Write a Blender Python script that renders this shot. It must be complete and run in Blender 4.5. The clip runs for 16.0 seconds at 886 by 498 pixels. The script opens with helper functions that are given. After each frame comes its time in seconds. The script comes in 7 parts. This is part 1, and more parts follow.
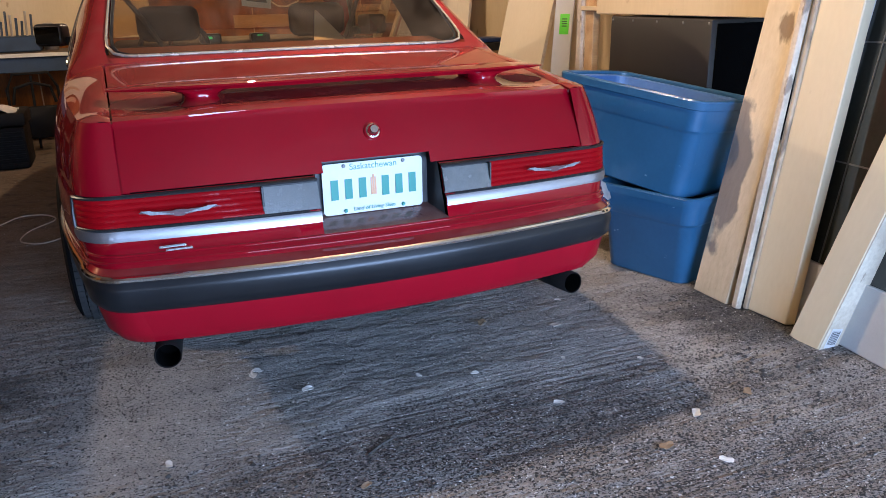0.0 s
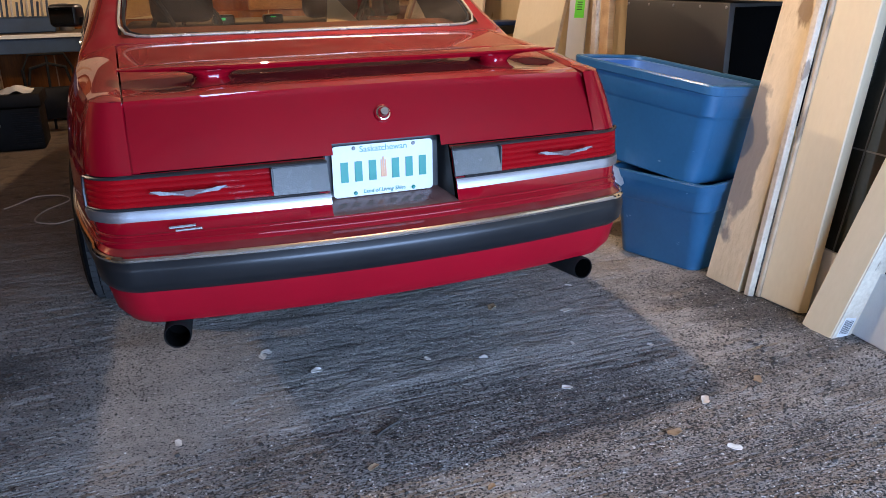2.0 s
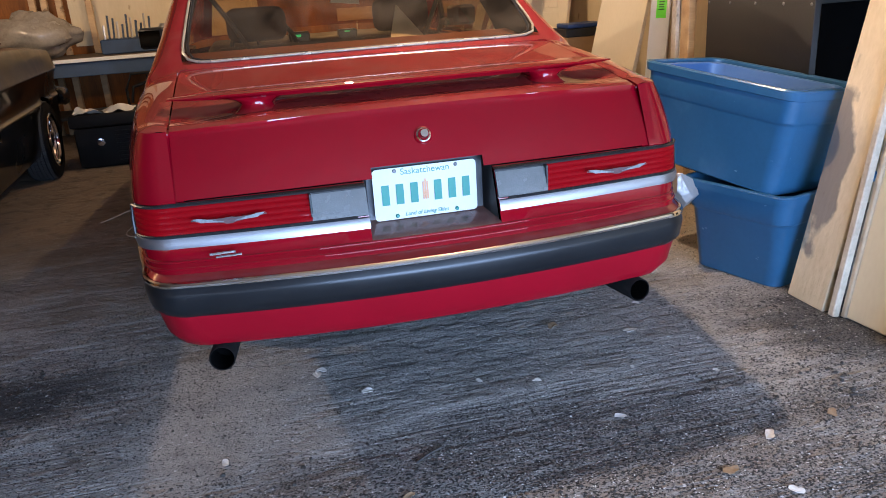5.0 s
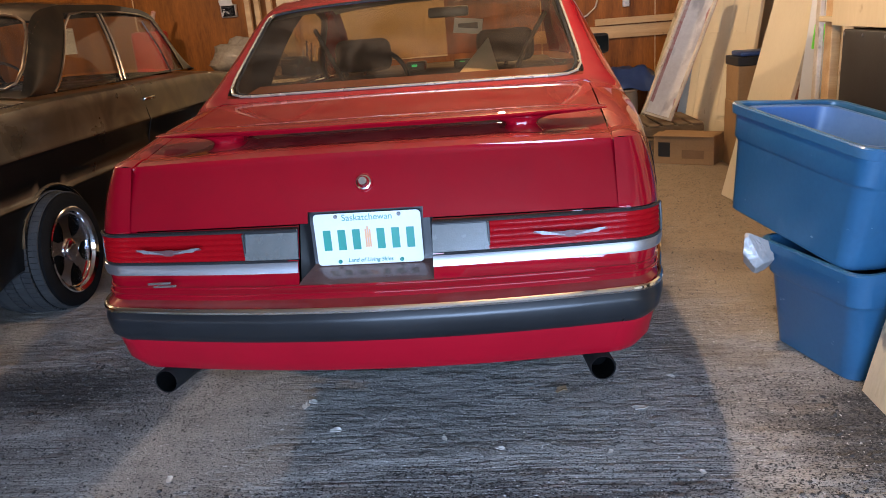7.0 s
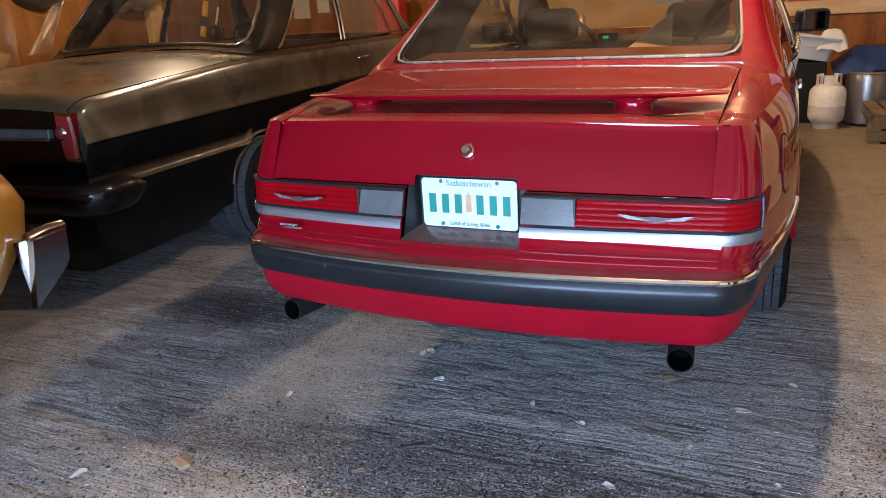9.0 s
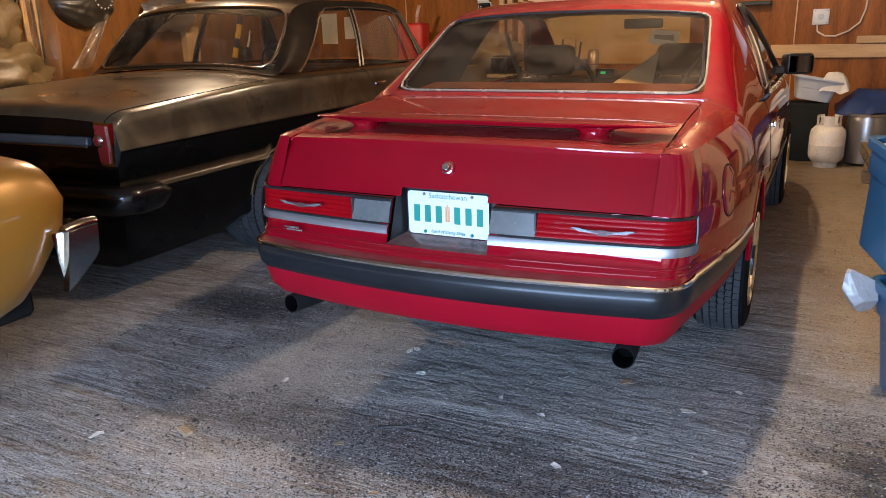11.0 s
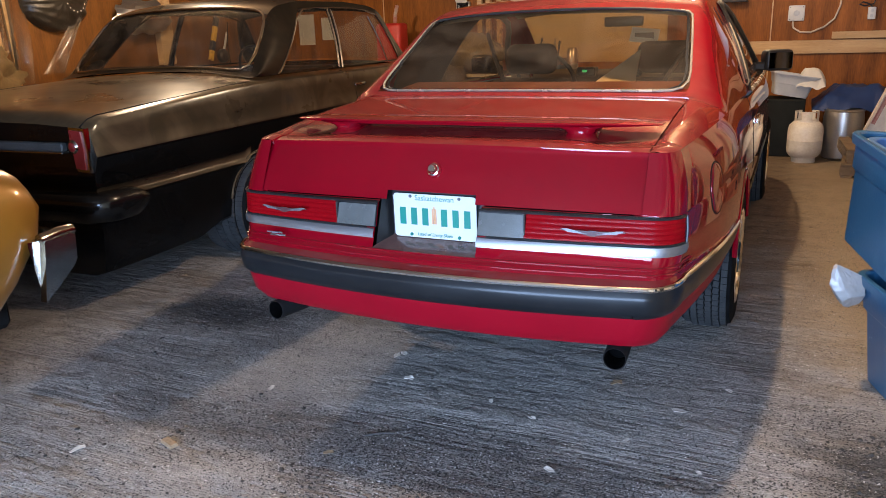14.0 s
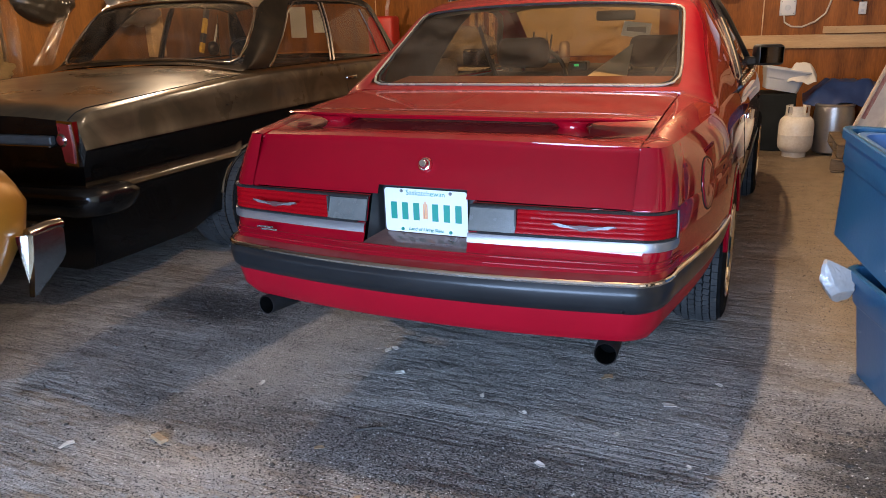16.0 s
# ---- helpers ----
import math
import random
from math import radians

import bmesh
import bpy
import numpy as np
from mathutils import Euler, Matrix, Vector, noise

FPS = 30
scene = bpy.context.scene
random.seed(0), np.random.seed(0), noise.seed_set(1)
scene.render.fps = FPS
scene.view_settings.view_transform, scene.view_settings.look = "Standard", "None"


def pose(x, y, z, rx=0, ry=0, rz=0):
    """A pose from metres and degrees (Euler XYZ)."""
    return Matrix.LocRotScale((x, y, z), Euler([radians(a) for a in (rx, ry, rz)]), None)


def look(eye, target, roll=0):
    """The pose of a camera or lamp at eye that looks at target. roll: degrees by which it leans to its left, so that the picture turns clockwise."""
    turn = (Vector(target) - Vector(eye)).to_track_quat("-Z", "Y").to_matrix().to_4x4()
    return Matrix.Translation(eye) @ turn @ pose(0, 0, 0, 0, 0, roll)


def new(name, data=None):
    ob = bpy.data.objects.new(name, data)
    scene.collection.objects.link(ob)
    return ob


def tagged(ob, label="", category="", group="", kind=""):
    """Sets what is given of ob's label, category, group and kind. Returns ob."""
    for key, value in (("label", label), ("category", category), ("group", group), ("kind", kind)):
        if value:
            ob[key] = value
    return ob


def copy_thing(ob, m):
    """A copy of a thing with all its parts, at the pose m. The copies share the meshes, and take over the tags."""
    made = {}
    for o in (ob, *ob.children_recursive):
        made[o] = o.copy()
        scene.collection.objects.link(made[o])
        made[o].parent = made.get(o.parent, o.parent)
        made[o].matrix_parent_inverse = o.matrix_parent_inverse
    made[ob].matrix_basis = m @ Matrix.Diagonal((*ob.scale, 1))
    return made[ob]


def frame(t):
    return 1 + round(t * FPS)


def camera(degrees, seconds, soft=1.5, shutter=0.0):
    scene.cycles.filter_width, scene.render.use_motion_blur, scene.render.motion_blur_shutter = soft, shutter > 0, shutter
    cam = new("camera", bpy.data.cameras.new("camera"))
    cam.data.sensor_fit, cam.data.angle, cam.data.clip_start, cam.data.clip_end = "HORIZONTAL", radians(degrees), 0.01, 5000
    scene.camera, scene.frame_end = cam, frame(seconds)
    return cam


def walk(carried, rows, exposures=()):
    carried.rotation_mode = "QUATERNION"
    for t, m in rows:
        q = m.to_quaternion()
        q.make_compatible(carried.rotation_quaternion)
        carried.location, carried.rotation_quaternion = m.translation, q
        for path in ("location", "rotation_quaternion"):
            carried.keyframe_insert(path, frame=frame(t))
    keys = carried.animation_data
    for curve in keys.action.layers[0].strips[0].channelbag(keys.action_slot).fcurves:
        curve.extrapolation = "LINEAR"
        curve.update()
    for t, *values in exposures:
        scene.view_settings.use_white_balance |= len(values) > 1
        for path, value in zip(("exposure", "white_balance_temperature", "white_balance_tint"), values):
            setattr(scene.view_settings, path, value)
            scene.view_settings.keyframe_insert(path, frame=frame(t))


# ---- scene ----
cam = camera(60.7, 16.0, soft=0.8, shutter=0.2)
PATH = [
    (0, (-0.633, -2.095, 1.169), (0.079, -0.32, 0.583), -1.9),
    (0.5, (-0.629, -2.097, 1.169), (0.072, -0.319, 0.579), -1.8),
    (1, (-0.627, -2.096, 1.171), (0.069, -0.32, 0.568), -1.6),
    (1.5, (-0.614, -2.101, 1.168), (0.063, -0.323, 0.551), -1.6),
    (2, (-0.621, -2.094, 1.163), (0.053, -0.317, 0.54), -1.6),
    (2.5, (-0.617, -2.093, 1.169), (0.05, -0.315, 0.542), -1.7),
    (3, (-0.613, -2.091, 1.173), (0.052, -0.313, 0.543), -1.8),
    (3.5, (-0.608, -2.091, 1.172), (0.064, -0.314, 0.545), -1.9),
    (3.7, (-0.605, -2.092, 1.177), (0.068, -0.318, 0.544), -1.9),
    (5.8, (-0.132, -2.062, 1.214), (0.144, -0.17, 0.629), -5.4),
    (6, (-0.028, -2.03, 1.218), (0.238, -0.134, 0.638), -5.4),
    (6.5, (0.214, -2.02, 1.225), (0.277, -0.097, 0.677), -5.6),
    (7, (0.422, -2.036, 1.218), (0.217, -0.117, 0.693), -4.4),
    (7.5, (0.549, -1.941, 1.177), (0.258, -0.05, 0.593), -2.7),
    (8, (0.63, -1.91, 1.193), (0.156, -0.075, 0.554), -3.4),
    (8.5, (0.73, -1.955, 1.218), (0.051, -0.176, 0.606), -3.8),
    (8.7, (0.776, -1.988, 1.224), (0.017, -0.236, 0.629), -3.5),
    (10.8, (1.094, -2.266, 1.241), (0.227, -0.537, 0.731), -1.1),
    (11, (1.104, -2.269, 1.246), (0.244, -0.537, 0.738), -0.7),
    (11.5, (1.107, -2.273, 1.252), (0.257, -0.532, 0.755), -0.3),
    (12, (1.095, -2.262, 1.247), (0.26, -0.511, 0.76), -0.6),
    (12.5, (1.086, -2.252, 1.251), (0.261, -0.495, 0.768), -0.8),
    (13, (1.07, -2.249, 1.25), (0.251, -0.49, 0.765), -1.0),
    (13.5, (1.066, -2.247, 1.25), (0.252, -0.49, 0.754), -1.1),
    (14, (1.066, -2.245, 1.246), (0.253, -0.49, 0.737), -1.3),
    (14.5, (1.064, -2.239, 1.249), (0.258, -0.481, 0.739), -1.3),
    (15, (1.064, -2.239, 1.248), (0.26, -0.482, 0.731), -1.4),
    (15.5, (1.063, -2.237, 1.248), (0.269, -0.477, 0.727), -1.2),
    (16, (1.066, -2.238, 1.249), (0.274, -0.479, 0.723), -1.1),
]

LEVEL = pose(0, 1.1, 0, -1.7) @ pose(0, -1.1, 0)
walk(cam, [(t, LEVEL @ look(eye, target, roll)) for t, eye, target, roll in PATH], exposures=[(0.0, -0.12, 6100, 12), (3.7, -0.12, 6100, 12), (6.6, 0.0, 6500, 10), (16.0, 0.0, 6500, 10)])

# ---- light ----
world = bpy.data.worlds.new("dusk_sky")
scene.world = world
world.use_nodes = True
_nt = world.node_tree
_sky = _nt.nodes.new("ShaderNodeTexSky")
_sky.sky_type, _sky.sun_disc = "NISHITA", False
_sky.sun_elevation, _sky.sun_rotation = radians(14), radians(250)
_nt.links.new(_sky.outputs[0], _nt.nodes["Background"].inputs[0])
_nt.nodes["Background"].inputs[1].default_value = 0.12
scene.view_settings.exposure = 0.0


def bulb_light(place, watts, colour=(1.0, 0.745, 0.50), size=0.03):
    lamp = bpy.data.lights.new("bulb_light", "POINT")
    lamp.energy, lamp.color, lamp.shadow_soft_size = watts, colour, size
    ob = new("bulb_light", lamp)
    ob.location = place
    return ob


BULBS = [((0.51, 0.93, 2.38), 150), ((-3.55, 2.75, 2.52), 270), ((0.34, 4.45, 2.45), 120)]
for _p, _w in BULBS:
    bulb_light(_p, _w)
_door = bpy.data.lights.new("door_daylight", "AREA")
_door.shape, _door.size, _door.size_y, _door.energy, _door.color = "RECTANGLE", 3.0, 1.6, 550, (0.43, 0.625, 1.0)
_door_ob = new("door_daylight", _door)
_door_ob.matrix_world = look((0.75, -4.25, 1.05), (0.6, 0, 0.9))


# ---- materials ----
def mat(name, a, b=None, rough=0.6, metal=0.0, scale=8.0, fine=90.0, mix=0.5, bump=0.15, bscale=None, coat=0.0, stretch=(1, 1, 1), rvar=0.1, spec=0.5, detail=6.0, coords="Object"):
    """A surface that varies between two colours at two scales, with fine relief."""
    m = bpy.data.materials.new(name)
    m.use_nodes = True
    t = m.node_tree
    n, l = t.nodes, t.links
    p = n["Principled BSDF"]
    b = b or tuple(v * 0.8 for v in a)
    co = n.new("ShaderNodeTexCoord")
    mp = n.new("ShaderNodeMapping")
    mp.inputs["Scale"].default_value = stretch
    l.new(co.outputs[coords], mp.inputs[0])
    big = n.new("ShaderNodeTexNoise")
    big.inputs["Scale"].default_value, big.inputs["Detail"].default_value = scale, detail
    small = n.new("ShaderNodeTexNoise")
    small.inputs["Scale"].default_value, small.inputs["Detail"].default_value = fine, 4.0
    for q in (big, small):
        l.new(mp.outputs[0], q.inputs["Vector"])
    add = n.new("ShaderNodeMath")
    add.operation = "MULTIPLY_ADD"
    l.new(small.outputs[0], add.inputs[0])
    add.inputs[1].default_value = 0.45
    l.new(big.outputs[0], add.inputs[2])
    ramp = n.new("ShaderNodeMapRange")
    ramp.inputs[1].default_value, ramp.inputs[2].default_value = 0.72 - 0.3 * mix - 0.08, 0.72 + 0.3 * (1 - mix) + 0.08
    l.new(add.outputs[0], ramp.inputs[0])
    mx = n.new("ShaderNodeMix")
    mx.data_type = "RGBA"
    mx.inputs[6].default_value, mx.inputs[7].default_value = (*a, 1), (*b, 1)
    l.new(ramp.outputs[0], mx.inputs[0])
    l.new(mx.outputs[2], p.inputs["Base Color"])
    rr = n.new("ShaderNodeMapRange")
    rr.inputs[3].default_value, rr.inputs[4].default_value = max(rough - rvar, 0.02), min(rough + rvar, 1.0)
    l.new(big.outputs[0], rr.inputs[0])
    l.new(rr.outputs[0], p.inputs["Roughness"])
    p.inputs["Metallic"].default_value = metal
    p.inputs["Specular IOR Level"].default_value = spec
    p.inputs["Coat Weight"].default_value = coat
    p.inputs["Coat Roughness"].default_value = 0.02
    if bump:
        bp = n.new("ShaderNodeBump")
        bp.inputs["Strength"].default_value, bp.inputs["Distance"].default_value = bump, 0.01
        src = small
        if bscale:
            src = n.new("ShaderNodeTexNoise")
            src.inputs["Scale"].default_value, src.inputs["Detail"].default_value = bscale, 5.0
            l.new(mp.outputs[0], src.inputs["Vector"])
        l.new(src.outputs[0], bp.inputs["Height"])
        l.new(bp.outputs[0], p.inputs["Normal"])
    return m


def marked(m, scale, lo, hi, colour, amount=0.8, stretch=(1, 1, 1), detail=5.0, distort=0.0):
    """Lays scattered stains, knots or scuffs of another colour over a surface."""
    n, l = m.node_tree.nodes, m.node_tree.links
    p = n["Principled BSDF"]
    was = p.inputs["Base Color"].links[0].from_socket
    co, mp, ns, rg, mx = [n.new("ShaderNode" + k) for k in ("TexCoord", "Mapping", "TexNoise", "MapRange", "Mix")]
    mp.inputs["Scale"].default_value = stretch
    mp.inputs["Location"].default_value = (scale * 0.37, lo * 9.0, hi * 5.0)
    l.new(co.outputs["Object"], mp.inputs[0])
    ns.inputs["Scale"].default_value, ns.inputs["Detail"].default_value, ns.inputs["Distortion"].default_value = scale, detail, distort
    l.new(mp.outputs[0], ns.inputs["Vector"])
    for i, v in ((1, lo), (2, hi), (3, 0.0), (4, amount)):
        rg.inputs[i].default_value = v
    l.new(ns.outputs[0], rg.inputs[0])
    mx.data_type = "RGBA"
    l.new(rg.outputs[0], mx.inputs[0])
    l.new(was, mx.inputs[6])
    mx.inputs[7].default_value = (*colour, 1)
    l.new(mx.outputs[2], p.inputs["Base Color"])
    return m


def dusted(m, amount, colour, hazed=0.10):
    """A wiped film of dust on the faces that look upwards, and a clear coat dulled in smears."""
    n, l = m.node_tree.nodes, m.node_tree.links
    p = n["Principled BSDF"]
    was = p.inputs["Base Color"].links[0].from_socket
    geo, sep, up, co, wipe, part_of, prod, mx, haze = [n.new("ShaderNode" + k) for k in ("NewGeometry", "SeparateXYZ", "MapRange", "TexCoord", "TexNoise", "MapRange", "Math", "Mix", "MapRange")]
    l.new(geo.outputs["Normal"], sep.inputs[0])
    l.new(sep.outputs[2], up.inputs[0])
    up.inputs[1].default_value, up.inputs[2].default_value, up.inputs[4].default_value = 0.72, 0.97, amount
    wipe.inputs["Scale"].default_value, wipe.inputs["Detail"].default_value, wipe.inputs["Distortion"].default_value = 4.5, 8.0, 1.8
    l.new(co.outputs["Object"], wipe.inputs["Vector"])
    l.new(wipe.outputs[0], part_of.inputs[0])
    part_of.inputs[1].default_value, part_of.inputs[2].default_value, part_of.inputs[3].default_value, part_of.inputs[4].default_value = 0.38, 0.68, 0.50, 1.0
    prod.operation = "MULTIPLY"
    l.new(up.outputs[0], prod.inputs[0])
    l.new(part_of.outputs[0], prod.inputs[1])
    mx.data_type = "RGBA"
    l.new(prod.outputs[0], mx.inputs[0])
    l.new(was, mx.inputs[6])
    mx.inputs[7].default_value = (*colour, 1)
    l.new(mx.outputs[2], p.inputs["Base Color"])
    l.new(wipe.outputs[0], haze.inputs[0])
    haze.inputs[1].default_value, haze.inputs[2].default_value, haze.inputs[3].default_value, haze.inputs[4].default_value = 0.40, 0.70, 0.012, hazed
    l.new(haze.outputs[0], p.inputs["Coat Roughness"])
    return m


def glass(name, tint=(0.9, 0.93, 0.92), rough=0.0, dust=0.06):
    """Thin glazing: clear with a mirror gloss, and a film of dust."""
    m = bpy.data.materials.new(name)
    m.use_nodes = True
    t = m.node_tree
    n, l = t.nodes, t.links
    n.remove(n["Principled BSDF"])
    tr, gl, df = n.new("ShaderNodeBsdfTransparent"), n.new("ShaderNodeBsdfGlossy"), n.new("ShaderNodeBsdfDiffuse")
    tr.inputs[0].default_value = (*tint, 1)
    gl.inputs["Roughness"].default_value = rough
    df.inputs[0].default_value = (0.50, 0.40, 0.29, 1)
    lw, pw, fr = n.new("ShaderNodeLayerWeight"), n.new("ShaderNodeMath"), n.new("ShaderNodeMapRange")
    lw.inputs[0].default_value = 0.5
    pw.operation = "POWER"
    pw.inputs[1].default_value = 5.0
    l.new(lw.outputs["Facing"], pw.inputs[0])
    l.new(pw.outputs[0], fr.inputs[0])
    fr.inputs[3].default_value, fr.inputs[4].default_value = 0.05, 0.95
    m1, m2 = n.new("ShaderNodeMixShader"), n.new("ShaderNodeMixShader")
    l.new(fr.outputs[0], m1.inputs[0])
    l.new(tr.outputs[0], m1.inputs[1])
    l.new(gl.outputs[0], m1.inputs[2])
    ns = n.new("ShaderNodeTexNoise")
    ns.inputs["Scale"].default_value, ns.inputs["Detail"].default_value, ns.inputs["Distortion"].default_value = 2.6, 7.0, 2.2
    co = n.new("ShaderNodeTexCoord")
    l.new(co.outputs["Object"], ns.inputs["Vector"])
    mr = n.new("ShaderNodeMapRange")
    mr.inputs[1].default_value, mr.inputs[2].default_value, mr.inputs[3].default_value, mr.inputs[4].default_value = 0.38, 0.70, dust * 0.25, dust * 1.9
    l.new(ns.outputs[0], mr.inputs[0])
    l.new(mr.outputs[0], m2.inputs[0])
    l.new(m1.outputs[0], m2.inputs[1])
    l.new(df.outputs[0], m2.inputs[2])
    l.new(m2.outputs[0], n["Material Output"].inputs[0])
    return m


def glow(name, colour, strength):
    m = bpy.data.materials.new(name)
    m.use_nodes = True
    p = m.node_tree.nodes["Principled BSDF"]
    p.inputs["Base Color"].default_value = (0.01, 0.01, 0.01, 1)
    p.inputs["Emission Color"].default_value, p.inputs["Emission Strength"].default_value = (*colour, 1), strength
    return m


def concrete():
    """Broom-finished concrete: straight shallow grooves along x, worn smooth in places, with dirt trodden into it."""
    m = bpy.data.materials.new("broomed_concrete")
    m.use_nodes = True
    t = m.node_tree
    n, l = t.nodes, t.links
    p = n["Principled BSDF"]
    co = n.new("ShaderNodeTexCoord")

    # the broom was not drawn quite straight: bend the ground slightly before the grooves are laid on it
    drift = n.new("ShaderNodeTexNoise")
    drift.inputs["Scale"].default_value, drift.inputs["Detail"].default_value = 1.1, 2.0
    l.new(co.outputs["Object"], drift.inputs["Vector"])
    mid, amp, bent = n.new("ShaderNodeVectorMath"), n.new("ShaderNodeVectorMath"), n.new("ShaderNodeVectorMath")
    mid.operation, amp.operation, bent.operation = "SUBTRACT", "MULTIPLY", "ADD"
    l.new(drift.outputs["Color"], mid.inputs[0])
    mid.inputs[1].default_value = (0.5, 0.5, 0.5)
    l.new(mid.outputs[0], amp.inputs[0])
    amp.inputs[1].default_value = (0.0, 0.075, 0.0)
    l.new(co.outputs["Object"], bent.inputs[0])
    l.new(amp.outputs[0], bent.inputs[1])

    def noise_at(scale, detail=6.0, stretch=(1, 1, 1), rz=0.0, rough=0.6, src=None):
        mp = n.new("ShaderNodeMapping")
        mp.inputs["Scale"].default_value, mp.inputs["Rotation"].default_value = stretch, (0, 0, rz)
        l.new(src or co.outputs["Object"], mp.inputs[0])
        q = n.new("ShaderNodeTexNoise")
        q.inputs["Scale"].default_value, q.inputs["Detail"].default_value, q.inputs["Roughness"].default_value = scale, detail, rough
        l.new(mp.outputs[0], q.inputs["Vector"])
        return q.outputs[0]

    def remap(src, a, b, c=0.0, d=1.0):
        r = n.new("ShaderNodeMapRange")
        for i, v in enumerate((a, b, c, d)):
            r.inputs[i + 1].default_value = v
        l.new(src, r.inputs[0])
        return r.outputs[0]

    def calc(op, a, b, c=None):
        q = n.new("ShaderNodeMath")
        q.operation = op
        for i, v in enumerate((a, b, c)):
            if v is None:
                continue
            if isinstance(v, (int, float)):
                q.inputs[i].default_value = v
            else:
                l.new(v, q.inputs[i])
        return q.outputs[0]

    def mixc(f, a, b):
        x = n.new("ShaderNodeMix")
        x.data_type = "RGBA"
        l.new(f, x.inputs[0])
        for i, v in ((6, a), (7, b)):
            if isinstance(v, tuple):
                x.inputs[i].default_value = (*v, 1)
            else:
                l.new(v, x.inputs[i])
        return x.outputs[2]

    ragged = noise_at(3.4, 7.0, (1.0, 1.7, 1.0), 0.2, 0.65)

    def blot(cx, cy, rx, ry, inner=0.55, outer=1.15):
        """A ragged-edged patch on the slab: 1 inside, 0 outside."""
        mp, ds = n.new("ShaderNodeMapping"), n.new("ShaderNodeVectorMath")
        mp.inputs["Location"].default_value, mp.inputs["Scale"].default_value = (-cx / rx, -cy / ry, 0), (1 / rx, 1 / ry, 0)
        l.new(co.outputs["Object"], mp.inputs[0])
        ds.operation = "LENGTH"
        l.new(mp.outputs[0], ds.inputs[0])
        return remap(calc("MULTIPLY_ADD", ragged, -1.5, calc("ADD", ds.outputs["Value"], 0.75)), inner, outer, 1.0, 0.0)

    cloud, mottle = noise_at(1.3, 8.0), noise_at(9.0, 6.0, rough=0.65)
    grain, crumb, speck = noise_at(150.0, 3.0), noise_at(150.0, 2.0, (0.75, 1.1, 1.0), rough=0.5), noise_at(85.0, 2.0, rough=0.4)
    groove = noise_at(1.0, 5.0, (2.6, 58.0, 1.0), 0.0, 0.65, bent.outputs[0])
    comb = noise_at(1.0, 4.0, (5.0, 140.0, 1.0), 0.0, 0.6, bent.outputs[0])
    furrow = noise_at(1.0, 3.0, (0.9, 30.0, 1.0), 0.0, 0.5, bent.outputs[0])
    worn = remap(noise_at(1.9, 6.0, (1.0, 1.9, 1.0), 0.1), 0.40, 0.62, 0.12, 1.0)
    smooth_lit_bay = blot(-0.72, 0.28, 0.42, 0.50)
    worn = calc("MULTIPLY", worn, remap(smooth_lit_bay, 0.0, 1.0, 1.0, 0.15))
    # pale patch in the coupe's shadow: fill light put into the floor colour
    shade_lift = blot(0.42, 0.30, 0.85, 0.52, 0.5, 1.3)
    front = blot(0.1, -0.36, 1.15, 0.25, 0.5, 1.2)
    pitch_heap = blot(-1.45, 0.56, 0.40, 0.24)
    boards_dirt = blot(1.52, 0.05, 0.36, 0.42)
    near_dirt = blot(0.75, -0.95, 0.95, 0.55, 0.4, 1.3)
    c = mixc(remap(calc("MULTIPLY_ADD", mottle, 0.4, cloud), 0.55, 0.86), (0.29, 0.272, 0.250), (0.48, 0.447, 0.402))
    # lamplight on this smooth patch is mixed in as a paler colour
    c = mixc(calc("MULTIPLY", smooth_lit_bay, 0.45), c, (0.40, 0.37, 0.335))
    # dirt lies in the grooves
    c = mixc(calc("MULTIPLY", remap(groove, 0.52, 0.64, 0.0, 0.50), worn), c, (0.095, 0.090, 0.086))
    c = mixc(calc("MULTIPLY", remap(comb, 0.50, 0.66, 0.0, 0.36), worn), c, (0.10, 0.095, 0.09))
    c = mixc(calc("MULTIPLY", remap(furrow, 0.58, 0.68, 0.0, 0.32), worn), c, (0.09, 0.085, 0.08))
    c = mixc(calc("MULTIPLY", remap(groove, 0.40, 0.30, 0.0, 0.30), worn), c, (0.50, 0.475, 0.445))
    stain = noise_at(2.2, 7.0, (1.0, 1.5, 1.0), 0.3)
    c = mixc(remap(stain, 0.52, 0.66, 0.0, 0.42), c, (0.10, 0.095, 0.09))
    c = mixc(remap(mottle, 0.52, 0.72, 0.0, 0.45), c, (0.10, 0.095, 0.088))
    c = mixc(calc("MULTIPLY", shade_lift, 0.50), c, (0.33, 0.318, 0.30))
    c = mixc(calc("MULTIPLY", calc("MULTIPLY", remap(groove, 0.52, 0.64, 0.0, 0.55), shade_lift), worn), c, (0.10, 0.096, 0.09))
    # darker ragged band across the slab behind the tail
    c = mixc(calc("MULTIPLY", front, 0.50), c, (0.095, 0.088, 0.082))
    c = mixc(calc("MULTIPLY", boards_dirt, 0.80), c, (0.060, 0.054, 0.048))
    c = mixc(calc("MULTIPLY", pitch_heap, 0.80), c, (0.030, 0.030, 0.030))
    c = mixc(calc("MULTIPLY", near_dirt, 0.55), c, (0.19, 0.138, 0.104))
    # loose crumbs, thick where the dirt gathers and on the dark front band
    gather = calc("MAXIMUM", calc("MAXIMUM", calc("MULTIPLY", front, 0.8), boards_dirt), calc("MAXIMUM", pitch_heap, calc("MULTIPLY", near_dirt, 1.0)))
    drifts = remap(noise_at(1.0, 5.0, (1.1, 6.5, 1.0), 0.0, 0.6, bent.outputs[0]), 0.48, 0.66)
    gather = calc("MAXIMUM", gather, calc("MULTIPLY", calc("MULTIPLY", drifts, worn), 0.85))
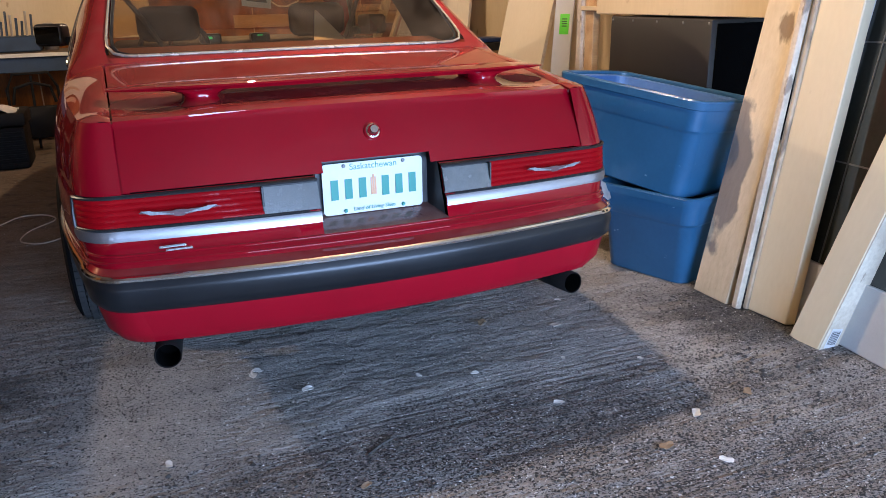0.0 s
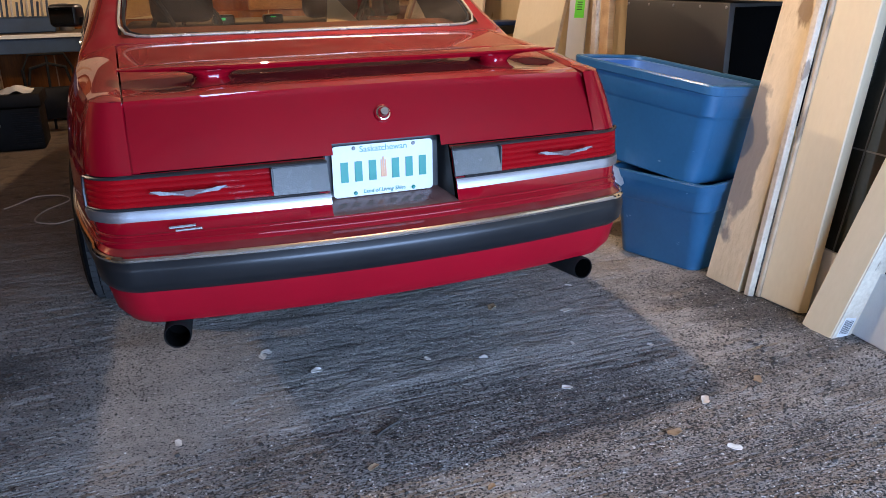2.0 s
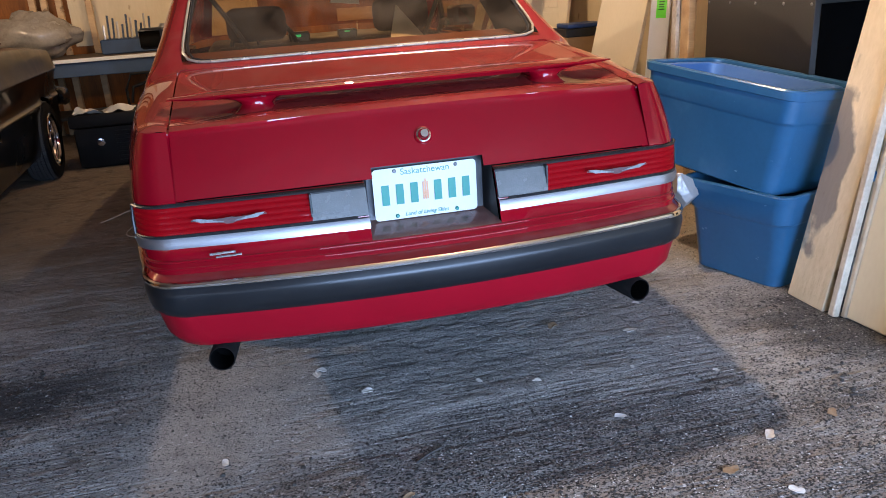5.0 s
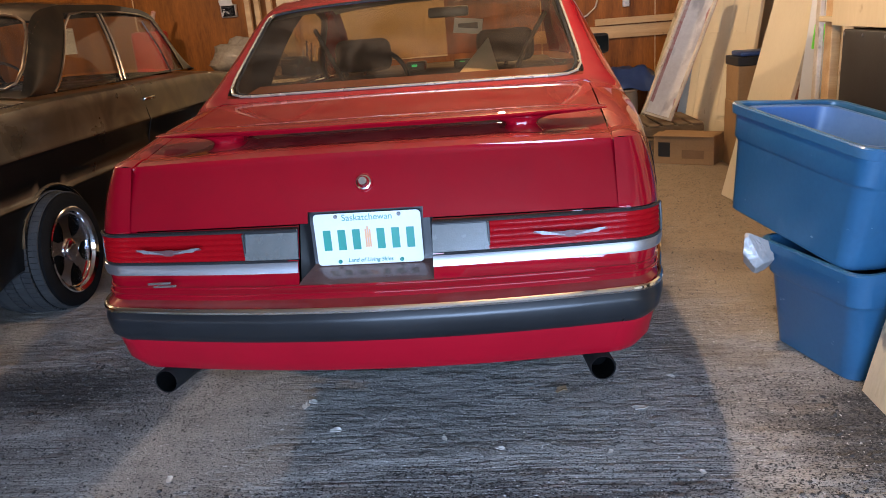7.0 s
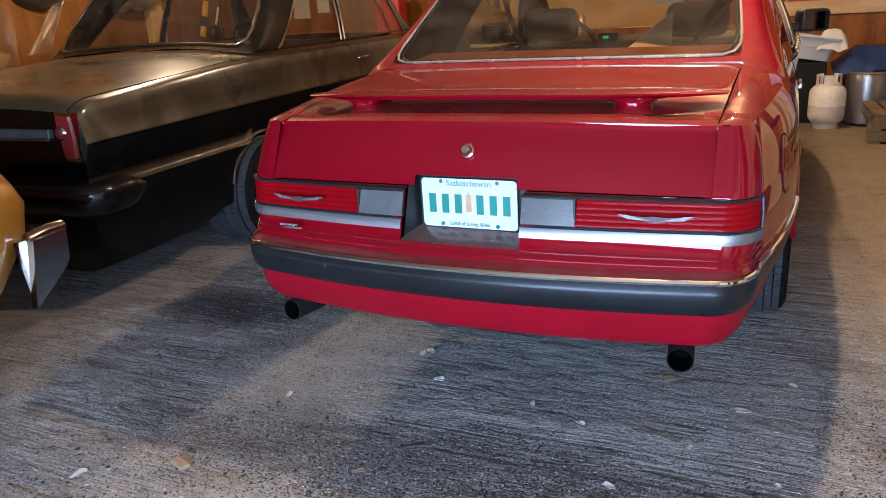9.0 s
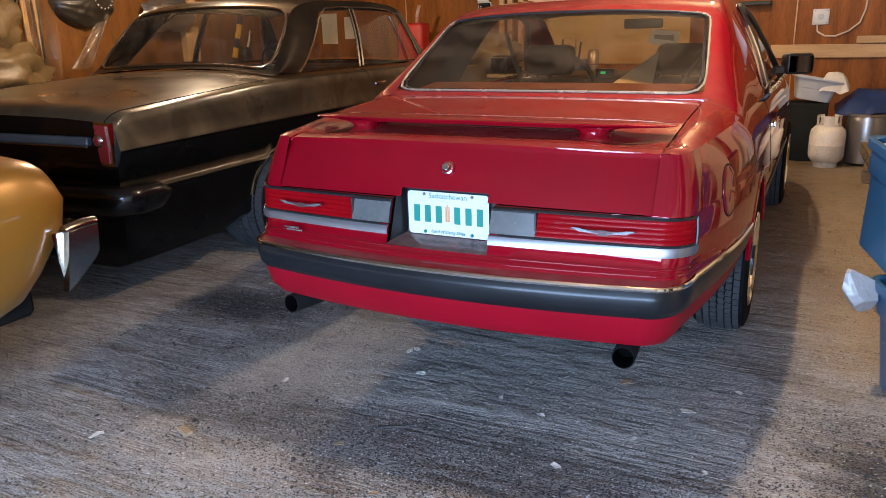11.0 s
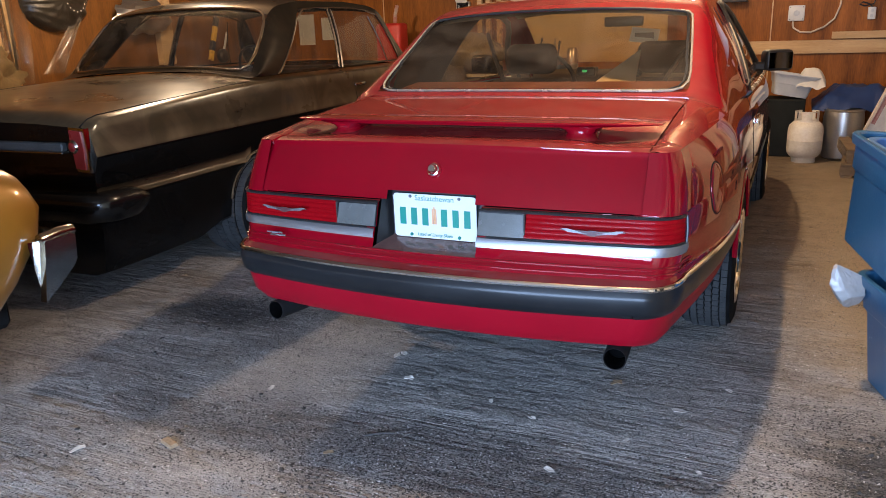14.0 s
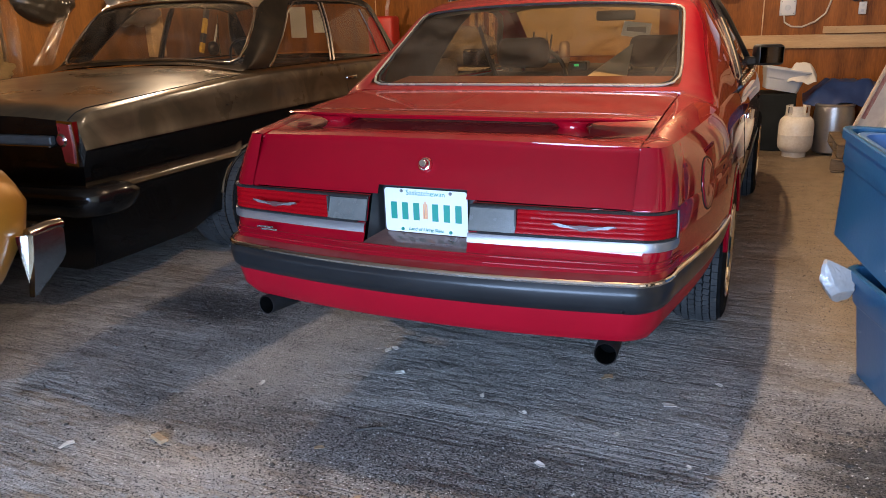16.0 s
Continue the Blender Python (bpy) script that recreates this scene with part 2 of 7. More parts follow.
    lump = calc("MULTIPLY_ADD", ragged, 0.10, calc("MULTIPLY_ADD", gather, 0.075, crumb))
    c = mixc(remap(lump, 0.650, 0.675, 0.0, 0.95), c, (0.016, 0.015, 0.014))
    blotch = noise_at(16.0, 6.0, (0.7, 1.3, 1.0), rough=0.7)
    c = mixc(calc("MULTIPLY", remap(blotch, 0.53, 0.66, 0.0, 0.42), remap(smooth_lit_bay, 0.0, 1.0, 1.0, 0.45)), c, (0.070, 0.066, 0.062))
    c = mixc(calc("MULTIPLY", remap(blotch, 0.44, 0.36, 0.0, 0.35), worn), c, (0.50, 0.470, 0.43))
    c = mixc(calc("MULTIPLY", remap(grain, 0.55, 0.62, 0.0, 0.75), remap(gather, 0.0, 1.0, 0.5, 1.0)), c, (0.05, 0.047, 0.044))
    sep = n.new("ShaderNodeSeparateXYZ")
    l.new(co.outputs["Object"], sep.inputs[0])
    grime = calc("MULTIPLY_ADD", stain, 3.0, sep.outputs[1])
    c = mixc(remap(grime, 2.3, 4.4, 0.0, 0.78), c, (0.22, 0.142, 0.070))
    c = mixc(calc("MULTIPLY", remap(mottle, 0.50, 0.66, 0.0, 0.7), remap(sep.outputs[1], 2.0, 3.2)), c, (0.075, 0.052, 0.032))
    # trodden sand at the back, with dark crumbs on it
    # the sand's x edge copies the coupe's shadow edge, painting that shade in
    sand_past_shade = calc("MULTIPLY", remap(calc("MULTIPLY_ADD", ragged, 1.2, sep.outputs[1]), 1.2, 2.0), remap(calc("MULTIPLY_ADD", ragged, 0.3, sep.outputs[0]), 1.12, 1.50))
    c = mixc(calc("MULTIPLY", sand_past_shade, 0.85), c, (0.37, 0.285, 0.185))
    c = mixc(calc("MULTIPLY", remap(calc("MULTIPLY_ADD", mottle, 0.30, crumb), 0.74, 0.79, 0.0, 0.9), sand_past_shade), c, (0.045, 0.035, 0.026))
    c = mixc(calc("MULTIPLY", remap(blotch, 0.55, 0.70, 0.0, 0.6), sand_past_shade), c, (0.15, 0.105, 0.065))
    c = mixc(calc("MULTIPLY", remap(speck, 0.675, 0.71, 0.0, 0.9), remap(sand_past_shade, 0.0, 1.0, 1.0, 0.1)), c, (0.62, 0.60, 0.57))
    l.new(c, p.inputs["Base Color"])
    l.new(remap(cloud, 0.3, 0.7, 0.55, 0.85), p.inputs["Roughness"])
    p.inputs["Specular IOR Level"].default_value = 0.4
    worn = calc("MULTIPLY", worn, remap(sand_past_shade, 0.0, 1.0, 1.0, 0.15))
    h = calc("MULTIPLY", calc("MULTIPLY_ADD", comb, -0.55, calc("MULTIPLY", groove, -1.0)), worn)
    h = calc("MULTIPLY_ADD", calc("MULTIPLY", furrow, worn), -1.6, h)
    h = calc("MULTIPLY_ADD", remap(lump, 0.66, 0.72), 0.55, calc("MULTIPLY_ADD", grain, 0.30, h))
    bp = n.new("ShaderNodeBump")
    bp.inputs["Strength"].default_value, bp.inputs["Distance"].default_value = 1.0, 0.020
    l.new(h, bp.inputs["Height"])
    l.new(bp.outputs[0], p.inputs["Normal"])
    return m


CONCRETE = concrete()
PLY = mat("stained_plywood", (0.34, 0.112, 0.014), (0.12, 0.036, 0.005), spec=0.2, rough=0.55, scale=1.5, fine=26, stretch=(4, 4, 0.5), bump=0.15, mix=0.55, detail=9.0)
OSB = mat("pale_plywood", (0.62, 0.50, 0.31), (0.54, 0.425, 0.25), rough=0.6, scale=1.2, fine=18, stretch=(3, 3, 0.7), bump=0.12)
LUMBER = mat("sawn_lumber", (0.60, 0.40, 0.20), (0.42, 0.25, 0.11), rough=0.65, scale=2.0, fine=30, stretch=(0.7, 8, 8), bump=0.2)
LUMBER_UP = mat("weathered_plank", (0.66, 0.50, 0.32), (0.22, 0.16, 0.11), rough=0.75, scale=2.2, fine=24, stretch=(2.2, 2.2, 0.9), bump=0.3, mix=0.35)
PRIMED = mat("cream_painted_board", (0.70, 0.60, 0.41), (0.63, 0.53, 0.345), rough=0.45, scale=2, fine=60, stretch=(1, 1, 0.4), bump=0.05)
WHITEWOOD = mat("white_paint_chipped", (0.74, 0.66, 0.51), (0.46, 0.38, 0.28), rough=0.5, scale=7, fine=60, bump=0.2, mix=0.85)
# dimmer lamplight on the left wall, put into a darker copy of PLY
PLYDIM = marked(mat("dimmed_plywood", (0.21, 0.080, 0.016), (0.085, 0.032, 0.007), spec=0.2, rough=0.6, scale=1.7, fine=26, stretch=(4, 4, 0.5), bump=0.15, mix=0.5, detail=9.0), 2.6, 0.56, 0.70, (0.05, 0.022, 0.007), 0.7, (1, 1, 0.6))
CEIL = mat("ceiling_board", (0.22, 0.155, 0.10), (0.15, 0.10, 0.062), rough=0.85, scale=2, fine=30, bump=0.1)
RED = mat("red_metallic_paint", (0.24, 0.0016, 0.0090), (0.195, 0.0014, 0.0080), rough=0.50, metal=0.15, scale=3, fine=900, bump=0.0, coat=1.0, rvar=0.03, spec=0.0)
RED.node_tree.nodes["Principled BSDF"].inputs["Coat IOR"].default_value = 1.5
dusted(RED, 0.27, (0.32, 0.17, 0.12), 0.035)
REDLOW = mat("red_satin_plastic", (0.27, 0.003, 0.012), (0.23, 0.0025, 0.010), rough=0.42, scale=4, fine=300, bump=0.02, rvar=0.05, spec=0.15)
RUBBER = mat("grey_black_bumper_rubber", (0.008, 0.0083, 0.009), (0.012, 0.0125, 0.0135), rough=0.30, scale=6, fine=200, bump=0.02, spec=0.30)
BLACKPL = mat("black_plastic", (0.008, 0.008, 0.0085), (0.014, 0.014, 0.0145), rough=0.42, scale=9, fine=200, bump=0.03)
CHROME = mat("chrome", (0.80, 0.80, 0.82), (0.72, 0.72, 0.74), rough=0.09, metal=1.0, scale=12, fine=200, bump=0.0, rvar=0.05)
BRUSHED = mat("brushed_aluminium", (0.34, 0.35, 0.36), (0.27, 0.27, 0.29), rough=0.42, metal=0.9, scale=5, fine=120, bump=0.03, stretch=(0.3, 6, 6))
# near-zero black: paints shade over the soot in the exhaust bore; also speaker side
INKBLACK = mat("near_zero_black", (0.001, 0.001, 0.001), (0.002, 0.002, 0.002), rough=0.95, scale=20, fine=120, bump=0.1, spec=0.05)
SOOT = mat("sooty_black_steel", (0.005, 0.005, 0.005), (0.010, 0.009, 0.009), rough=0.7, scale=20, fine=120, bump=0.1, spec=0.2)
TYRE = mat("tyre_sidewall_rubber", (0.004, 0.004, 0.0042), (0.008, 0.008, 0.008), rough=0.75, scale=14, fine=200, bump=0.15, spec=0.06)
# lighter copy of the tyre rubber, with the door's light on it painted in
TREAD = mat("lit_tyre_tread", (0.030, 0.031, 0.032), (0.055, 0.055, 0.054), rough=0.75, scale=14, fine=200, bump=0.15, spec=0.2)
DARK = mat("dark_underside", (0.006, 0.006, 0.006), (0.011, 0.010, 0.009), rough=0.9, scale=6, fine=80, bump=0.1, spec=0.15)
REDLENS = mat("red_lens", (0.25, 0.002, 0.005), (0.19, 0.0015, 0.004), rough=0.5, scale=5, fine=100, bump=0.0, coat=0.08, rvar=0.05, spec=0.03)
CLEARLENS = mat("clear_ribbed_lens", (0.11, 0.115, 0.11), (0.08, 0.085, 0.08), rough=0.25, scale=30, fine=200, bump=0.05, coat=0.6)
WHITE = mat("white_enamel", (0.57, 0.57, 0.555), (0.51, 0.51, 0.495), rough=0.35, scale=9, fine=120, bump=0.02)
GREEN = mat("green_ink", (0.005, 0.20, 0.15), (0.005, 0.17, 0.13), rough=0.4, bump=0)
ORANGE = mat("wheat_ink", (0.62, 0.32, 0.16), (0.55, 0.26, 0.12), rough=0.5, bump=0)
EMBLEMDARK = mat("emblem_ground", (0.10, 0.035, 0.035), (0.05, 0.018, 0.018), rough=0.5, scale=60, fine=200, bump=0.1)
SILVER = mat("silver_emblem", (0.26, 0.26, 0.26), (0.12, 0.12, 0.12), rough=0.5, metal=0.6, scale=60, fine=200, bump=0.1)
HEADLINER = mat("tan_headliner", (0.36, 0.27, 0.18), (0.30, 0.22, 0.14), rough=0.95, scale=6, fine=160, bump=0.1)
CLOTH = mat("maroon_velour", (0.028, 0.014, 0.010), (0.018, 0.009, 0.007), rough=0.95, scale=6, fine=160, bump=0.2)
SHELFCLOTH = mat("faded_maroon_shelf", (0.20, 0.075, 0.055), (0.14, 0.05, 0.038), rough=0.95, scale=6, fine=160, bump=0.2)
WEBBING = mat("pale_belt_webbing", (0.62, 0.54, 0.43), (0.52, 0.45, 0.35), rough=0.8, scale=8, fine=200, bump=0.1)
DASH = mat("dark_dashboard", (0.07, 0.05, 0.04), (0.05, 0.035, 0.028), rough=0.6, bump=0.1)
WINDOW = glass("tinted_car_glass", (0.72, 0.60, 0.42), dust=0.036)
CLEAR = glass("grimy_window_glass", (0.80, 0.77, 0.70), dust=0.034)
BLUETUB = mat("blue_tote_plastic", (0.020, 0.088, 0.175), (0.028, 0.108, 0.205), rough=0.32, scale=5, fine=60, bump=0.04, rvar=0.08)
BLUETUB2 = mat("light_blue_tub_plastic", (0.065, 0.155, 0.36), (0.085, 0.185, 0.40), rough=0.4, scale=5, fine=60, bump=0.03)
POLY = mat("milky_plastic_bag", (0.46, 0.44, 0.425), (0.36, 0.34, 0.32), rough=0.34, scale=9, fine=60, bump=0.03, coat=0.3)
POLY.node_tree.nodes["Principled BSDF"].inputs["Transmission Weight"].default_value = 0.22


def cement_stained():
    """The weathered plank with a grey smear of cement up one side."""
    m = mat("cement_stained_plank", (0.74, 0.62, 0.43), (0.56, 0.45, 0.29), rough=0.75, scale=2.2, fine=24, stretch=(2.2, 2.2, 0.9), bump=0.3, mix=0.6)
    n, l = m.node_tree.nodes, m.node_tree.links
    p = n["Principled BSDF"]
    was = p.inputs["Base Color"].links[0].from_socket
    co, mp, ns, ds, ad, rg, mx = [n.new("ShaderNode" + k) for k in ("TexCoord", "Mapping", "TexNoise", "VectorMath", "Math", "MapRange", "Mix")]
    mp.inputs["Scale"].default_value = (1, 9.0, 2.6)
    l.new(co.outputs["Object"], mp.inputs[0])
    ds.operation = "DISTANCE"
    l.new(mp.outputs[0], ds.inputs[0])
    ds.inputs[1].default_value = (0, -0.35, 1.45)
    ns.inputs["Scale"].default_value, ns.inputs["Detail"].default_value = 7.0, 6.0
    l.new(co.outputs["Object"], ns.inputs["Vector"])
    ad.operation = "MULTIPLY_ADD"
    l.new(ns.outputs[0], ad.inputs[0])
    ad.inputs[1].default_value = 1.3
    l.new(ds.outputs["Value"], ad.inputs[2])
    for i, v in ((1, 1.35), (2, 1.48), (3, 0.85), (4, 0.0)):
        rg.inputs[i].default_value = v
    l.new(ad.outputs[0], rg.inputs[0])
    mx.data_type = "RGBA"
    l.new(rg.outputs[0], mx.inputs[0])
    l.new(was, mx.inputs[6])
    mx.inputs[7].default_value = (0.17, 0.15, 0.14, 1)
    l.new(mx.outputs[2], p.inputs["Base Color"])
    return m


STAINED = marked(marked(cement_stained(), 9.0, 0.60, 0.66, (0.14, 0.075, 0.035), 0.75, (1, 1, 0.45)), 3.0, 0.52, 0.70, (0.50, 0.37, 0.21), 0.5, (1, 1, 0.35))
marked(PRIMED, 6.5, 0.685, 0.72, (0.34, 0.23, 0.13), 0.8, (1, 1, 0.5), 3.0)
marked(PRIMED, 1.8, 0.52, 0.74, (0.58, 0.46, 0.27), 0.4, (1, 1, 0.3))
marked(WHITEWOOD, 16.0, 0.62, 0.66, (0.20, 0.15, 0.11), 0.8, (1, 1, 0.4))
marked(LUMBER_UP, 11.0, 0.58, 0.66, (0.10, 0.07, 0.05), 0.7, (1, 1, 0.3))
marked(BLUETUB, 5.0, 0.60, 0.74, (0.10, 0.20, 0.30), 0.45, (1, 1, 0.7))
marked(BLUETUB, 40.0, 0.725, 0.75, (0.30, 0.38, 0.44), 0.6, (0.5, 0.5, 1))
marked(PLY, 3.2, 0.66, 0.72, (0.06, 0.020, 0.006), 0.8, (1, 1, 0.6))
marked(OSB, 9.0, 0.66, 0.71, (0.28, 0.17, 0.08), 0.7, (1, 1, 0.6))
marked(LUMBER, 8.0, 0.66, 0.70, (0.17, 0.085, 0.035), 0.8)


# ---- mesh tools ----
class Geo:
    """Vertices and faces of one mesh."""

    def __init__(self):
        self.v, self.f = [], []

    def add(self, v, f):
        k = len(self.v)
        self.v += [tuple(p) for p in v]
        self.f += [tuple(i + k for i in q) for q in f]
        return self

    def join(self, other, m=None):
        return self.add([m @ Vector(p) for p in other.v] if m else other.v, other.f)


def sheet(rows, closed=False):
    """A grid of points, row by row, as a surface."""
    g, n = Geo(), len(rows[0])
    g.v = [tuple(p) for r in rows for p in r]
    for i in range(len(rows) - 1):
        for j in range(n if closed else n - 1):
            k = (j + 1) % n
            g.f.append((i * n + j, i * n + k, (i + 1) * n + k, (i + 1) * n + j))
    return g


def block(x0, x1, y0, y1, z0, z1, bevel=0.004, seg=1):
    """A box with softened edges."""
    bm = bmesh.new()
    bmesh.ops.create_cube(bm, size=1, matrix=Matrix.Translation(((x0 + x1) / 2, (y0 + y1) / 2, (z0 + z1) / 2)) @ Matrix.Diagonal((x1 - x0, y1 - y0, z1 - z0, 1)))
    if bevel:
        bmesh.ops.bevel(bm, geom=bm.edges[:], offset=bevel, segments=seg, affect="EDGES", profile=0.5)
    return from_bm(bm)


def from_bm(bm):
    g = Geo()
    bm.verts.index_update()
    g.v = [tuple(v.co) for v in bm.verts]
    g.f = [tuple(v.index for v in f.verts) for f in bm.faces]
    bm.free()
    return g


def lathe(profile, n=32, axis="z", cap=True):
    """Turn (radius, height) pairs round an axis."""
    rows = []
    for r, h in profile:
        ring = []
        for k in range(n):
            a = 2 * math.pi * k / n
            c, s = r * math.cos(a), r * math.sin(a)
            ring.append({"z": (c, s, h), "x": (h, c, s), "y": (s, h, c)}[axis])
        rows.append(ring)
    g = sheet(rows, closed=True)
    for i, flip in ((0, True), (len(profile) - 1, False)):
        if cap and profile[i][0] > 1e-5:
            ids = [i * n + k for k in range(n)]
            g.f.append(tuple(reversed(ids)) if flip else tuple(ids))
    return g


def tube(path, r, n=8, closed=False):
    """A round rod along a path; r is one radius or one for each point."""
    pts = [Vector(p) for p in path]
    rows, up = [], Vector((0.13, 0.21, 0.97)).normalized()
    for i, p in enumerate(pts):
        a, b = pts[max(i - 1, 0)], pts[min(i + 1, len(pts) - 1)]
        if closed:
            a, b = pts[i - 1], pts[(i + 1) % len(pts)]
        d = (b - a).normalized()
        u = d.cross(up)
        u = (u if u.length > 1e-4 else d.orthogonal()).normalized()
        w = d.cross(u)
        q = r[i] if isinstance(r, (list, tuple)) else r
        rows.append([p + q * (math.cos(2 * math.pi * k / n) * u + math.sin(2 * math.pi * k / n) * w) for k in range(n)])
    if closed:
        rows.append(rows[0])
    g = sheet(rows, closed=True)
    if not closed:
        g.f += [tuple(range(n)), tuple((len(rows) - 1) * n + k for k in reversed(range(n)))]
    return g


def prism(outline, depth, m=None):
    """A flat outline (x, z) given a depth along y."""
    n = len(outline)
    g = Geo()
    g.v = [(x, 0, z) for x, z in outline] + [(x, depth, z) for x, z in outline]
    g.f = [tuple(range(n)), tuple(reversed(range(n, 2 * n)))] + [(i, (i + 1) % n + 0, (i + 1) % n + n, i + n) for i in range(n)]
    if m:
        g.v = [tuple(m @ Vector(p)) for p in g.v]
    return g


def rounded(w, h, r, n=5):
    """A rounded rectangle about the origin."""
    out = []
    for cx, cy, a0 in ((w / 2 - r, h / 2 - r, 0), (-w / 2 + r, h / 2 - r, 90), (-w / 2 + r, -h / 2 + r, 180), (w / 2 - r, -h / 2 + r, 270)):
        for k in range(n + 1):
            a = radians(a0 + 90 * k / n)
            out.append((cx + r * math.cos(a), cy + r * math.sin(a)))
    return out


def mesh_of(name, geo, material, smooth=35):
    me = bpy.data.meshes.new(name)
    me.from_pydata(geo.v, [], geo.f)
    me.update()
    bm = bmesh.new()
    bm.from_mesh(me)
    bmesh.ops.remove_doubles(bm, verts=bm.verts, dist=1e-5)
    bmesh.ops.recalc_face_normals(bm, faces=bm.faces)
    bm.to_mesh(me)
    bm.free()
    if smooth:
        me.polygons.foreach_set("use_smooth", [True] * len(me.polygons))
        me.set_sharp_from_angle(angle=radians(smooth))
    me.materials.append(material)
    return me


def part(name, geo, material, parent, label="", smooth=35, at=None):
    ob = new(name, mesh_of(name, geo, material, smooth))
    ob.parent = parent
    if at:
        ob.matrix_local = at
    return tagged(ob, label) if label else ob


def thing(name, label, category, at=None, group="", kind=""):
    ob = new(name)
    ob.empty_display_size = 0.1
    if at:
        ob.matrix_basis = at
    return tagged(ob, label, category, group, kind)


def single(name, geo, material, label, category, at=None, group="", kind="", smooth=35):
    """A thing of one mesh."""
    ob = new(name, mesh_of(name, geo, material, smooth))
    if at:
        ob.matrix_basis = at
    return tagged(ob, label, category, group, kind)


def soft(table, t, w=0.07):
    """A rounded reading of a table."""
    return sum(lerp(table, t + w * k / 3) for k in range(-3, 4)) / 7


def lerp(table, t):
    """Reading of a table of (t, value)."""
    if t <= table[0][0]:
        return table[0][1]
    for (a, p), (b, q) in zip(table, table[1:]):
        if t <= b:
            return p + (q - p) * (t - a) / (b - a)
    return table[-1][1]


# ---- structure ----
SLOPE = math.tan(radians(1.7))


def floor_z(y):
    """The slab falls gently from the door towards the middle of the garage, then lies level."""
    d = 1.1 - max(y, -3.5)
    if d <= -0.25:
        return 0.0
    if d >= 0.25:
        return SLOPE * d
    return SLOPE * (d + 0.25) ** 2 / 1.0


X0, X1, Y0, Y1, TOP = -5.6, 2.75, -4.4, 6.85, 2.72
_ys = [Y0 - 8, Y0 - 3, Y0, -3.5] + [-3.0 + 0.25 * k for k in range(19)] + [2.5, 4.5, Y1 + 0.2]
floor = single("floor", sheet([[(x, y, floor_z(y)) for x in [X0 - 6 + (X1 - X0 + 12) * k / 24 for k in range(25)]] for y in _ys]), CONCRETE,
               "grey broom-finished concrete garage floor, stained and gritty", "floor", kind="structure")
single("wall_back", block(X0 - 0.1, X1 + 0.1, Y1, Y1 + 0.1, -0.05, TOP, 0), PLY, "reddish-brown stained plywood back wall", "wall", kind="structure", smooth=0)
single("wall_left", block(X0 - 0.1, X0, Y0, Y1, -0.05, TOP, 0), PLYDIM, "reddish-brown stained plywood side wall", "wall", kind="structure", smooth=0)
single("wall_right", block(X1, X1 + 0.1, Y0, Y1, -0.05, TOP, 0), OSB, "pale plywood-lined side wall", "wall", kind="structure", smooth=0)
single("ceiling", block(X0 - 0.1, X1 + 0.1, Y0 - 0.1, Y1 + 0.1, TOP, TOP + 0.1, 0), CEIL, "brown boarded garage ceiling", "ceiling", kind="structure", smooth=0)
_dw = thing("wall_door", "wall with the wide open overhead doorway", "wall", kind="structure")
for _b in ((X0 - 0.1, -1.4, Y0 - 0.1, Y0, 0.1, TOP), (2.4, X1 + 0.1, Y0 - 0.1, Y0, 0.1, TOP), (-1.4, 2.4, Y0 - 0.1, Y0, 2.25, TOP)):
    part("wall_panel", block(*_b, 0), OSB, _dw, smooth=0)


# ---- red coupe ----
DUSTYSHELF = mat("dusty_dark_shelf", (0.075, 0.028, 0.026), (0.13, 0.075, 0.06), rough=0.3, scale=14, fine=160, bump=0.03, coat=0.8, rvar=0.1)
TANTRIM = mat("dull_tan_trim", (0.60, 0.53, 0.42), (0.48, 0.42, 0.33), rough=0.26, metal=0.6, bump=0.0)
DIMTAN = mat("weathered_tan_trim", (0.30, 0.24, 0.165), (0.20, 0.16, 0.11), rough=0.5, metal=0.5, bump=0.0)
MIRROR = mat("dark_mirror_glass", (0.10, 0.10, 0.10), (0.08, 0.08, 0.08), rough=0.05, metal=1.0, bump=0.0, rvar=0.02)
def smooth01(t):
    t = min(max(t, 0.0), 1.0)
    return t * t * (3 - 2 * t)


REAR_AXLE, FRONT_AXLE, NOSE = 1.27, 3.92, 4.88


TAIL_X = [0.186 * k / 5 for k in range(6)] + [0.186 + 0.152 * k / 5 for k in range(1, 6)] + [0.338 + 0.348 * k / 9 for k in range(1, 10)]


def coupe_path(y0, bow, xc, xe, ye, wide, nose_in=0.0, ny=72):
    """Half an outline of the coupe seen from above, from the middle of the tail round the corner to the nose."""
    out = []
    yb = y0 + bow
    for x in TAIL_X + [xc]:
        out.append((x, y0 + bow * (x / xc) ** 2))
    for k in range(1, 11):
        a = math.pi / 2 * k / 10
        out.append((xc + (xe - xc) * math.sin(a), ye - (ye - yb) * math.cos(a)))
    yn = NOSE - nose_in
    for k in range(1, ny + 1):
        y = ye + (yn - 0.25 - ye) * k / ny
        s = min((y - ye) / 0.95, 1.0)
        x = wide - (wide - xe) * (1 - s) ** 2
        f = max((y - 3.6) / (yn - 3.6), 0.0)
        out.append((x - 0.10 * f * f, y))
    xl, yl = out[-1]
    for k in range(1, 9):
        a = math.pi / 2 * k / 8
        out.append((xl - 0.22 * (1 - math.cos(a)), yl + 0.25 * math.sin(a) * 0.9))
    xl = out[-1][0]
    for k in range(1, 9):
        out.append((xl * (1 - k / 8), out[-1][1] + 0.004))
    return out


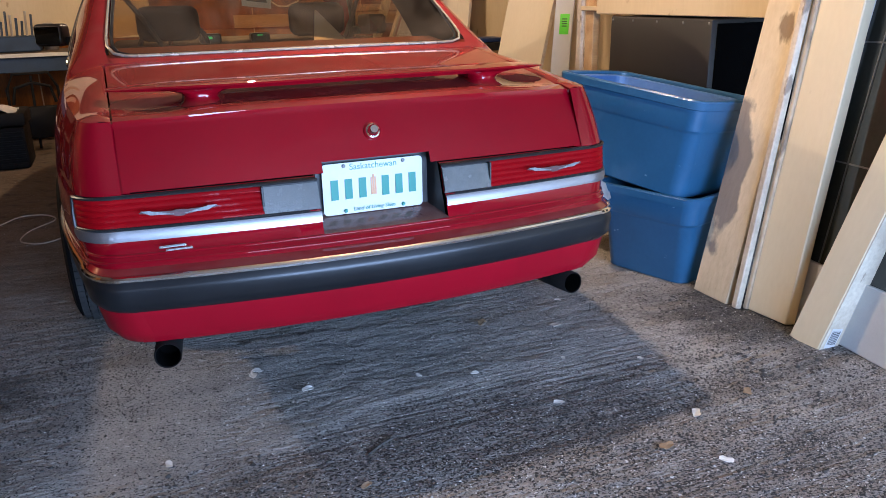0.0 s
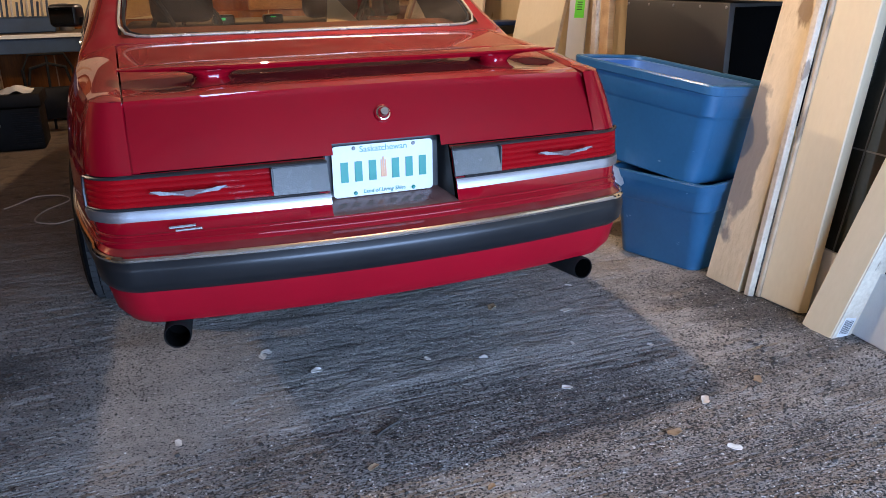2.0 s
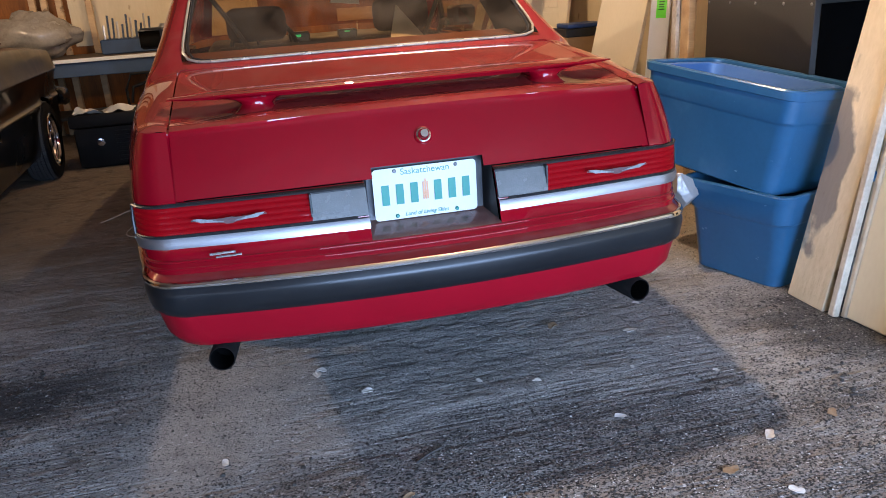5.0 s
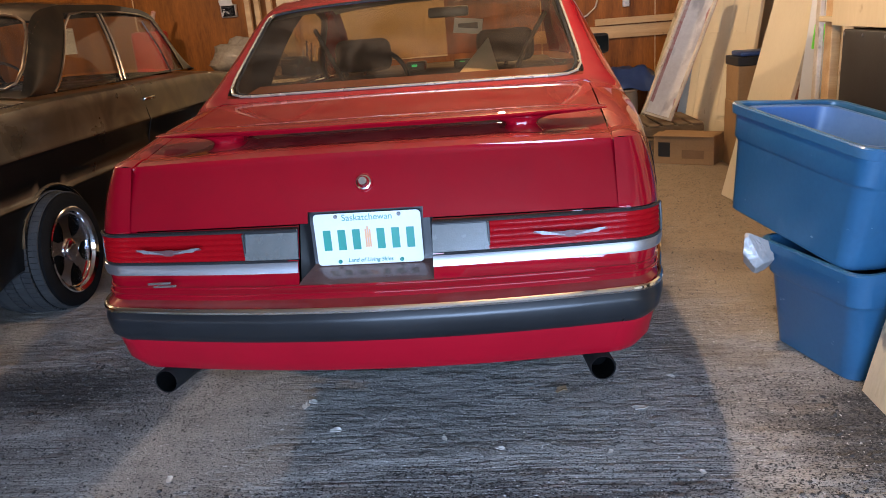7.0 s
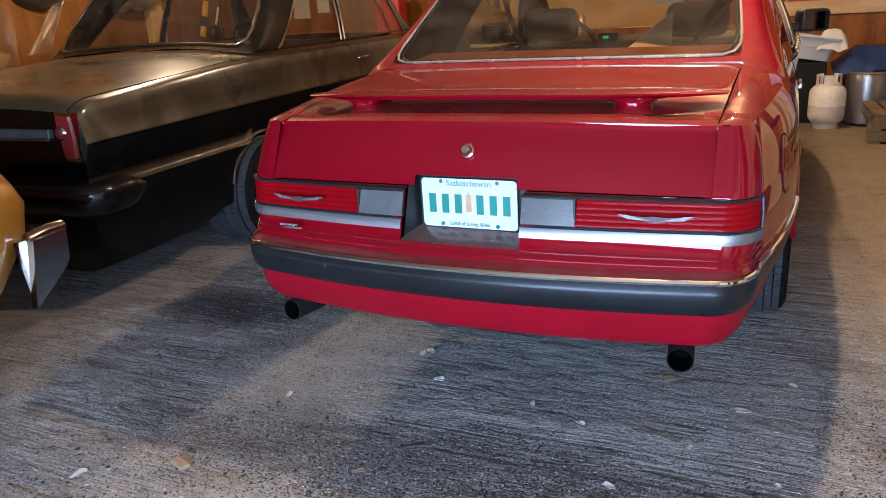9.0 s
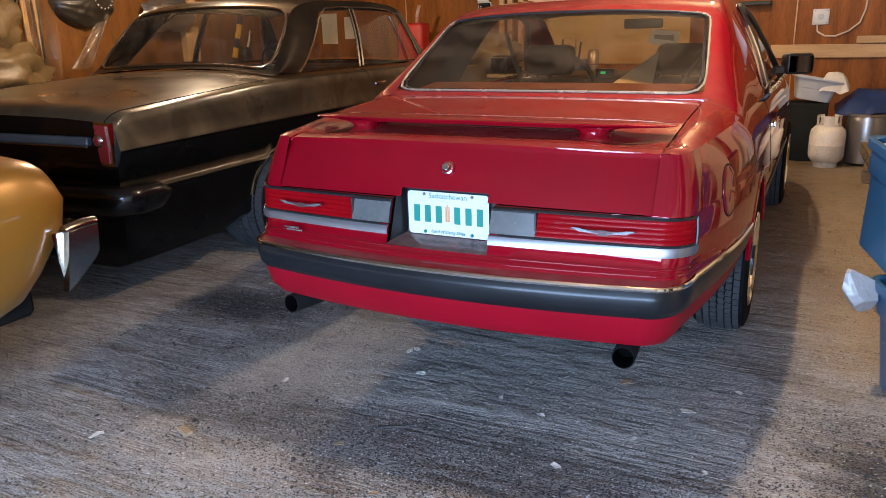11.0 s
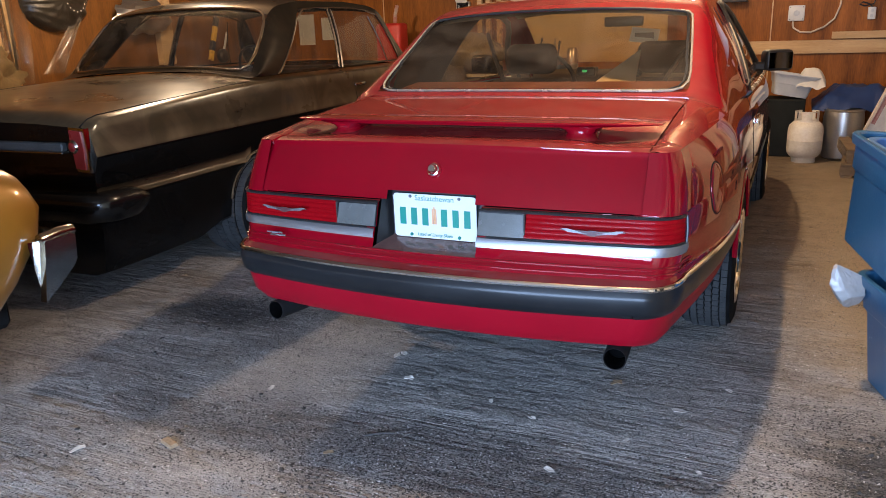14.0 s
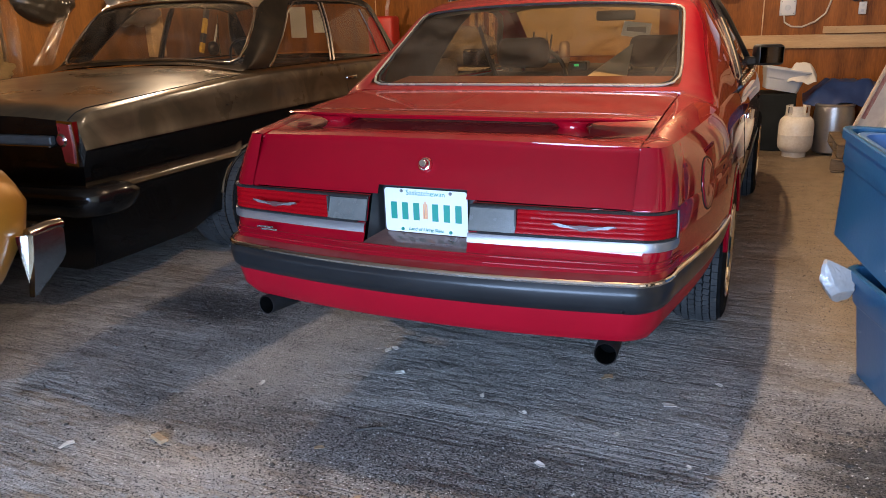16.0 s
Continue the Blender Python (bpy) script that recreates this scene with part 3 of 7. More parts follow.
# level: z, tail y, bow, corner start x, corner end x, corner end y, half width, nose set back
LEVELS = {
    "valance_bottom": (0.392, -0.105, 0.055, 0.62, 0.745, 0.05, 0.80, 0.10),
    "valance_mid": (0.43, -0.135, 0.06, 0.66, 0.775, 0.06, 0.86, 0.06),
    "rubber_bottom": (0.498, -0.150, 0.065, 0.68, 0.792, 0.07, 0.885, 0.02),
    "rubber_low": (0.515, -0.166, 0.07, 0.70, 0.806, 0.075, 0.895, 0.0),
    "rubber_high": (0.572, -0.172, 0.07, 0.70, 0.812, 0.08, 0.903, 0.0),
    "rubber_top": (0.584, -0.166, 0.07, 0.70, 0.808, 0.08, 0.903, 0.0),
    "trim_top": (0.600, -0.160, 0.07, 0.70, 0.802, 0.08, 0.902, 0.0),
    "cover_back": (0.612, -0.120, 0.06, 0.69, 0.795, 0.08, 0.902, 0.0),
    "ridge_low": (0.632, -0.108, 0.06, 0.69, 0.797, 0.08, 0.902, 0.02),
    "ridge_top": (0.640, -0.094, 0.055, 0.69, 0.795, 0.08, 0.902, 0.03),
    "panel": (0.674, -0.078, 0.05, 0.70, 0.803, 0.085, 0.902, 0.05),
    "lamp_low": (0.708, -0.068, 0.045, 0.70, 0.806, 0.09, 0.900, 0.07),
    "lamp_top": (0.785, -0.043, 0.03, 0.70, 0.805, 0.09, 0.893, 0.10),
    "lid_low": (0.793, -0.018, 0.014, 0.715, 0.803, 0.10, 0.891, 0.10),
}


def level(name, off=0.0, dz=0.0):
    """The points of a level of the coupe's body, pushed out by off."""
    z, y0, bow, xc, xe, ye, wide, nin = LEVELS[name]
    pts = coupe_path(y0 - off, bow, xc, xe + off, ye, wide + off, nin - off)
    # the bumper line drops a little along the side
    return [(x, y, z + dz - (0.022 * smooth01((y - 0.1) / 0.9) if z < 0.62 else 0.0)) for x, y in pts]


def upper(f):
    """A level between the lamp tops and the shoulder, f from 0 to 1."""
    out = []
    base = level("lid_low")
    y0 = -0.018 + 0.083 * f
    xc, xe, ye = 0.715 - 0.005 * f, 0.803 - 0.035 * f ** 2, 0.10 + 0.06 * f
    pts = coupe_path(y0, 0.013, xc, xe, ye, 0.891 - 0.055 * f ** 2.2, 0.10 + 0.1 * f)
    for x, y in pts:
        zs = soft(SHOULDER, y, 0.12)
        out.append((x, y, 0.793 + (zs - 0.793) * f))
    return out


SHOULDER = [(-0.1, 0.965), (0.12, 0.968), (0.5, 0.985), (0.9, 0.995), (2.0, 0.99), (3.4, 0.985), (4.2, 0.93), (4.9, 0.80)]


def mirrored(rows):
    """Half outlines joined with their mirror images."""
    return [[(-x, y, z) for x, y, z in reversed(r[1:])] + list(r) for r in rows]


def arched(g, axles, zc, r):
    """Take the wheel openings out of a body side, and draw its edge onto the circle."""
    keep, move = [], {}
    inside = [any(math.hypot(v[1] - a, v[2] - zc) < r for a in axles) and abs(v[0]) > 0.5 for v in g.v]
    for f in g.f:
        if not all(inside[i] for i in f):
            keep.append(f)
            for i in f:
                if inside[i]:
                    a = min(axles, key=lambda q: abs(q - g.v[i][1]))
                    d = math.hypot(g.v[i][1] - a, g.v[i][2] - zc)
                    move[i] = (g.v[i][0], a + (g.v[i][1] - a) * r / max(d, 1e-4), zc + (g.v[i][2] - zc) * r / max(d, 1e-4))
    for i, p in move.items():
        g.v[i] = p
    g.f = keep
    return trimmed(g)


def trimmed(g):
    """Drop the points that no face uses."""
    used = sorted({i for f in g.f for i in f})
    at = {k: q for q, k in enumerate(used)}
    g.v, g.f = [g.v[k] for k in used], [tuple(at[i] for i in f) for f in g.f]
    return g


def clip_faces(g, test):
    g.f = [f for f in g.f if test(*[sum(g.v[i][k] for i in f) / len(f) for k in range(3)])]
    return trimmed(g)


def fill_levels(a, b, n):
    return [[tuple(p[k] + (q[k] - p[k]) * t / n for k in range(3)) for p, q in zip(a, b)] for t in range(n + 1)]


def wheel(parent, x, y, z, r=0.325, w=0.21, rim_r=0.2, side=1, label="", spokes=5, name="wheel"):
    """A tyre with cut tread blocks on a spoked rim."""
    hub = part(name, lathe([(0.055, -0.03), (0.06, 0.0), (0.05, 0.004), (0.0, 0.005)], 20, "x"), CHROME, parent, label, at=pose(x, y, z, 0, 0, 0 if side > 0 else 180))
    prof = [(rim_r, -w / 2 + 0.015), (rim_r + 0.01, -w / 2), (r - 0.05, -w / 2 - 0.008), (r - 0.02, -w / 2 + 0.004), (r - 0.012, -w / 2 + 0.03), (r - 0.005, -w / 4), (r - 0.005, w / 4), (r - 0.012, w / 2 - 0.03), (r - 0.02, w / 2 - 0.004), (r - 0.05, w / 2 + 0.008), (rim_r + 0.01, w / 2), (rim_r, w / 2 - 0.015)]
    prof = [(a, b - w / 2 + 0.02) for a, b in prof]
    part("tyre", lathe(prof, 56, "x", cap=False), TYRE, hub)
    g = Geo()
    pitch = (w - 0.03) / 6
    for k in range(6):
        x0 = -w + 0.035 + pitch * k
        for q in range(64):
            a = 2 * math.pi * (q + 0.35 * (k % 3)) / 64
            half = math.pi * r / 64 * 0.90
            drop = 0.010 if k in (0, 5) else 0.0
            g.join(block(x0 + 0.003, x0 + pitch - 0.003, -half, half, 0, 0.008, 0), Matrix.Rotation(a, 4, "X") @ Matrix.Translation((0, 0, r - 0.006 - drop)) @ pose(0, 0, 0, 0, 0, 12 if k in (1, 3) else -9 if k in (2, 4) else 0))
    part("tread", g, TREAD, hub, smooth=0)
    part("rim", lathe([(rim_r - 0.012, -w + 0.04), (rim_r, -w + 0.03), (rim_r - 0.02, -0.06), (rim_r - 0.025, 0.0), (rim_r + 0.004, 0.018), (rim_r + 0.012, 0.026), (rim_r + 0.006, 0.03), (rim_r - 0.012, 0.02), (rim_r - 0.035, -0.03), (rim_r - 0.03, -0.1)], 48, "x", cap=False), CHROME, hub)
    sp = Geo()
    for k in range(spokes):
        o = [(-0.046, 0.035), (0.046, 0.035), (0.030, rim_r * 0.52), (0.040, rim_r * 0.70), (0.072, rim_r - 0.022), (-0.072, rim_r - 0.022), (-0.040, rim_r * 0.70), (-0.030, rim_r * 0.52)]
        sp.join(prism(o, 0.022), Matrix.Rotation(2 * math.pi * k / spokes, 4, "X") @ pose(-0.03, 0, 0, 0, 0, -90))
    part("spokes", sp, CHROME, hub)
    part("hub_cap", lathe([(0.062, -0.025), (0.055, 0.0), (0.052, 0.008), (0.040, 0.014), (0.02, 0.016), (0.0, 0.017)], 24, "x"), CHROME, hub)
    part("brake_drum", lathe([(0.0, -0.09), (rim_r - 0.04, -0.09), (rim_r - 0.04, -0.13), (0.0, -0.13)], 28, "x"), DARK, hub)
    return hub


def red_coupe():
    car = thing("red_coupe", "glossy dark red two-door coupe with rear spoiler, parked nose-in", "car")
    L = level
    # body sides and tail above the bumper
    rows = [L("cover_back"), L("ridge_low"), L("ridge_top"), L("panel"), L("lamp_low")]
    low = arched(sheet(mirrored(rows)), (REAR_AXLE, FRONT_AXLE), 0.33, 0.375)
    clip_faces(low, lambda x, y, z: not (abs(x) < 0.185 and y < 0 and z > 0.643))
    part("lower_tail_panel", low, RED, car)
    def inset(name):
        """A level set back behind the lamps, flush again along the side."""
        return [tuple(a + (b - a) * smooth01((q[1] - 0.04) / 0.05) for a, b in zip(p, q)) for p, q in zip(L(name, -0.012), L(name))]

    rows = [inset("lamp_low"), inset("lamp_top"), L("lid_low")] + [upper(f) for f in (0.02, 0.12, 0.3, 0.5, 0.65, 0.78, 0.88, 0.95, 1.0)]
    side = arched(sheet(mirrored(rows)), (REAR_AXLE, FRONT_AXLE), 0.33, 0.375)
    clip_faces(side, lambda x, y, z: not (abs(x) < 0.684 and y < 0.3 and z > 0.79) and not (abs(x) < 0.19 and y < 0.3))
    part("body", side, RED, car)
    # the sills below the bumper line, behind the rear wheels
    rows = [L("valance_bottom"), L("valance_mid"), L("rubber_bottom"), L("rubber_low", -0.01), L("cover_back", -0.004)]
    rows.insert(0, [(x * 0.96, y + (0.05 if y < 0.2 else 0), z + 0.004) for x, y, z in rows[0]])
    val = arched(sheet(mirrored(rows)), (REAR_AXLE, FRONT_AXLE), 0.33, 0.375)
    part("valance", val, REDLOW, car, "satin red lower bumper apron")
    rows = [L("rubber_bottom"), L("rubber_low"), L("rubber_low", 0.003, 0.012), L("rubber_high", 0.003, -0.01), L("rubber_high"), L("rubber_top")]
    part("bumper_strip", arched(sheet(mirrored(rows)), (REAR_AXLE, FRONT_AXLE), 0.33, 0.375), RUBBER, car, "matt charcoal rubber bumper")
    mid = [((p[0] + q[0]) / 2, (p[1] + q[1]) / 2, (p[2] + q[2]) / 2 + 0.001) for p, q in zip(L("rubber_top", 0.001), L("trim_top", 0.001))]
    mid = [p for p in mid if p[1] < 0.93]
    trim = tube(mirrored([mid])[0], 0.0095, 10)
    part("bumper_trim", trim, CHROME, car, "thin chrome bumper moulding")
    part("bumper_top", arched(sheet(mirrored([L("trim_top", -0.001), L("cover_back", -0.001)])), (REAR_AXLE, FRONT_AXLE), 0.33, 0.375), RED, car)
    for z, lvl, off in ((0.0, "ridge_top", 0.002), (-0.009, "ridge_low", 0.003)):
        part("tail_bead", tube(mirrored([[p for p in L(lvl, off, z) if p[1] < 0.2]])[0], 0.0042, 8), RED, car)
    # bright strip below the lamps
    a, b = L("panel", 0.003), L("lamp_low", 0.003, -0.002)
    rows = [L("panel"), L("panel", 0.008, 0.002), [((p[0] + q[0]) / 2, (p[1] + q[1]) / 2, (p[2] + q[2]) / 2) for p, q in zip(L("panel", 0.011), L("lamp_low", 0.011))], L("lamp_low", 0.008, -0.004), L("lamp_low", 0, -0.002)]
    for sgn, nm in ((-1, "left"), (1, "right")):
        g = sheet([[(sgn * x, y, z) for x, y, z in r] for r in rows])
        clip_faces(g, lambda x, y, z: 0.188 < abs(x) and y < 0.075)
        part("bright_strip", g, BRUSHED, car, "brushed aluminium trim strip")
        # lamps: ribbed red lens and clear reversing lens
        ribs = []
        for k in range(21):
            f = k / 20
            ribs.append([(sgn * x, y, z) for x, y, z in [tuple(p[i] + (q[i] - p[i]) * f for i in range(3)) for p, q in zip(L("lamp_low", 0.003 if k % 4 else 0.0004), L("lamp_top", 0.003 if k % 4 else 0.0004))]])
        lens = clip_faces(sheet(ribs), lambda x, y, z: 0.338 < sgn * x and y < 0.055)
        lamp = part("tail_lamp", lens, REDLENS, car, "ribbed red tail lamp lens")
        g = clip_faces(sheet([[(sgn * x, y, z) for x, y, z in r] for r in fill_levels(L("lamp_low", 0.004, 0.004), L("lamp_top", 0.004, -0.004), 4)]), lambda x, y, z: 0.186 < sgn * x < 0.338 and y < 0.5)
        # fine upright flutes of the reversing lens
        g.v = [(x, y - 0.0008 * math.sin(abs(x) * 800), z) for x, y, z in g.v]
        rev = part("reversing_lamp", g, CLEARLENS, car, "clear grey reversing lamp lens")
        part("lamp_frame", tube([(sgn * x, y, z) for x, y, z in L("lamp_top", 0.003, 0.003) if x > 0.18 and y < 0.06], 0.0045, 6), BLACKPL, lamp)
        part("lamp_sill", tube([(sgn * x, y, z) for x, y, z in L("lamp_low", 0.004, 0.001) if x > 0.186 and y < 0.06], 0.003, 6), BLACKPL, lamp)
        part("lamp_divider", block(sgn * 0.338 - 0.003, sgn * 0.338 + 0.003, -0.060, -0.03, 0.708, 0.785, 0.001), BLACKPL, lamp, at=pose(0, 0.004, 0))
        part("lamp_end", tube([(sgn * 0.808, 0.058, 0.706), (sgn * 0.809, 0.062, 0.745), (sgn * 0.806, 0.066, 0.789)], 0.004, 6), BLACKPL, lamp)
        # winged emblem
        o = []
        for k in range(25):
            t = -1 + k / 12
            o.append((t * 0.097, 0.006 * (abs(t) ** 1.3) + (0.007 if abs(t) < 0.12 else 0.0015) + (0.0035 if 0.12 <= abs(t) < 0.75 else 0) * (1 - 0.6 * abs(t))))
        for k in range(25):
            t = 1 - k / 12
            o.append((t * 0.097, 0.006 * (abs(t) ** 1.3) - (0.010 if abs(t) < 0.1 else 0.0075 * (1 - abs(t)) + 0.001)))
        em = part("emblem", prism(o, 0.0035, pose(sgn * 0.553, -0.056 - 0.010, 0.747, -17, 0, sgn * 3.0)), EMBLEMDARK, lamp, "winged silver emblem")
        for side in (-1, 1):
            for k in range(7):
                f0 = 0.014 + 0.009 * k
                g = block(f0, 0.094 - 0.0035 * (6 - k), -0.0012, 0.002, -0.0006, 0.0009, 0)
                part("feather", g, SILVER, em, smooth=0, at=pose(sgn * 0.553, -0.0665, 0.7475 - 0.0045 + 0.0016 * k, -17, 0, sgn * 3.0) @ pose(0, 0, 0, 0, 0, 0 if side > 0 else 180) @ pose(0, 0, 0, 0, -2.6, 0))
    for sgn in (-1, 1):
        part("lamp_backing", clip_faces(sheet([[(sgn * x, y, z) for x, y, z in r] for r in (L("lamp_low", -0.006), L("lamp_top", -0.006), L("lid_low", 0.0, -0.001))]), lambda x, y, z: 0.186 < abs(x) and y < 0.06), BLACKPL, car)
    # boot lid
    lid = Geo()
    nx = 34
    half_x = [0.0, 0.04, 0.08, 0.12, 0.161, 0.189] + [0.189 + 0.4922 * k / 13 for k in range(1, 14)]
    xs = [-x for x in reversed(half_x[1:])] + half_x

    def lid_rear(x, f):
        edge = f * (x / 0.69) ** 4
        return (x, -0.018 + 0.083 * f + 0.014 * (x / 0.715) ** 2 - 0.004 * math.sin(math.pi * f) + 0.016 * edge, 0.797 + 0.168 * f - 0.010 * edge)

    def deck(x, y):
        base = soft([(0.0, 0.955), (0.06, 0.968), (0.10, 0.980), (0.3, 0.994), (0.6, 1.0275), (0.86, 1.053), (1.1, 1.076)], y, 0.05 if y < 0.15 else 0.16)
        scoop = 0.014 * math.exp(-((abs(x) - 0.565) / 0.085) ** 2 - ((y - 0.225) / 0.085) ** 2)
        return base + 0.004 + 0.006 * (1 - (x / 0.7) ** 2) * min((y - 0.06) / 0.2, 1.0) - scoop - 0.010 * (x / 0.69) ** 4 * (1 - smooth01((y - 0.1) / 0.5))

    rows = [[(x, y + 0.014, z) for x, y, z in [lid_rear(x, 0.0) for x in xs]]]
    rows += [[lid_rear(x, f) for x in xs] for f in (0.0, 0.02, 0.172, 0.4, 0.6, 0.8, 0.93, 0.985)]
    for y in (0.068, 0.074, 0.085, 0.1, 0.125, 0.15, 0.175, 0.2, 0.225, 0.25, 0.275, 0.3, 0.34, 0.4, 0.46, 0.52, 0.58, 0.64, 0.7, 0.76, 0.8, 0.815, 0.828, 0.838, 0.845, 0.849):
        tuck = 1 - 0.05 * (1 - math.sqrt(max(0.0, 1 - (max(y - 0.80, 0.0) / 0.05) ** 2)))
        rows.append([(x * (1 + 0.025 * max(y - 0.1, 0)) * tuck, y + 0.028 * (x / 0.69) ** 4 * (1 - smooth01((y - 0.06) / 0.16)), deck(x, y)) for x in xs])
    lid = sheet(rows)
    clip_faces(lid, lambda x, y, z: not (abs(x) < 0.163 and z < 0.822))
    # turned-in flanges at the gaps
    for s in (-1, 1):
        e = [r[-1 if s > 0 else 0] for r in rows]
        lid.join(sheet([e, [(x - s * 0.004, y + 0.02, z - 0.02) for x, y, z in e]]))
    part("boot_lid", lid, RED, car)
    for s in (-1, 1):
        part("lid_channel", sheet([[(s * x, y + 0.005, z) for x, y, z in (lid_rear(0.664, f), lid_rear(0.702, f))] for f in (-0.02, 0.2, 0.4, 0.6, 0.8, 0.95)] + [[(s * 0.664, y, deck(0.66, y) - d), (s * 0.698, y, deck(0.69, y) - d)] for y, d in ((0.094, 0.010), (0.11, 0.008), (0.16, 0.008), (0.30, 0.012))]), RED, car)
    # inner walls that close the gaps
    part("boot_well", block(-0.70, 0.70, 0.10, 0.82, 0.5, 0.93, 0), DARK, car, smooth=0)
    part("underbody", block(-0.66, 0.66, 0.12, NOSE - 0.2, 0.36, 0.56, 0.02), DARK, car)
    # lock
    lock = part("boot_lock", lathe([(0.0, -0.022), (0.011, -0.022), (0.014, -0.018), (0.017, -0.006), (0.021, -0.004), (0.021, 0.01)], 24, "y", cap=False), CHROME, car, "round chrome lock barrel", at=pose(0.0, 0.022, 0.896, -25))
    part("lock_surround", lathe([(0.020, -0.003), (0.023, -0.003), (0.026, 0.0), (0.027, 0.01)], 24, "y", cap=False), RED, lock)
    # plate recess and plate
    rec = Geo()
    o = [(-0.187, 0.648), (-0.187, 0.812), (-0.178, 0.827), (0.178, 0.827), (0.187, 0.812), (0.187, 0.648)]
    i = [(-0.172, 0.656), (-0.172, 0.808), (-0.164, 0.821), (0.164, 0.821), (0.172, 0.808), (0.172, 0.656)]
    front = [(x * (1.0 if z < 0.7 else 0.998), -0.060 if z < 0.7 else 0.002, z) for x, z in o]
    rec.join(sheet([front, [(x, 0.045, z) for x, z in i]]))
    rec.add([(x, 0.045, z) for x, z in i], [tuple(range(6))])
    part("plate_recess", rec, BLACKPL, car)
    part("recess_shelf", sheet([[(x, y, z) for x in (-0.186, -0.1, 0.0, 0.1, 0.186)] for y, z in ((-0.094, 0.640), (-0.088, 0.645), (0.04, 0.657), (0.045, 0.66))]), DUSTYSHELF, car, "dusty glossy shelf under the plate")
    plate = part("number_plate", prism(rounded(0.305, 0.152, 0.012), 0.002, pose(-0.004, 0.024, 0.735, 1.0, 0, 0)), WHITE, car, "white number plate with green lettering bars")
    py = 0.0225
    txt = bpy.data.curves.new("plate_word", "FONT")
    txt.body, txt.size, txt.align_x, txt.align_y, txt.extrude = "Saskatchewan", 0.026, "CENTER", "CENTER", 0.0004
    txt.materials.append(GREEN)
    w1 = new("plate_word", txt)
    w1.parent, w1.matrix_local = plate, pose(-0.003, py, 0.797, 91)
    txt2 = bpy.data.curves.new("plate_slogan", "FONT")
    txt2.body, txt2.size, txt2.align_x, txt2.align_y, txt2.extrude, txt2.shear = "Land of Living Skies", 0.0165, "CENTER", "CENTER", 0.0004, 0.2
    txt2.materials.append(GREEN)
    w2 = new("plate_slogan", txt2)
    w2.parent, w2.matrix_local = plate, pose(-0.004, py, 0.672, 91)
    for k, x in enumerate((-0.118, -0.076, -0.034, 0.036, 0.078, 0.120)):
        part("plate_bar", block(x - 0.004 - 0.011, x - 0.004 + 0.011, py - 0.001, py + 0.001, 0.704, 0.763, 0), GREEN, plate, smooth=0)
    for x in (-0.006, 0.0, 0.006):
        part("wheat_ear", block(x - 0.0052 - 0.0016, x - 0.0038 + 0.0016, py - 0.0008, py + 0.001, 0.71, 0.762 + (0.008 if x == 0 else 0), 0), ORANGE, plate, smooth=0)
    for x, z in ((-0.092, 0.802), (0.088, 0.802), (-0.092, 0.669), (0.086, 0.669)):
        part("plate_screw", lathe([(0.0, -0.004), (0.004, -0.004), (0.006, -0.001), (0.006, 0.003)], 10, "y"), SILVER if z > 0.7 else GREEN, plate, at=pose(x, py, z))
    # dealer badge as plain bars
    badge = part("badge", block(-0.615, -0.548, -0.094, -0.089, 0.664, 0.670, 0.001), CHROME, car, "small chrome badge", at=pose(0, -0.002, 0))
    part("badge_bar", block(-0.60, -0.533, -0.094, -0.089, 0.655, 0.661, 0.001), CHROME, badge)
    # spoiler
    rows = []
    for k in range(41):
        t = -1 + k / 20
        x = 0.692 * t
        e = abs(t) ** 3
        lead, trail = 0.33 + 0.0 * e, 0.175 + 0.095 * abs(t) ** 4
        zc = 1.030 - 0.004 * abs(t) + 0.004 * e
        th = 0.012 * (1 - 0.75 * abs(t) ** 5) + 0.001
        c = lead - trail
        z0, thin = zc, 1 - 0.72 * abs(t) ** 7
        prof = [(trail, zc + 0.003), (trail + 0.004, zc + 0.0075), (trail + c * 0.3, zc + 0.0105 + th * 0.15), (trail + c * 0.7, zc + 0.0125 + th * 0.2), (lead - 0.012, zc + 0.009), (lead, zc + 0.001), (lead - 0.012, zc - 0.010), (trail + c * 0.6, zc - th), (trail + c * 0.25, zc - th * 0.7), (trail + 0.006, zc - 0.007)]
        rows.append([(x, y, z0 + (z - z0) * thin - 0.004 * abs(t) ** 8) for y, z in prof])
    sp = sheet(rows, closed=True)
    for r in (0, 40):
        sp.f.append(tuple(r * 10 + k for k in range(10)))
    wing = part("spoiler", sp, RED, car, "red boot-lid spoiler wing on two feet")
    for s in (-1, 1):
        foot = []
        for z, wx, y0, y1 in ((0.972, 0.092, 0.150, 0.36), (0.980, 0.066, 0.165, 0.35), (0.990, 0.052, 0.180, 0.345), (1.002, 0.046, 0.188, 0.335), (1.012, 0.056, 0.188, 0.33), (1.020, 0.078, 0.186, 0.325), (1.026, 0.115, 0.184, 0.322)):
            c = rounded(2 * wx, y1 - y0, min(wx * 0.9, 0.04), 6)
            foot.append([(s * 0.44 + a, (y0 + y1) / 2 + b, z) for a, b in c])
        part("spoiler_foot", sheet(foot, closed=True), RED, wing)
    # greenhouse
    XT = [(0.80, 0.70), (0.86, 0.715), (0.90, 0.742), (0.95, 0.738), (1.2, 0.705), (1.42, 0.672), (1.8, 0.632), (2.3, 0.622), (2.6, 0.635), (3.0, 0.675), (3.45, 0.735)]
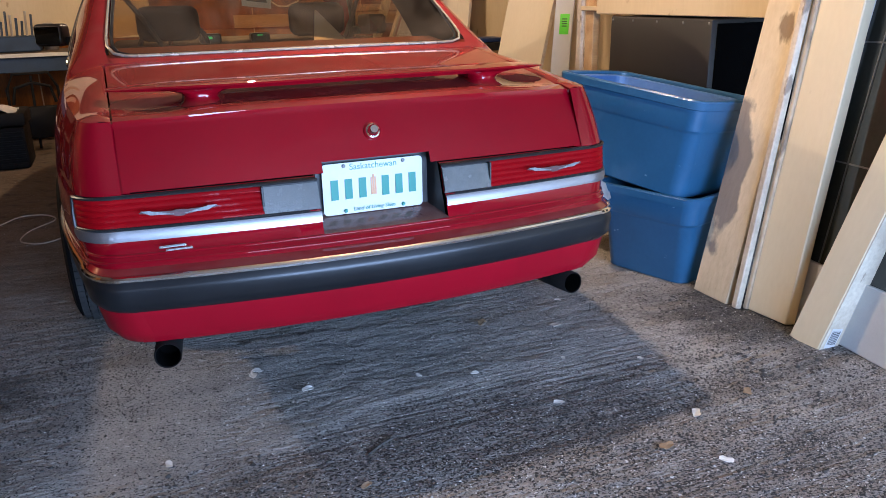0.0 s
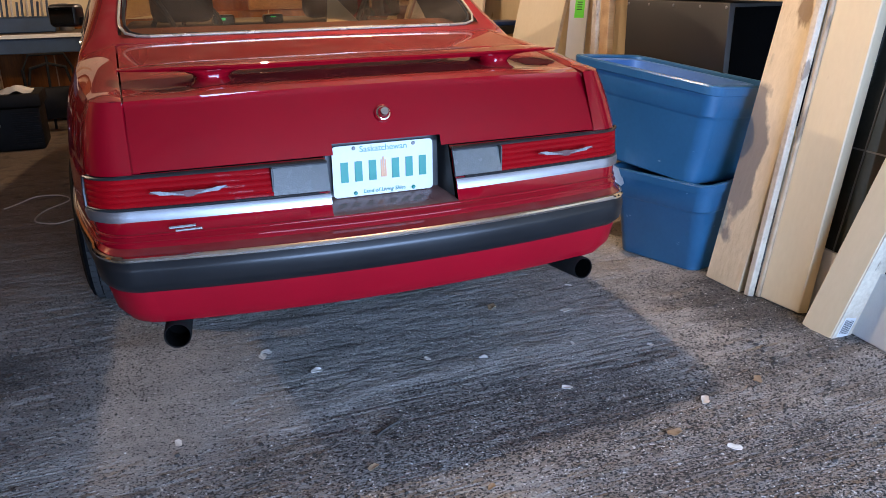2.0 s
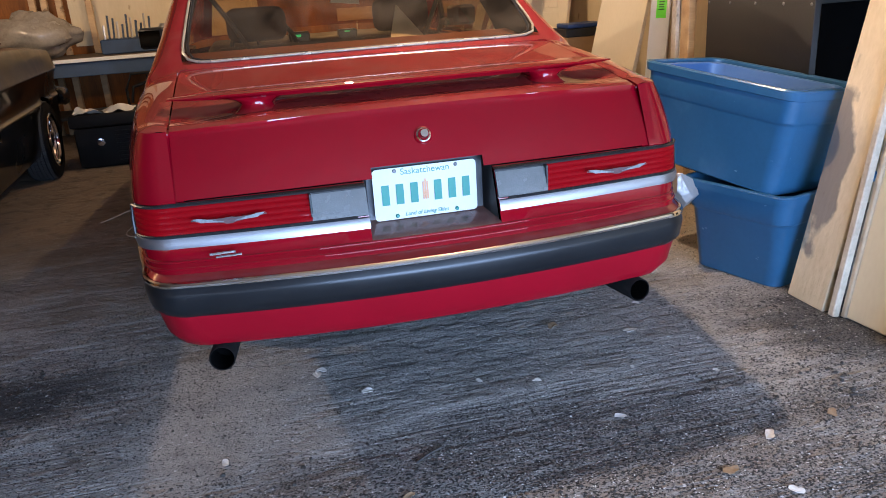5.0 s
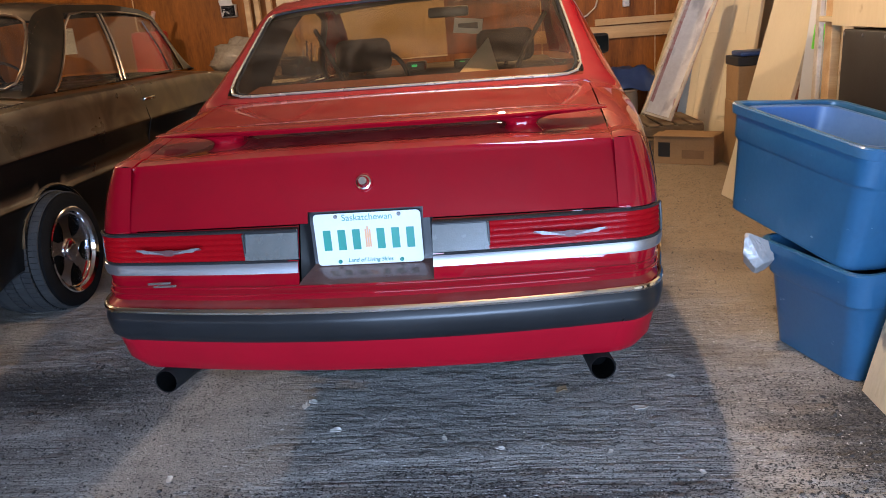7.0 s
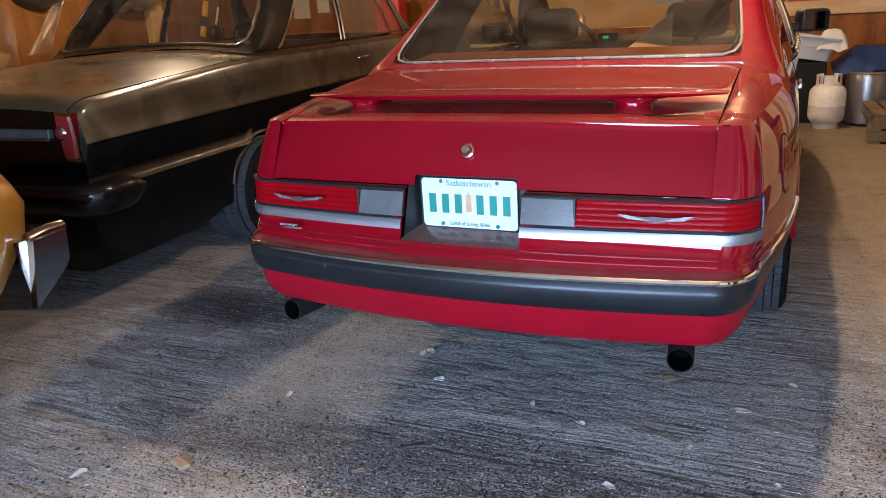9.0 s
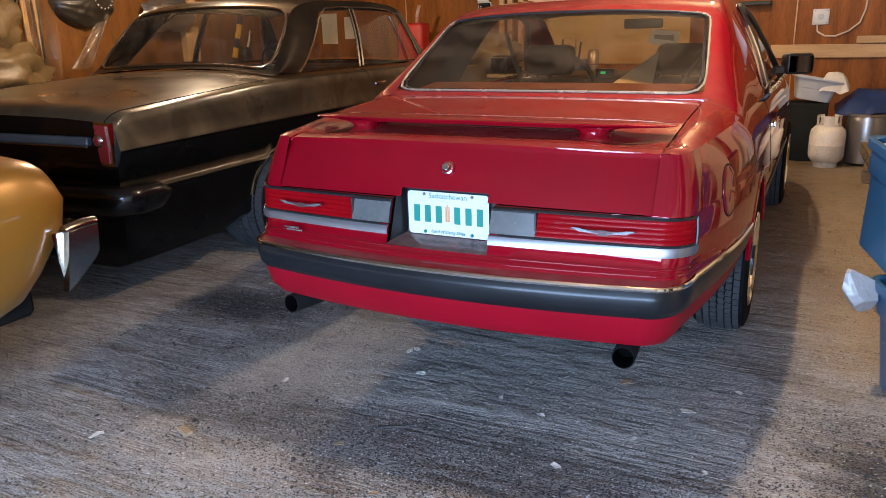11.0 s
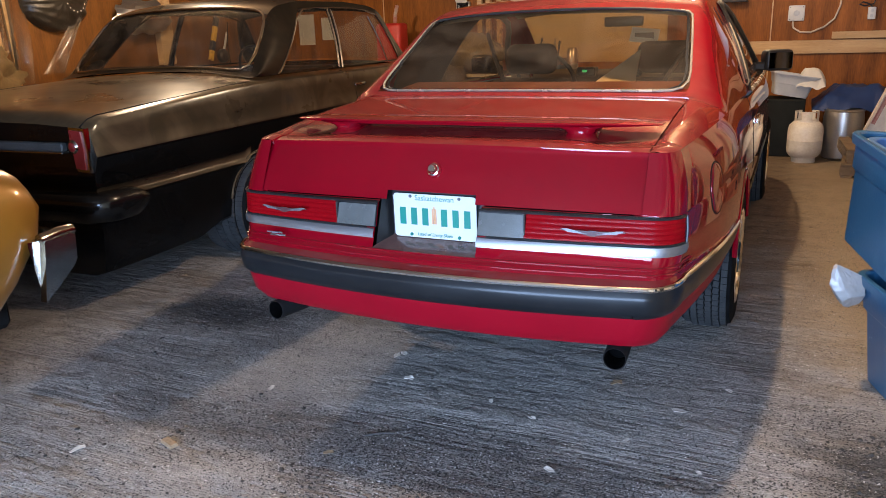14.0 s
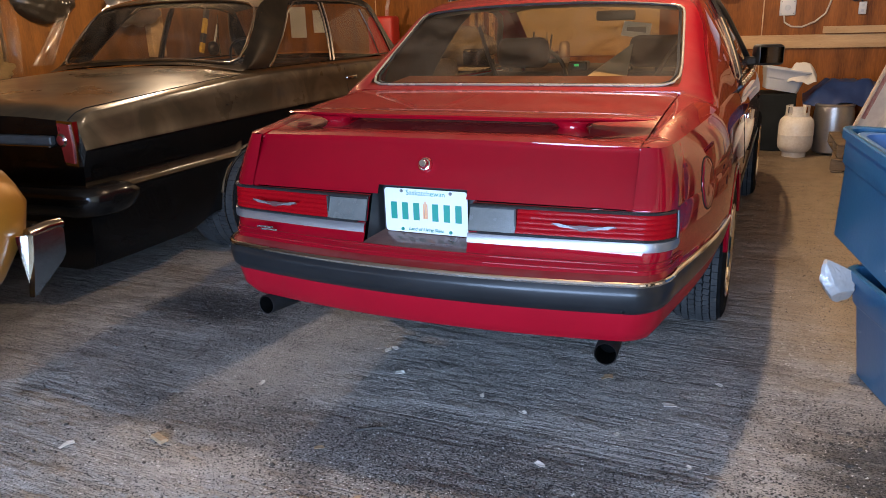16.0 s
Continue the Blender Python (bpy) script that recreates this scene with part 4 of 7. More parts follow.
    ZT = [(0.80, 1.030), (0.86, 1.060), (0.95, 1.108), (1.2, 1.275), (1.38, 1.392), (1.46, 1.430), (1.6, 1.462), (1.8, 1.485), (2.1, 1.50), (2.4, 1.49), (2.6, 1.465), (2.75, 1.42), (3.1, 1.24), (3.45, 1.06)]
    XB = [(0.86, 0.80), (1.0, 0.83), (1.5, 0.85), (2.0, 0.86), (3.0, 0.855), (3.45, 0.84)]
    ZB = [(0.86, 1.0), (1.0, 1.0), (3.45, 0.99)]

    def droop(y):
        return 0.002 + 0.033 * smooth01((y - 0.88) / 0.45)

    def section(y, n=14, m=0):
        xt, zt = soft(XT, y, 0.03), soft(ZT, y, 0.05)
        return [(xt * k / n, zt - droop(y) * (k / n) ** 2.5) for k in range(n + 1)]

    def flank(y, t):
        """A point of the cabin side, t from the roof edge (0) to the belt (1)."""
        x1, z1, xb, zb = soft(XT, y, 0.03), soft(ZT, y, 0.05) - droop(y), soft(XB, y), lerp(ZB, y)
        return (x1 + (xb - x1) * t ** 0.9 + 0.018 * math.sin(math.pi * t), y, z1 + (zb - z1) * t)

    def patch(y0, y1, t0, t1, ny, nt):
        rows = []
        for a in range(nt + 1):
            t = t0 + (t1 - t0) * a / nt
            rows.append([flank(y0(t) + (y1(t) - y0(t)) * k / ny, t) for k in range(ny + 1)])
        return sheet(rows)

    ys = [0.86, 0.89, 0.92, 0.95] + [0.95 + 0.05 * k for k in range(1, 51)]
    rows = [[(x, y, z) for x, z in section(y)] for y in ys]
    NS = 14

    def is_rear_glass(i, j):
        return j < NS - 1 and 0.895 < (ys[i] + ys[i + 1]) / 2 < 1.40

    def is_windscreen(i, j):
        return j < NS - 1 and (ys[i] + ys[i + 1]) / 2 > 2.72

    rear_edge = lambda t: 2.10 - 0.26 * t
    front_edge = lambda t: 2.62 + 0.62 * t
    PILLAR = 1.80
    shell, rg, ws, sg = Geo(), Geo(), Geo(), Geo()
    for g in (shell, rg, ws):
        g.v = [p for r in rows for p in r]
    n = len(rows[0])
    for i in range(len(rows) - 1):
        for j in range(n - 1):
            if j == n - 2 and ys[i + 1] < PILLAR + 0.01:
                continue
            f = (i * n + j, i * n + j + 1, (i + 1) * n + j + 1, (i + 1) * n + j)
            (rg if is_rear_glass(i, j) else ws if is_windscreen(i, j) else shell).f.append(f)
    near, far = (lambda t: PILLAR), (lambda t: 3.45)
    shell.join(patch(near, far, 0.0, 0.1, 52, 2))
    shell.join(patch(near, far, 0.97, 1.0, 52, 1))
    shell.join(patch(near, rear_edge, 0.1, 0.97, 26, 12))
    shell.join(patch(front_edge, far, 0.1, 0.97, 12, 12))
    cowl = [(0.79, deck(0.4, 0.79) - 0.02), (0.853, deck(0.4, 0.853) - 0.016), (0.855, deck(0.4, 0.855))] + [(y, section(y)[10][1] - 0.002) for y in (0.868, 0.88, 0.90, 0.915)]
    part("cowl_panel", sheet([[(x, y, z - 0.002 * (x / 0.7) ** 2) for x in [-0.708 + 1.416 * k / 20 for k in range(21)]] for y, z in cowl]), RED, car)
    # rear quarter and roof pillar, one skin from the lid's gap and the glass edge out to the shoulder
    shx = [(q[1], q[0]) for q in upper(1.0) if q[0] > 0.70 and q[1] < 2.2]
    for s in (-1, 1):
        rows = []
        for y in [0.0795, 0.083, 0.088, 0.094, 0.102] + [0.12 + 0.028 * k for k in range(26)] + [0.84 + 0.03 * k for k in range(33)]:
            w, on = smooth01((y - 0.30) / 0.75), smooth01((y - 0.83) / 0.07)
            xi, zi = 0.686 * (1 + 0.025 * max(y - 0.1, 0)), deck(0.68, y) - 0.001
            if on > 0:
                e = section(y)
                xi, zi = xi + (e[-1][0] - xi) * on, zi + (e[-1][1] - zi) * on
            xo = max(lerp(shx, y), 0.692)
            zo = soft(SHOULDER, y, 0.12)
            f = smooth01((y - 1.2) / 0.5)
            xo, zo = xo + (soft(XB, y) - xo) * f, zo + (lerp(ZB, y) - zo) * f
            line = []
            for k in range(15):
                t = k / 14
                arc = math.sin(math.pi * t)
                line.append((xi + (xo - xi) * t ** (1 - 0.1 * w) + 0.018 * w * arc, zi + (zo - zi) * t ** (1.6 - 0.6 * w) + 0.09 * (1 - w) * (xo - xi) * arc))
            if on > 0:
                line[0:0] = [(xi + (e[-2][0] - xi) * on * a, zi + (e[-2][1] - zi) * on * a) for a in (1.0, 0.66, 0.33)]
            else:
                line[0:0] = [line[0]] * 3
            for _ in range(round(5 * on * (1 - smooth01((y - 1.45) / 0.3)))):
                line = line[:1] + [((a[0] + 2 * b[0] + c[0]) / 4, (a[1] + 2 * b[1] + c[1]) / 4) for a, b, c in zip(line, line[1:], line[2:])] + line[-1:]
            rows.append([(s * x, y, z) for x, z in line])
        q = sheet(rows)
        gap = [r[0] for r in rows if r[0][1] < 0.86]
        q.join(sheet([gap, [(x + s * 0.004, y + 0.015, z - 0.03) for x, y, z in gap]]))
        part("rear_quarter", q, RED, car, smooth=75)
    sg = patch(rear_edge, front_edge, 0.1, 0.97, 10, 10)

    def both(g):
        o = Geo()
        for s in (1, -1):
            o.add([(s * x, y, z) for x, y, z in g.v], g.f)
        return trimmed(o)

    part("headliner", sheet([[(s * x * 0.95, y, z - 0.035) for s, (x, z) in [(-1, q) for q in reversed(section(y)[1:])] + [(1, q) for q in section(y)]] for y in [1.45 + 0.1 * k for k in range(13)]]), HEADLINER, car)
    for s in (-1, 1):
        for y0, y1 in ((near, rear_edge),):
            q = patch(lambda t: 1.25, rear_edge, 0.1, 0.97, 8, 4)
            q.v = [(s * (x - 0.03), y - 0.01, z) for x, y, z in q.v]
            part("pillar_lining", q, CLOTH, car)
    part("roof", both(shell), RED, car, smooth=75)
    part("rear_window", both(rg), WINDOW, car, "dusty tinted rear window glass")
    part("windscreen", both(ws), WINDOW, car)
    for s in (-1, 1):
        g = Geo()
        g.v, g.f = [(s * x * 0.994, y, z) for x, y, z in sg.v], sg.f
        part("side_window", g, WINDOW, car)
        edge = [flank(rear_edge(t / 10), t / 10) for t in range(10, 2, -1)] + [flank(rear_edge(0.16) + 0.04, 0.14)] + [flank(y, 0.1) for y in (2.2, 2.35, 2.5)] + [flank(front_edge(0.14) - 0.05, 0.13)] + [flank(front_edge(t / 10), t / 10) for t in range(2, 11)]
        foot = (edge[0][0] - 0.05, edge[0][1], edge[0][2] - 0.06)
        part("window_seal", tube([(s * x, y + (0.010 if y < 2.2 else 0.0), z) for x, y, z in [foot] + edge], 0.020, 10), BLACKPL, car)
        band = [[flank(rear_edge(t / 12) + d, t / 12) for d in (-0.012, 0.03, 0.075)] for t in range(1, 13)]
        part("window_pillar", sheet([[(s * (x + 0.005), y, z) for x, y, z in r] for r in band]), BLACKPL, car, "black pillar trim behind the door glass")
        part("window_moulding", tube([(s * (x + 0.010), y - 0.014, z) for x, y, z in [foot] + edge[1:8]], 0.0035, 6), DIMTAN, car)
        part("belt_moulding", tube([(s * 0.80, 1.80, 0.985), (s * 0.866, 1.88, 1.003), (s * 0.876, 2.4, 1.006), (s * 0.868, 3.2, 1.004)], 0.011, 8), TANTRIM, car)
    # rear glass surround
    ring = []
    for j in range(-(NS - 1), NS):
        x, z = section(0.89)[abs(j)]
        ring.append((x if j >= 0 else -x, 0.888, z + 0.004))
    right = []
    for y in [0.95 + 0.05 * k for k in range(10)]:
        x, z = section(y)[NS - 1]
        right.append((x, y, z + 0.004))
    top = []
    for j in range(NS - 1, -NS, -1):
        x, z = section(1.405)[abs(j)]
        top.append((x if j >= 0 else -x, 1.405, z + 0.004))
    loop = ring + right + top + [(-x, y, z) for x, y, z in reversed(right)]
    # soften the corners of the loop
    for _ in range(2):
        loop = [tuple((loop[k - 1][q] + 2 * loop[k][q] + loop[(k + 1) % len(loop)][q]) / 4 for q in range(3)) for k in range(len(loop))]
    sur = part("rear_window_trim", tube(loop, 0.0052, 8, closed=True), TANTRIM, car, "bright rear window moulding")
    inner = [(x * 0.975, y + (0.012 if y < 1.1 else -0.012), z + 0.001) for x, y, z in loop]
    part("rear_window_seal", tube(inner, 0.006, 6, closed=True), BLACKPL, sur)
    # bonnet and doors' lines
    part("bonnet", sheet([[(x * lerp([(3.3, 1.0), (4.3, 0.97), (4.85, 0.86)], y), y, lerp([(3.3, 1.02), (3.6, 0.985), (4.3, 0.92), (4.7, 0.83), (4.86, 0.76)], y) - 0.05 * (x / 0.85) ** 4) for x in [-0.84 + 1.68 * k / 20 for k in range(21)]] for y in [3.3 + 0.078 * k for k in range(21)]]), RED, car)
    skin = [L("ridge_top"), L("panel"), L("lamp_low"), L("lamp_top"), L("lid_low")] + [upper(f) for f in (0.3, 0.5, 0.65, 0.78, 0.88, 0.95, 1.0)]

    def skin_x(y, z):
        tab = []
        for r in skin:
            near_y = [(q[1], q[0], q[2]) for q in r if q[0] > 0.6 and 0.6 < q[1] < 3.9]
            tab.append((lerp([(a, c) for a, b, c in near_y], y), lerp([(a, b) for a, b, c in near_y], y)))
        return lerp(tab, z)

    for s in (-1, 1):
        part("door_gap", tube([(s * (skin_x(1.83, z) - 0.0015), 1.83 + 0.01 * (z - 0.65), z) for z in [0.62 + 0.03 * k for k in range(13)]], 0.0035, 5), DARK, car)
        part("door_handle", block(-0.008, 0.008, -0.09, 0.09, -0.014, 0.014, 0.004), CHROME, car, at=pose(s * 0.897, 2.12, 0.83))
        part("arch_lip", tube([(s * 0.897, REAR_AXLE + 0.378 * math.cos(radians(a)), 0.33 + 0.378 * math.sin(radians(a))) for a in range(14, 167, 8)], 0.011, 6), RED, car)
        part("arch_liner", sheet([[(s * xx, REAR_AXLE + 0.385 * math.cos(radians(a)), 0.33 + 0.385 * math.sin(radians(a))) for xx in (0.55, 0.89)] for a in range(-15, 146, 10)]), DARK, car)
        mir = part("door_mirror", block(-0.082, 0.082, -0.05, 0.07, -0.062, 0.062, 0.024, 3), BLACKPL, car, "black door mirror", at=pose(s * 0.97 - 0.025, 3.0, 1.085, 0, 0, s * 22))
        part("mirror_glass", block(-0.068, 0.068, -0.053, -0.05, -0.047, 0.047, 0), MIRROR, mir, smooth=0)
        part("mirror_arm", block(-0.04, 0.04, -0.03, 0.04, -0.03, 0.02, 0.01), BLACKPL, mir, at=pose(-s * 0.1, 0.02, -0.03))
    lv = [L("panel"), L("lamp_low"), L("lamp_top"), L("lid_low")] + [upper(f) for f in (0.3, 0.5, 0.65, 0.8)]

    def side_x(y, z):
        tab = []
        for r in lv:
            near = [(p[1], p[0], p[2]) for p in r if p[0] > 0.7 and 0.2 < p[1] < 0.8]
            tab.append((lerp([(a, c) for a, b, c in near], y), lerp([(a, b) for a, b, c in near], y)))
        return lerp(tab, z)

    disc = [[(side_x(0.43 + q * math.cos(radians(a)), 0.80 + q * math.sin(radians(a))) + e, 0.43 + q * math.cos(radians(a)), 0.80 + q * math.sin(radians(a))) for a in range(0, 360, 10)] for q, e in ((0.002, 0.004), (0.03, 0.004), (0.06, 0.004), (0.078, 0.004), (0.083, 0.0025), (0.084, -0.004))]
    part("fuel_flap", sheet(disc, closed=True), RED, car, "round flush fuel filler flap")
    part("fuel_flap_gap", tube([(side_x(0.43 + 0.087 * math.cos(radians(a)), 0.80 + 0.087 * math.sin(radians(a))), 0.43 + 0.087 * math.cos(radians(a)), 0.80 + 0.087 * math.sin(radians(a))) for a in range(0, 360, 12)], 0.0028, 5, closed=True), DARK, car)
    part("quarter_emblem", prism([(-0.03, 0.004), (0.0, 0.012), (0.035, 0.006), (0.01, -0.006)], 0.004, pose(0.788, 1.33, 1.14, 15, 0, 78)), SILVER, car)
    # wheels
    for s in (-1, 1):
        wheel(car, s * (0.872 if s > 0 else 0.915), REAR_AXLE, 0.325, side=s, label="black tyre on a bright rim")
        wheel(car, s * 0.885, FRONT_AXLE, 0.325, side=s)
        pipe = part("exhaust_pipe", tube([(s * 0.52, 0.55, 0.33), (s * 0.58, 0.2, 0.345), (s * 0.625, 0.035, 0.351)], 0.034, 16), SOOT, car, "black round exhaust tip")
        # soot black, plus the shade inside the pipe put into the colour
        part("bore", lathe([(0.0, 0.10), (0.031, 0.10), (0.032, 0.0032)], 28, "y", cap=False), INKBLACK, pipe, "sooty inside of the pipe, its shade painted black", at=pose(s * 0.632, -0.07, 0.355, -4, 0, s * 5))
        part("pipe_mouth", lathe([(0.032, 0.003), (0.034, 0.0), (0.036, 0.003), (0.036, 0.17), (0.0, 0.17)], 28, "y", cap=False), SOOT, pipe, at=pose(s * 0.632, -0.07, 0.355, -4, 0, s * 5))
    # cabin
    part("cabin_floor", block(-0.66, 0.66, 0.9, 3.6, 0.55, 0.66, 0), DASH, car, smooth=0)
    part("parcel_shelf", sheet([[(x, y, z) for x in (-0.68, 0.0, 0.68)] for y, z in ((0.89, 1.050), (1.30, 1.085), (1.32, 0.8))]), SHELFCLOTH, car, "faded maroon parcel shelf")
    part("rear_seat", block(-0.62, 0.62, 1.26, 1.42, 0.7, 1.05, 0.05, 3), CLOTH, car)
    for s in (-1, 1):
        part("front_seat", block(s * 0.39 - 0.25, s * 0.39 + 0.25, 2.15, 2.32, 0.6, 1.04, 0.06, 3), CLOTH, car)
        part("head_restraint", block(s * 0.39 - 0.155, s * 0.39 + 0.155, 2.2, 2.31, 1.06, 1.235, 0.05, 3), CLOTH, car, "dark padded head restraint")
        part("seat_belt", tube([(s * 0.60, 2.08, 1.30), (s * 0.5, 1.95, 1.15), (s * 0.42, 1.9, 1.0)], 0.012, 6), DASH, car)
        part("head_restraint_post", tube([(s * 0.39, 2.25, 1.0), (s * 0.39, 2.25, 1.1)], 0.012, 8), CHROME, car)
    flap = [[(0.306 + (0.175 - 0.306) * f, 1.93 - 0.50 * f, 1.20 - 0.14 * f) for f in (0, 0.35, 0.7, 1.0)], [(0.312 + 0.05 * f, 1.93 - 0.40 * f, 1.20 - 0.14 * f) for f in (0, 0.35, 0.7, 1.0)]]
    part("belt_flap", sheet(flap + [[(x, y + 0.006, z - 0.003) for x, y, z in flap[1]], [(x, y + 0.006, z - 0.003) for x, y, z in flap[0]]]), WEBBING, car, "pale twisted seat belt webbing")
    dash = part("dashboard", block(-0.68, 0.68, 2.62, 3.2, 0.72, 1.035, 0.05, 3), DASH, car)
    part("clock", block(-0.172, -0.142, 2.600, 2.618, 1.046, 1.060, 0), glow("green_digits", (0.05, 1.0, 0.35), 0.7), dash, "glowing green dashboard clock", smooth=0)
    part("clock_housing", block(-0.21, -0.09, 2.605, 2.70, 1.02, 1.075, 0.008), BLACKPL, dash)
    part("radio_light", block(0.115, 0.145, 2.604, 2.616, 1.055, 1.062, 0), glow("green_radio_digits", (0.05, 1.0, 0.35), 0.5), dash, smooth=0)
    part("radio_housing", block(0.08, 0.19, 2.61, 2.70, 1.02, 1.07, 0.008), BLACKPL, dash)
    part("steering_wheel", tube([(-0.36 + 0.18 * math.cos(radians(a)), 2.45 - 0.05 * math.sin(radians(a)), 1.0 + 0.17 * math.sin(radians(a))) for a in range(0, 360, 15)], 0.014, 8, closed=True), BLACKPL, car)
    mirr = part("inside_mirror", block(-0.12, 0.12, -0.015, 0.015, -0.03, 0.03, 0.012, 2), BLACKPL, car, at=pose(0.06, 2.70, 1.345))
    part("window_card", block(-0.088, 0.088, -0.001, 0.001, -0.050, 0.050, 0), WHITE, car, "white window sticker", at=pose(0.165, 2.84, 1.255, -28, 7), smooth=0)
    part("card_print", block(0.105, 0.225, 2.832, 2.835, 1.235, 1.272, 0), DASH, car, smooth=0)
    return car


red_coupe()


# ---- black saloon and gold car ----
def dusty_sheen_black(name="black_dust_sheen_paint", dust=0.38):
    """Black paint with brown dust on upward faces; on the flanks it paints reflected sheen."""
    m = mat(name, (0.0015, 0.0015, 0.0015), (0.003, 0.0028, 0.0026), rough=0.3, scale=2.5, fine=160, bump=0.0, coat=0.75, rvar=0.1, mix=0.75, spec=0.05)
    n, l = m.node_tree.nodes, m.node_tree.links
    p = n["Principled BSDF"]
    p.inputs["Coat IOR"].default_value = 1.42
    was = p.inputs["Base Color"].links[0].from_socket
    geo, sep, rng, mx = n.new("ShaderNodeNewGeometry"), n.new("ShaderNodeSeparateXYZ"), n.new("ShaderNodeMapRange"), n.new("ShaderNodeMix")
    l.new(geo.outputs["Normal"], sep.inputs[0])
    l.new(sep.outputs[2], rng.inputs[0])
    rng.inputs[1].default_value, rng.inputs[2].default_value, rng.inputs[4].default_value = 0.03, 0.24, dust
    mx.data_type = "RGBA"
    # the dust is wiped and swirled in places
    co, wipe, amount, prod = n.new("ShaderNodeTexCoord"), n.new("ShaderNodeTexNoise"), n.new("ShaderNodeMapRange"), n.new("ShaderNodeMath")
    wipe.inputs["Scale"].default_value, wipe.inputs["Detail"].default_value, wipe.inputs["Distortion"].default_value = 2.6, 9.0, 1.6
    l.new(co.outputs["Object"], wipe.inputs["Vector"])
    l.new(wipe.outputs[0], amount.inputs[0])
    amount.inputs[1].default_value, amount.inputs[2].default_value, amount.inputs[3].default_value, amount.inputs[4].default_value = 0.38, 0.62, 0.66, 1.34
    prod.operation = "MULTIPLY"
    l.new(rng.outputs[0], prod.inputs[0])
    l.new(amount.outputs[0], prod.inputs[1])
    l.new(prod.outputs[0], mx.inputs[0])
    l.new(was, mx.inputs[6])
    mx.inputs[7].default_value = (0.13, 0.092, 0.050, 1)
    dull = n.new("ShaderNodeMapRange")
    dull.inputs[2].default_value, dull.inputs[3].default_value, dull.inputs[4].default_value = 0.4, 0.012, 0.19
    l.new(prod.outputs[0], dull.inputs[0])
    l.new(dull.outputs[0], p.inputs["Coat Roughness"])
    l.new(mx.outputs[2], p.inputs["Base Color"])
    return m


BLACKPAINT = dusty_sheen_black(dust=0.44)
# the roof's copy, with a thinner brown film
BLACKROOF = dusty_sheen_black("black_roof_paint", 0.10)
BLACKTRIM = mat("black_bumper_paint", (0.003, 0.0032, 0.0035), (0.006, 0.006, 0.006), rough=0.22, scale=2.5, fine=160, bump=0.0, spec=0.2, coat=0.35, rvar=0.12, mix=0.75)
GOLDPAINT = mat("gold_metallic_paint", (0.29, 0.135, 0.016), (0.25, 0.11, 0.013), rough=0.35, metal=0.3, scale=4, fine=700, bump=0.0, coat=1.0, rvar=0.05)
OLDCHROME = mat("aged_chrome", (0.62, 0.60, 0.58), (0.35, 0.33, 0.31), rough=0.14, metal=1.0, scale=9, fine=90, bump=0.0, rvar=0.1, mix=0.8)
PITTED = mat("pitted_chrome", (0.62, 0.63, 0.62), (0.42, 0.43, 0.42), rough=0.18, metal=1.0, scale=6, fine=60, bump=0.02, rvar=0.08)
SALOONLENS = mat("faded_red_lens", (0.20, 0.016, 0.016), (0.14, 0.010, 0.011), rough=0.3, scale=20, fine=160, bump=0.05, coat=0.5)
GREYSTRIP = mat("ribbed_grey_trim", (0.10, 0.11, 0.115), (0.06, 0.068, 0.072), rough=0.5, metal=0.25, scale=4, fine=60, bump=0.05)


def loft_body(stations, section, width):
    """A body from cross-sections: stations of (y, width factor, height factor, lift)."""
    rows = []
    for y, fx, top in stations:
        half = [(x * fx * width, y, z if z < 0.8 else 0.8 + (z - 0.8) * top) for x, z in section]
        rows.append(half + [(-x, yy, z) for x, yy, z in reversed(half[:-1])])
    return rows


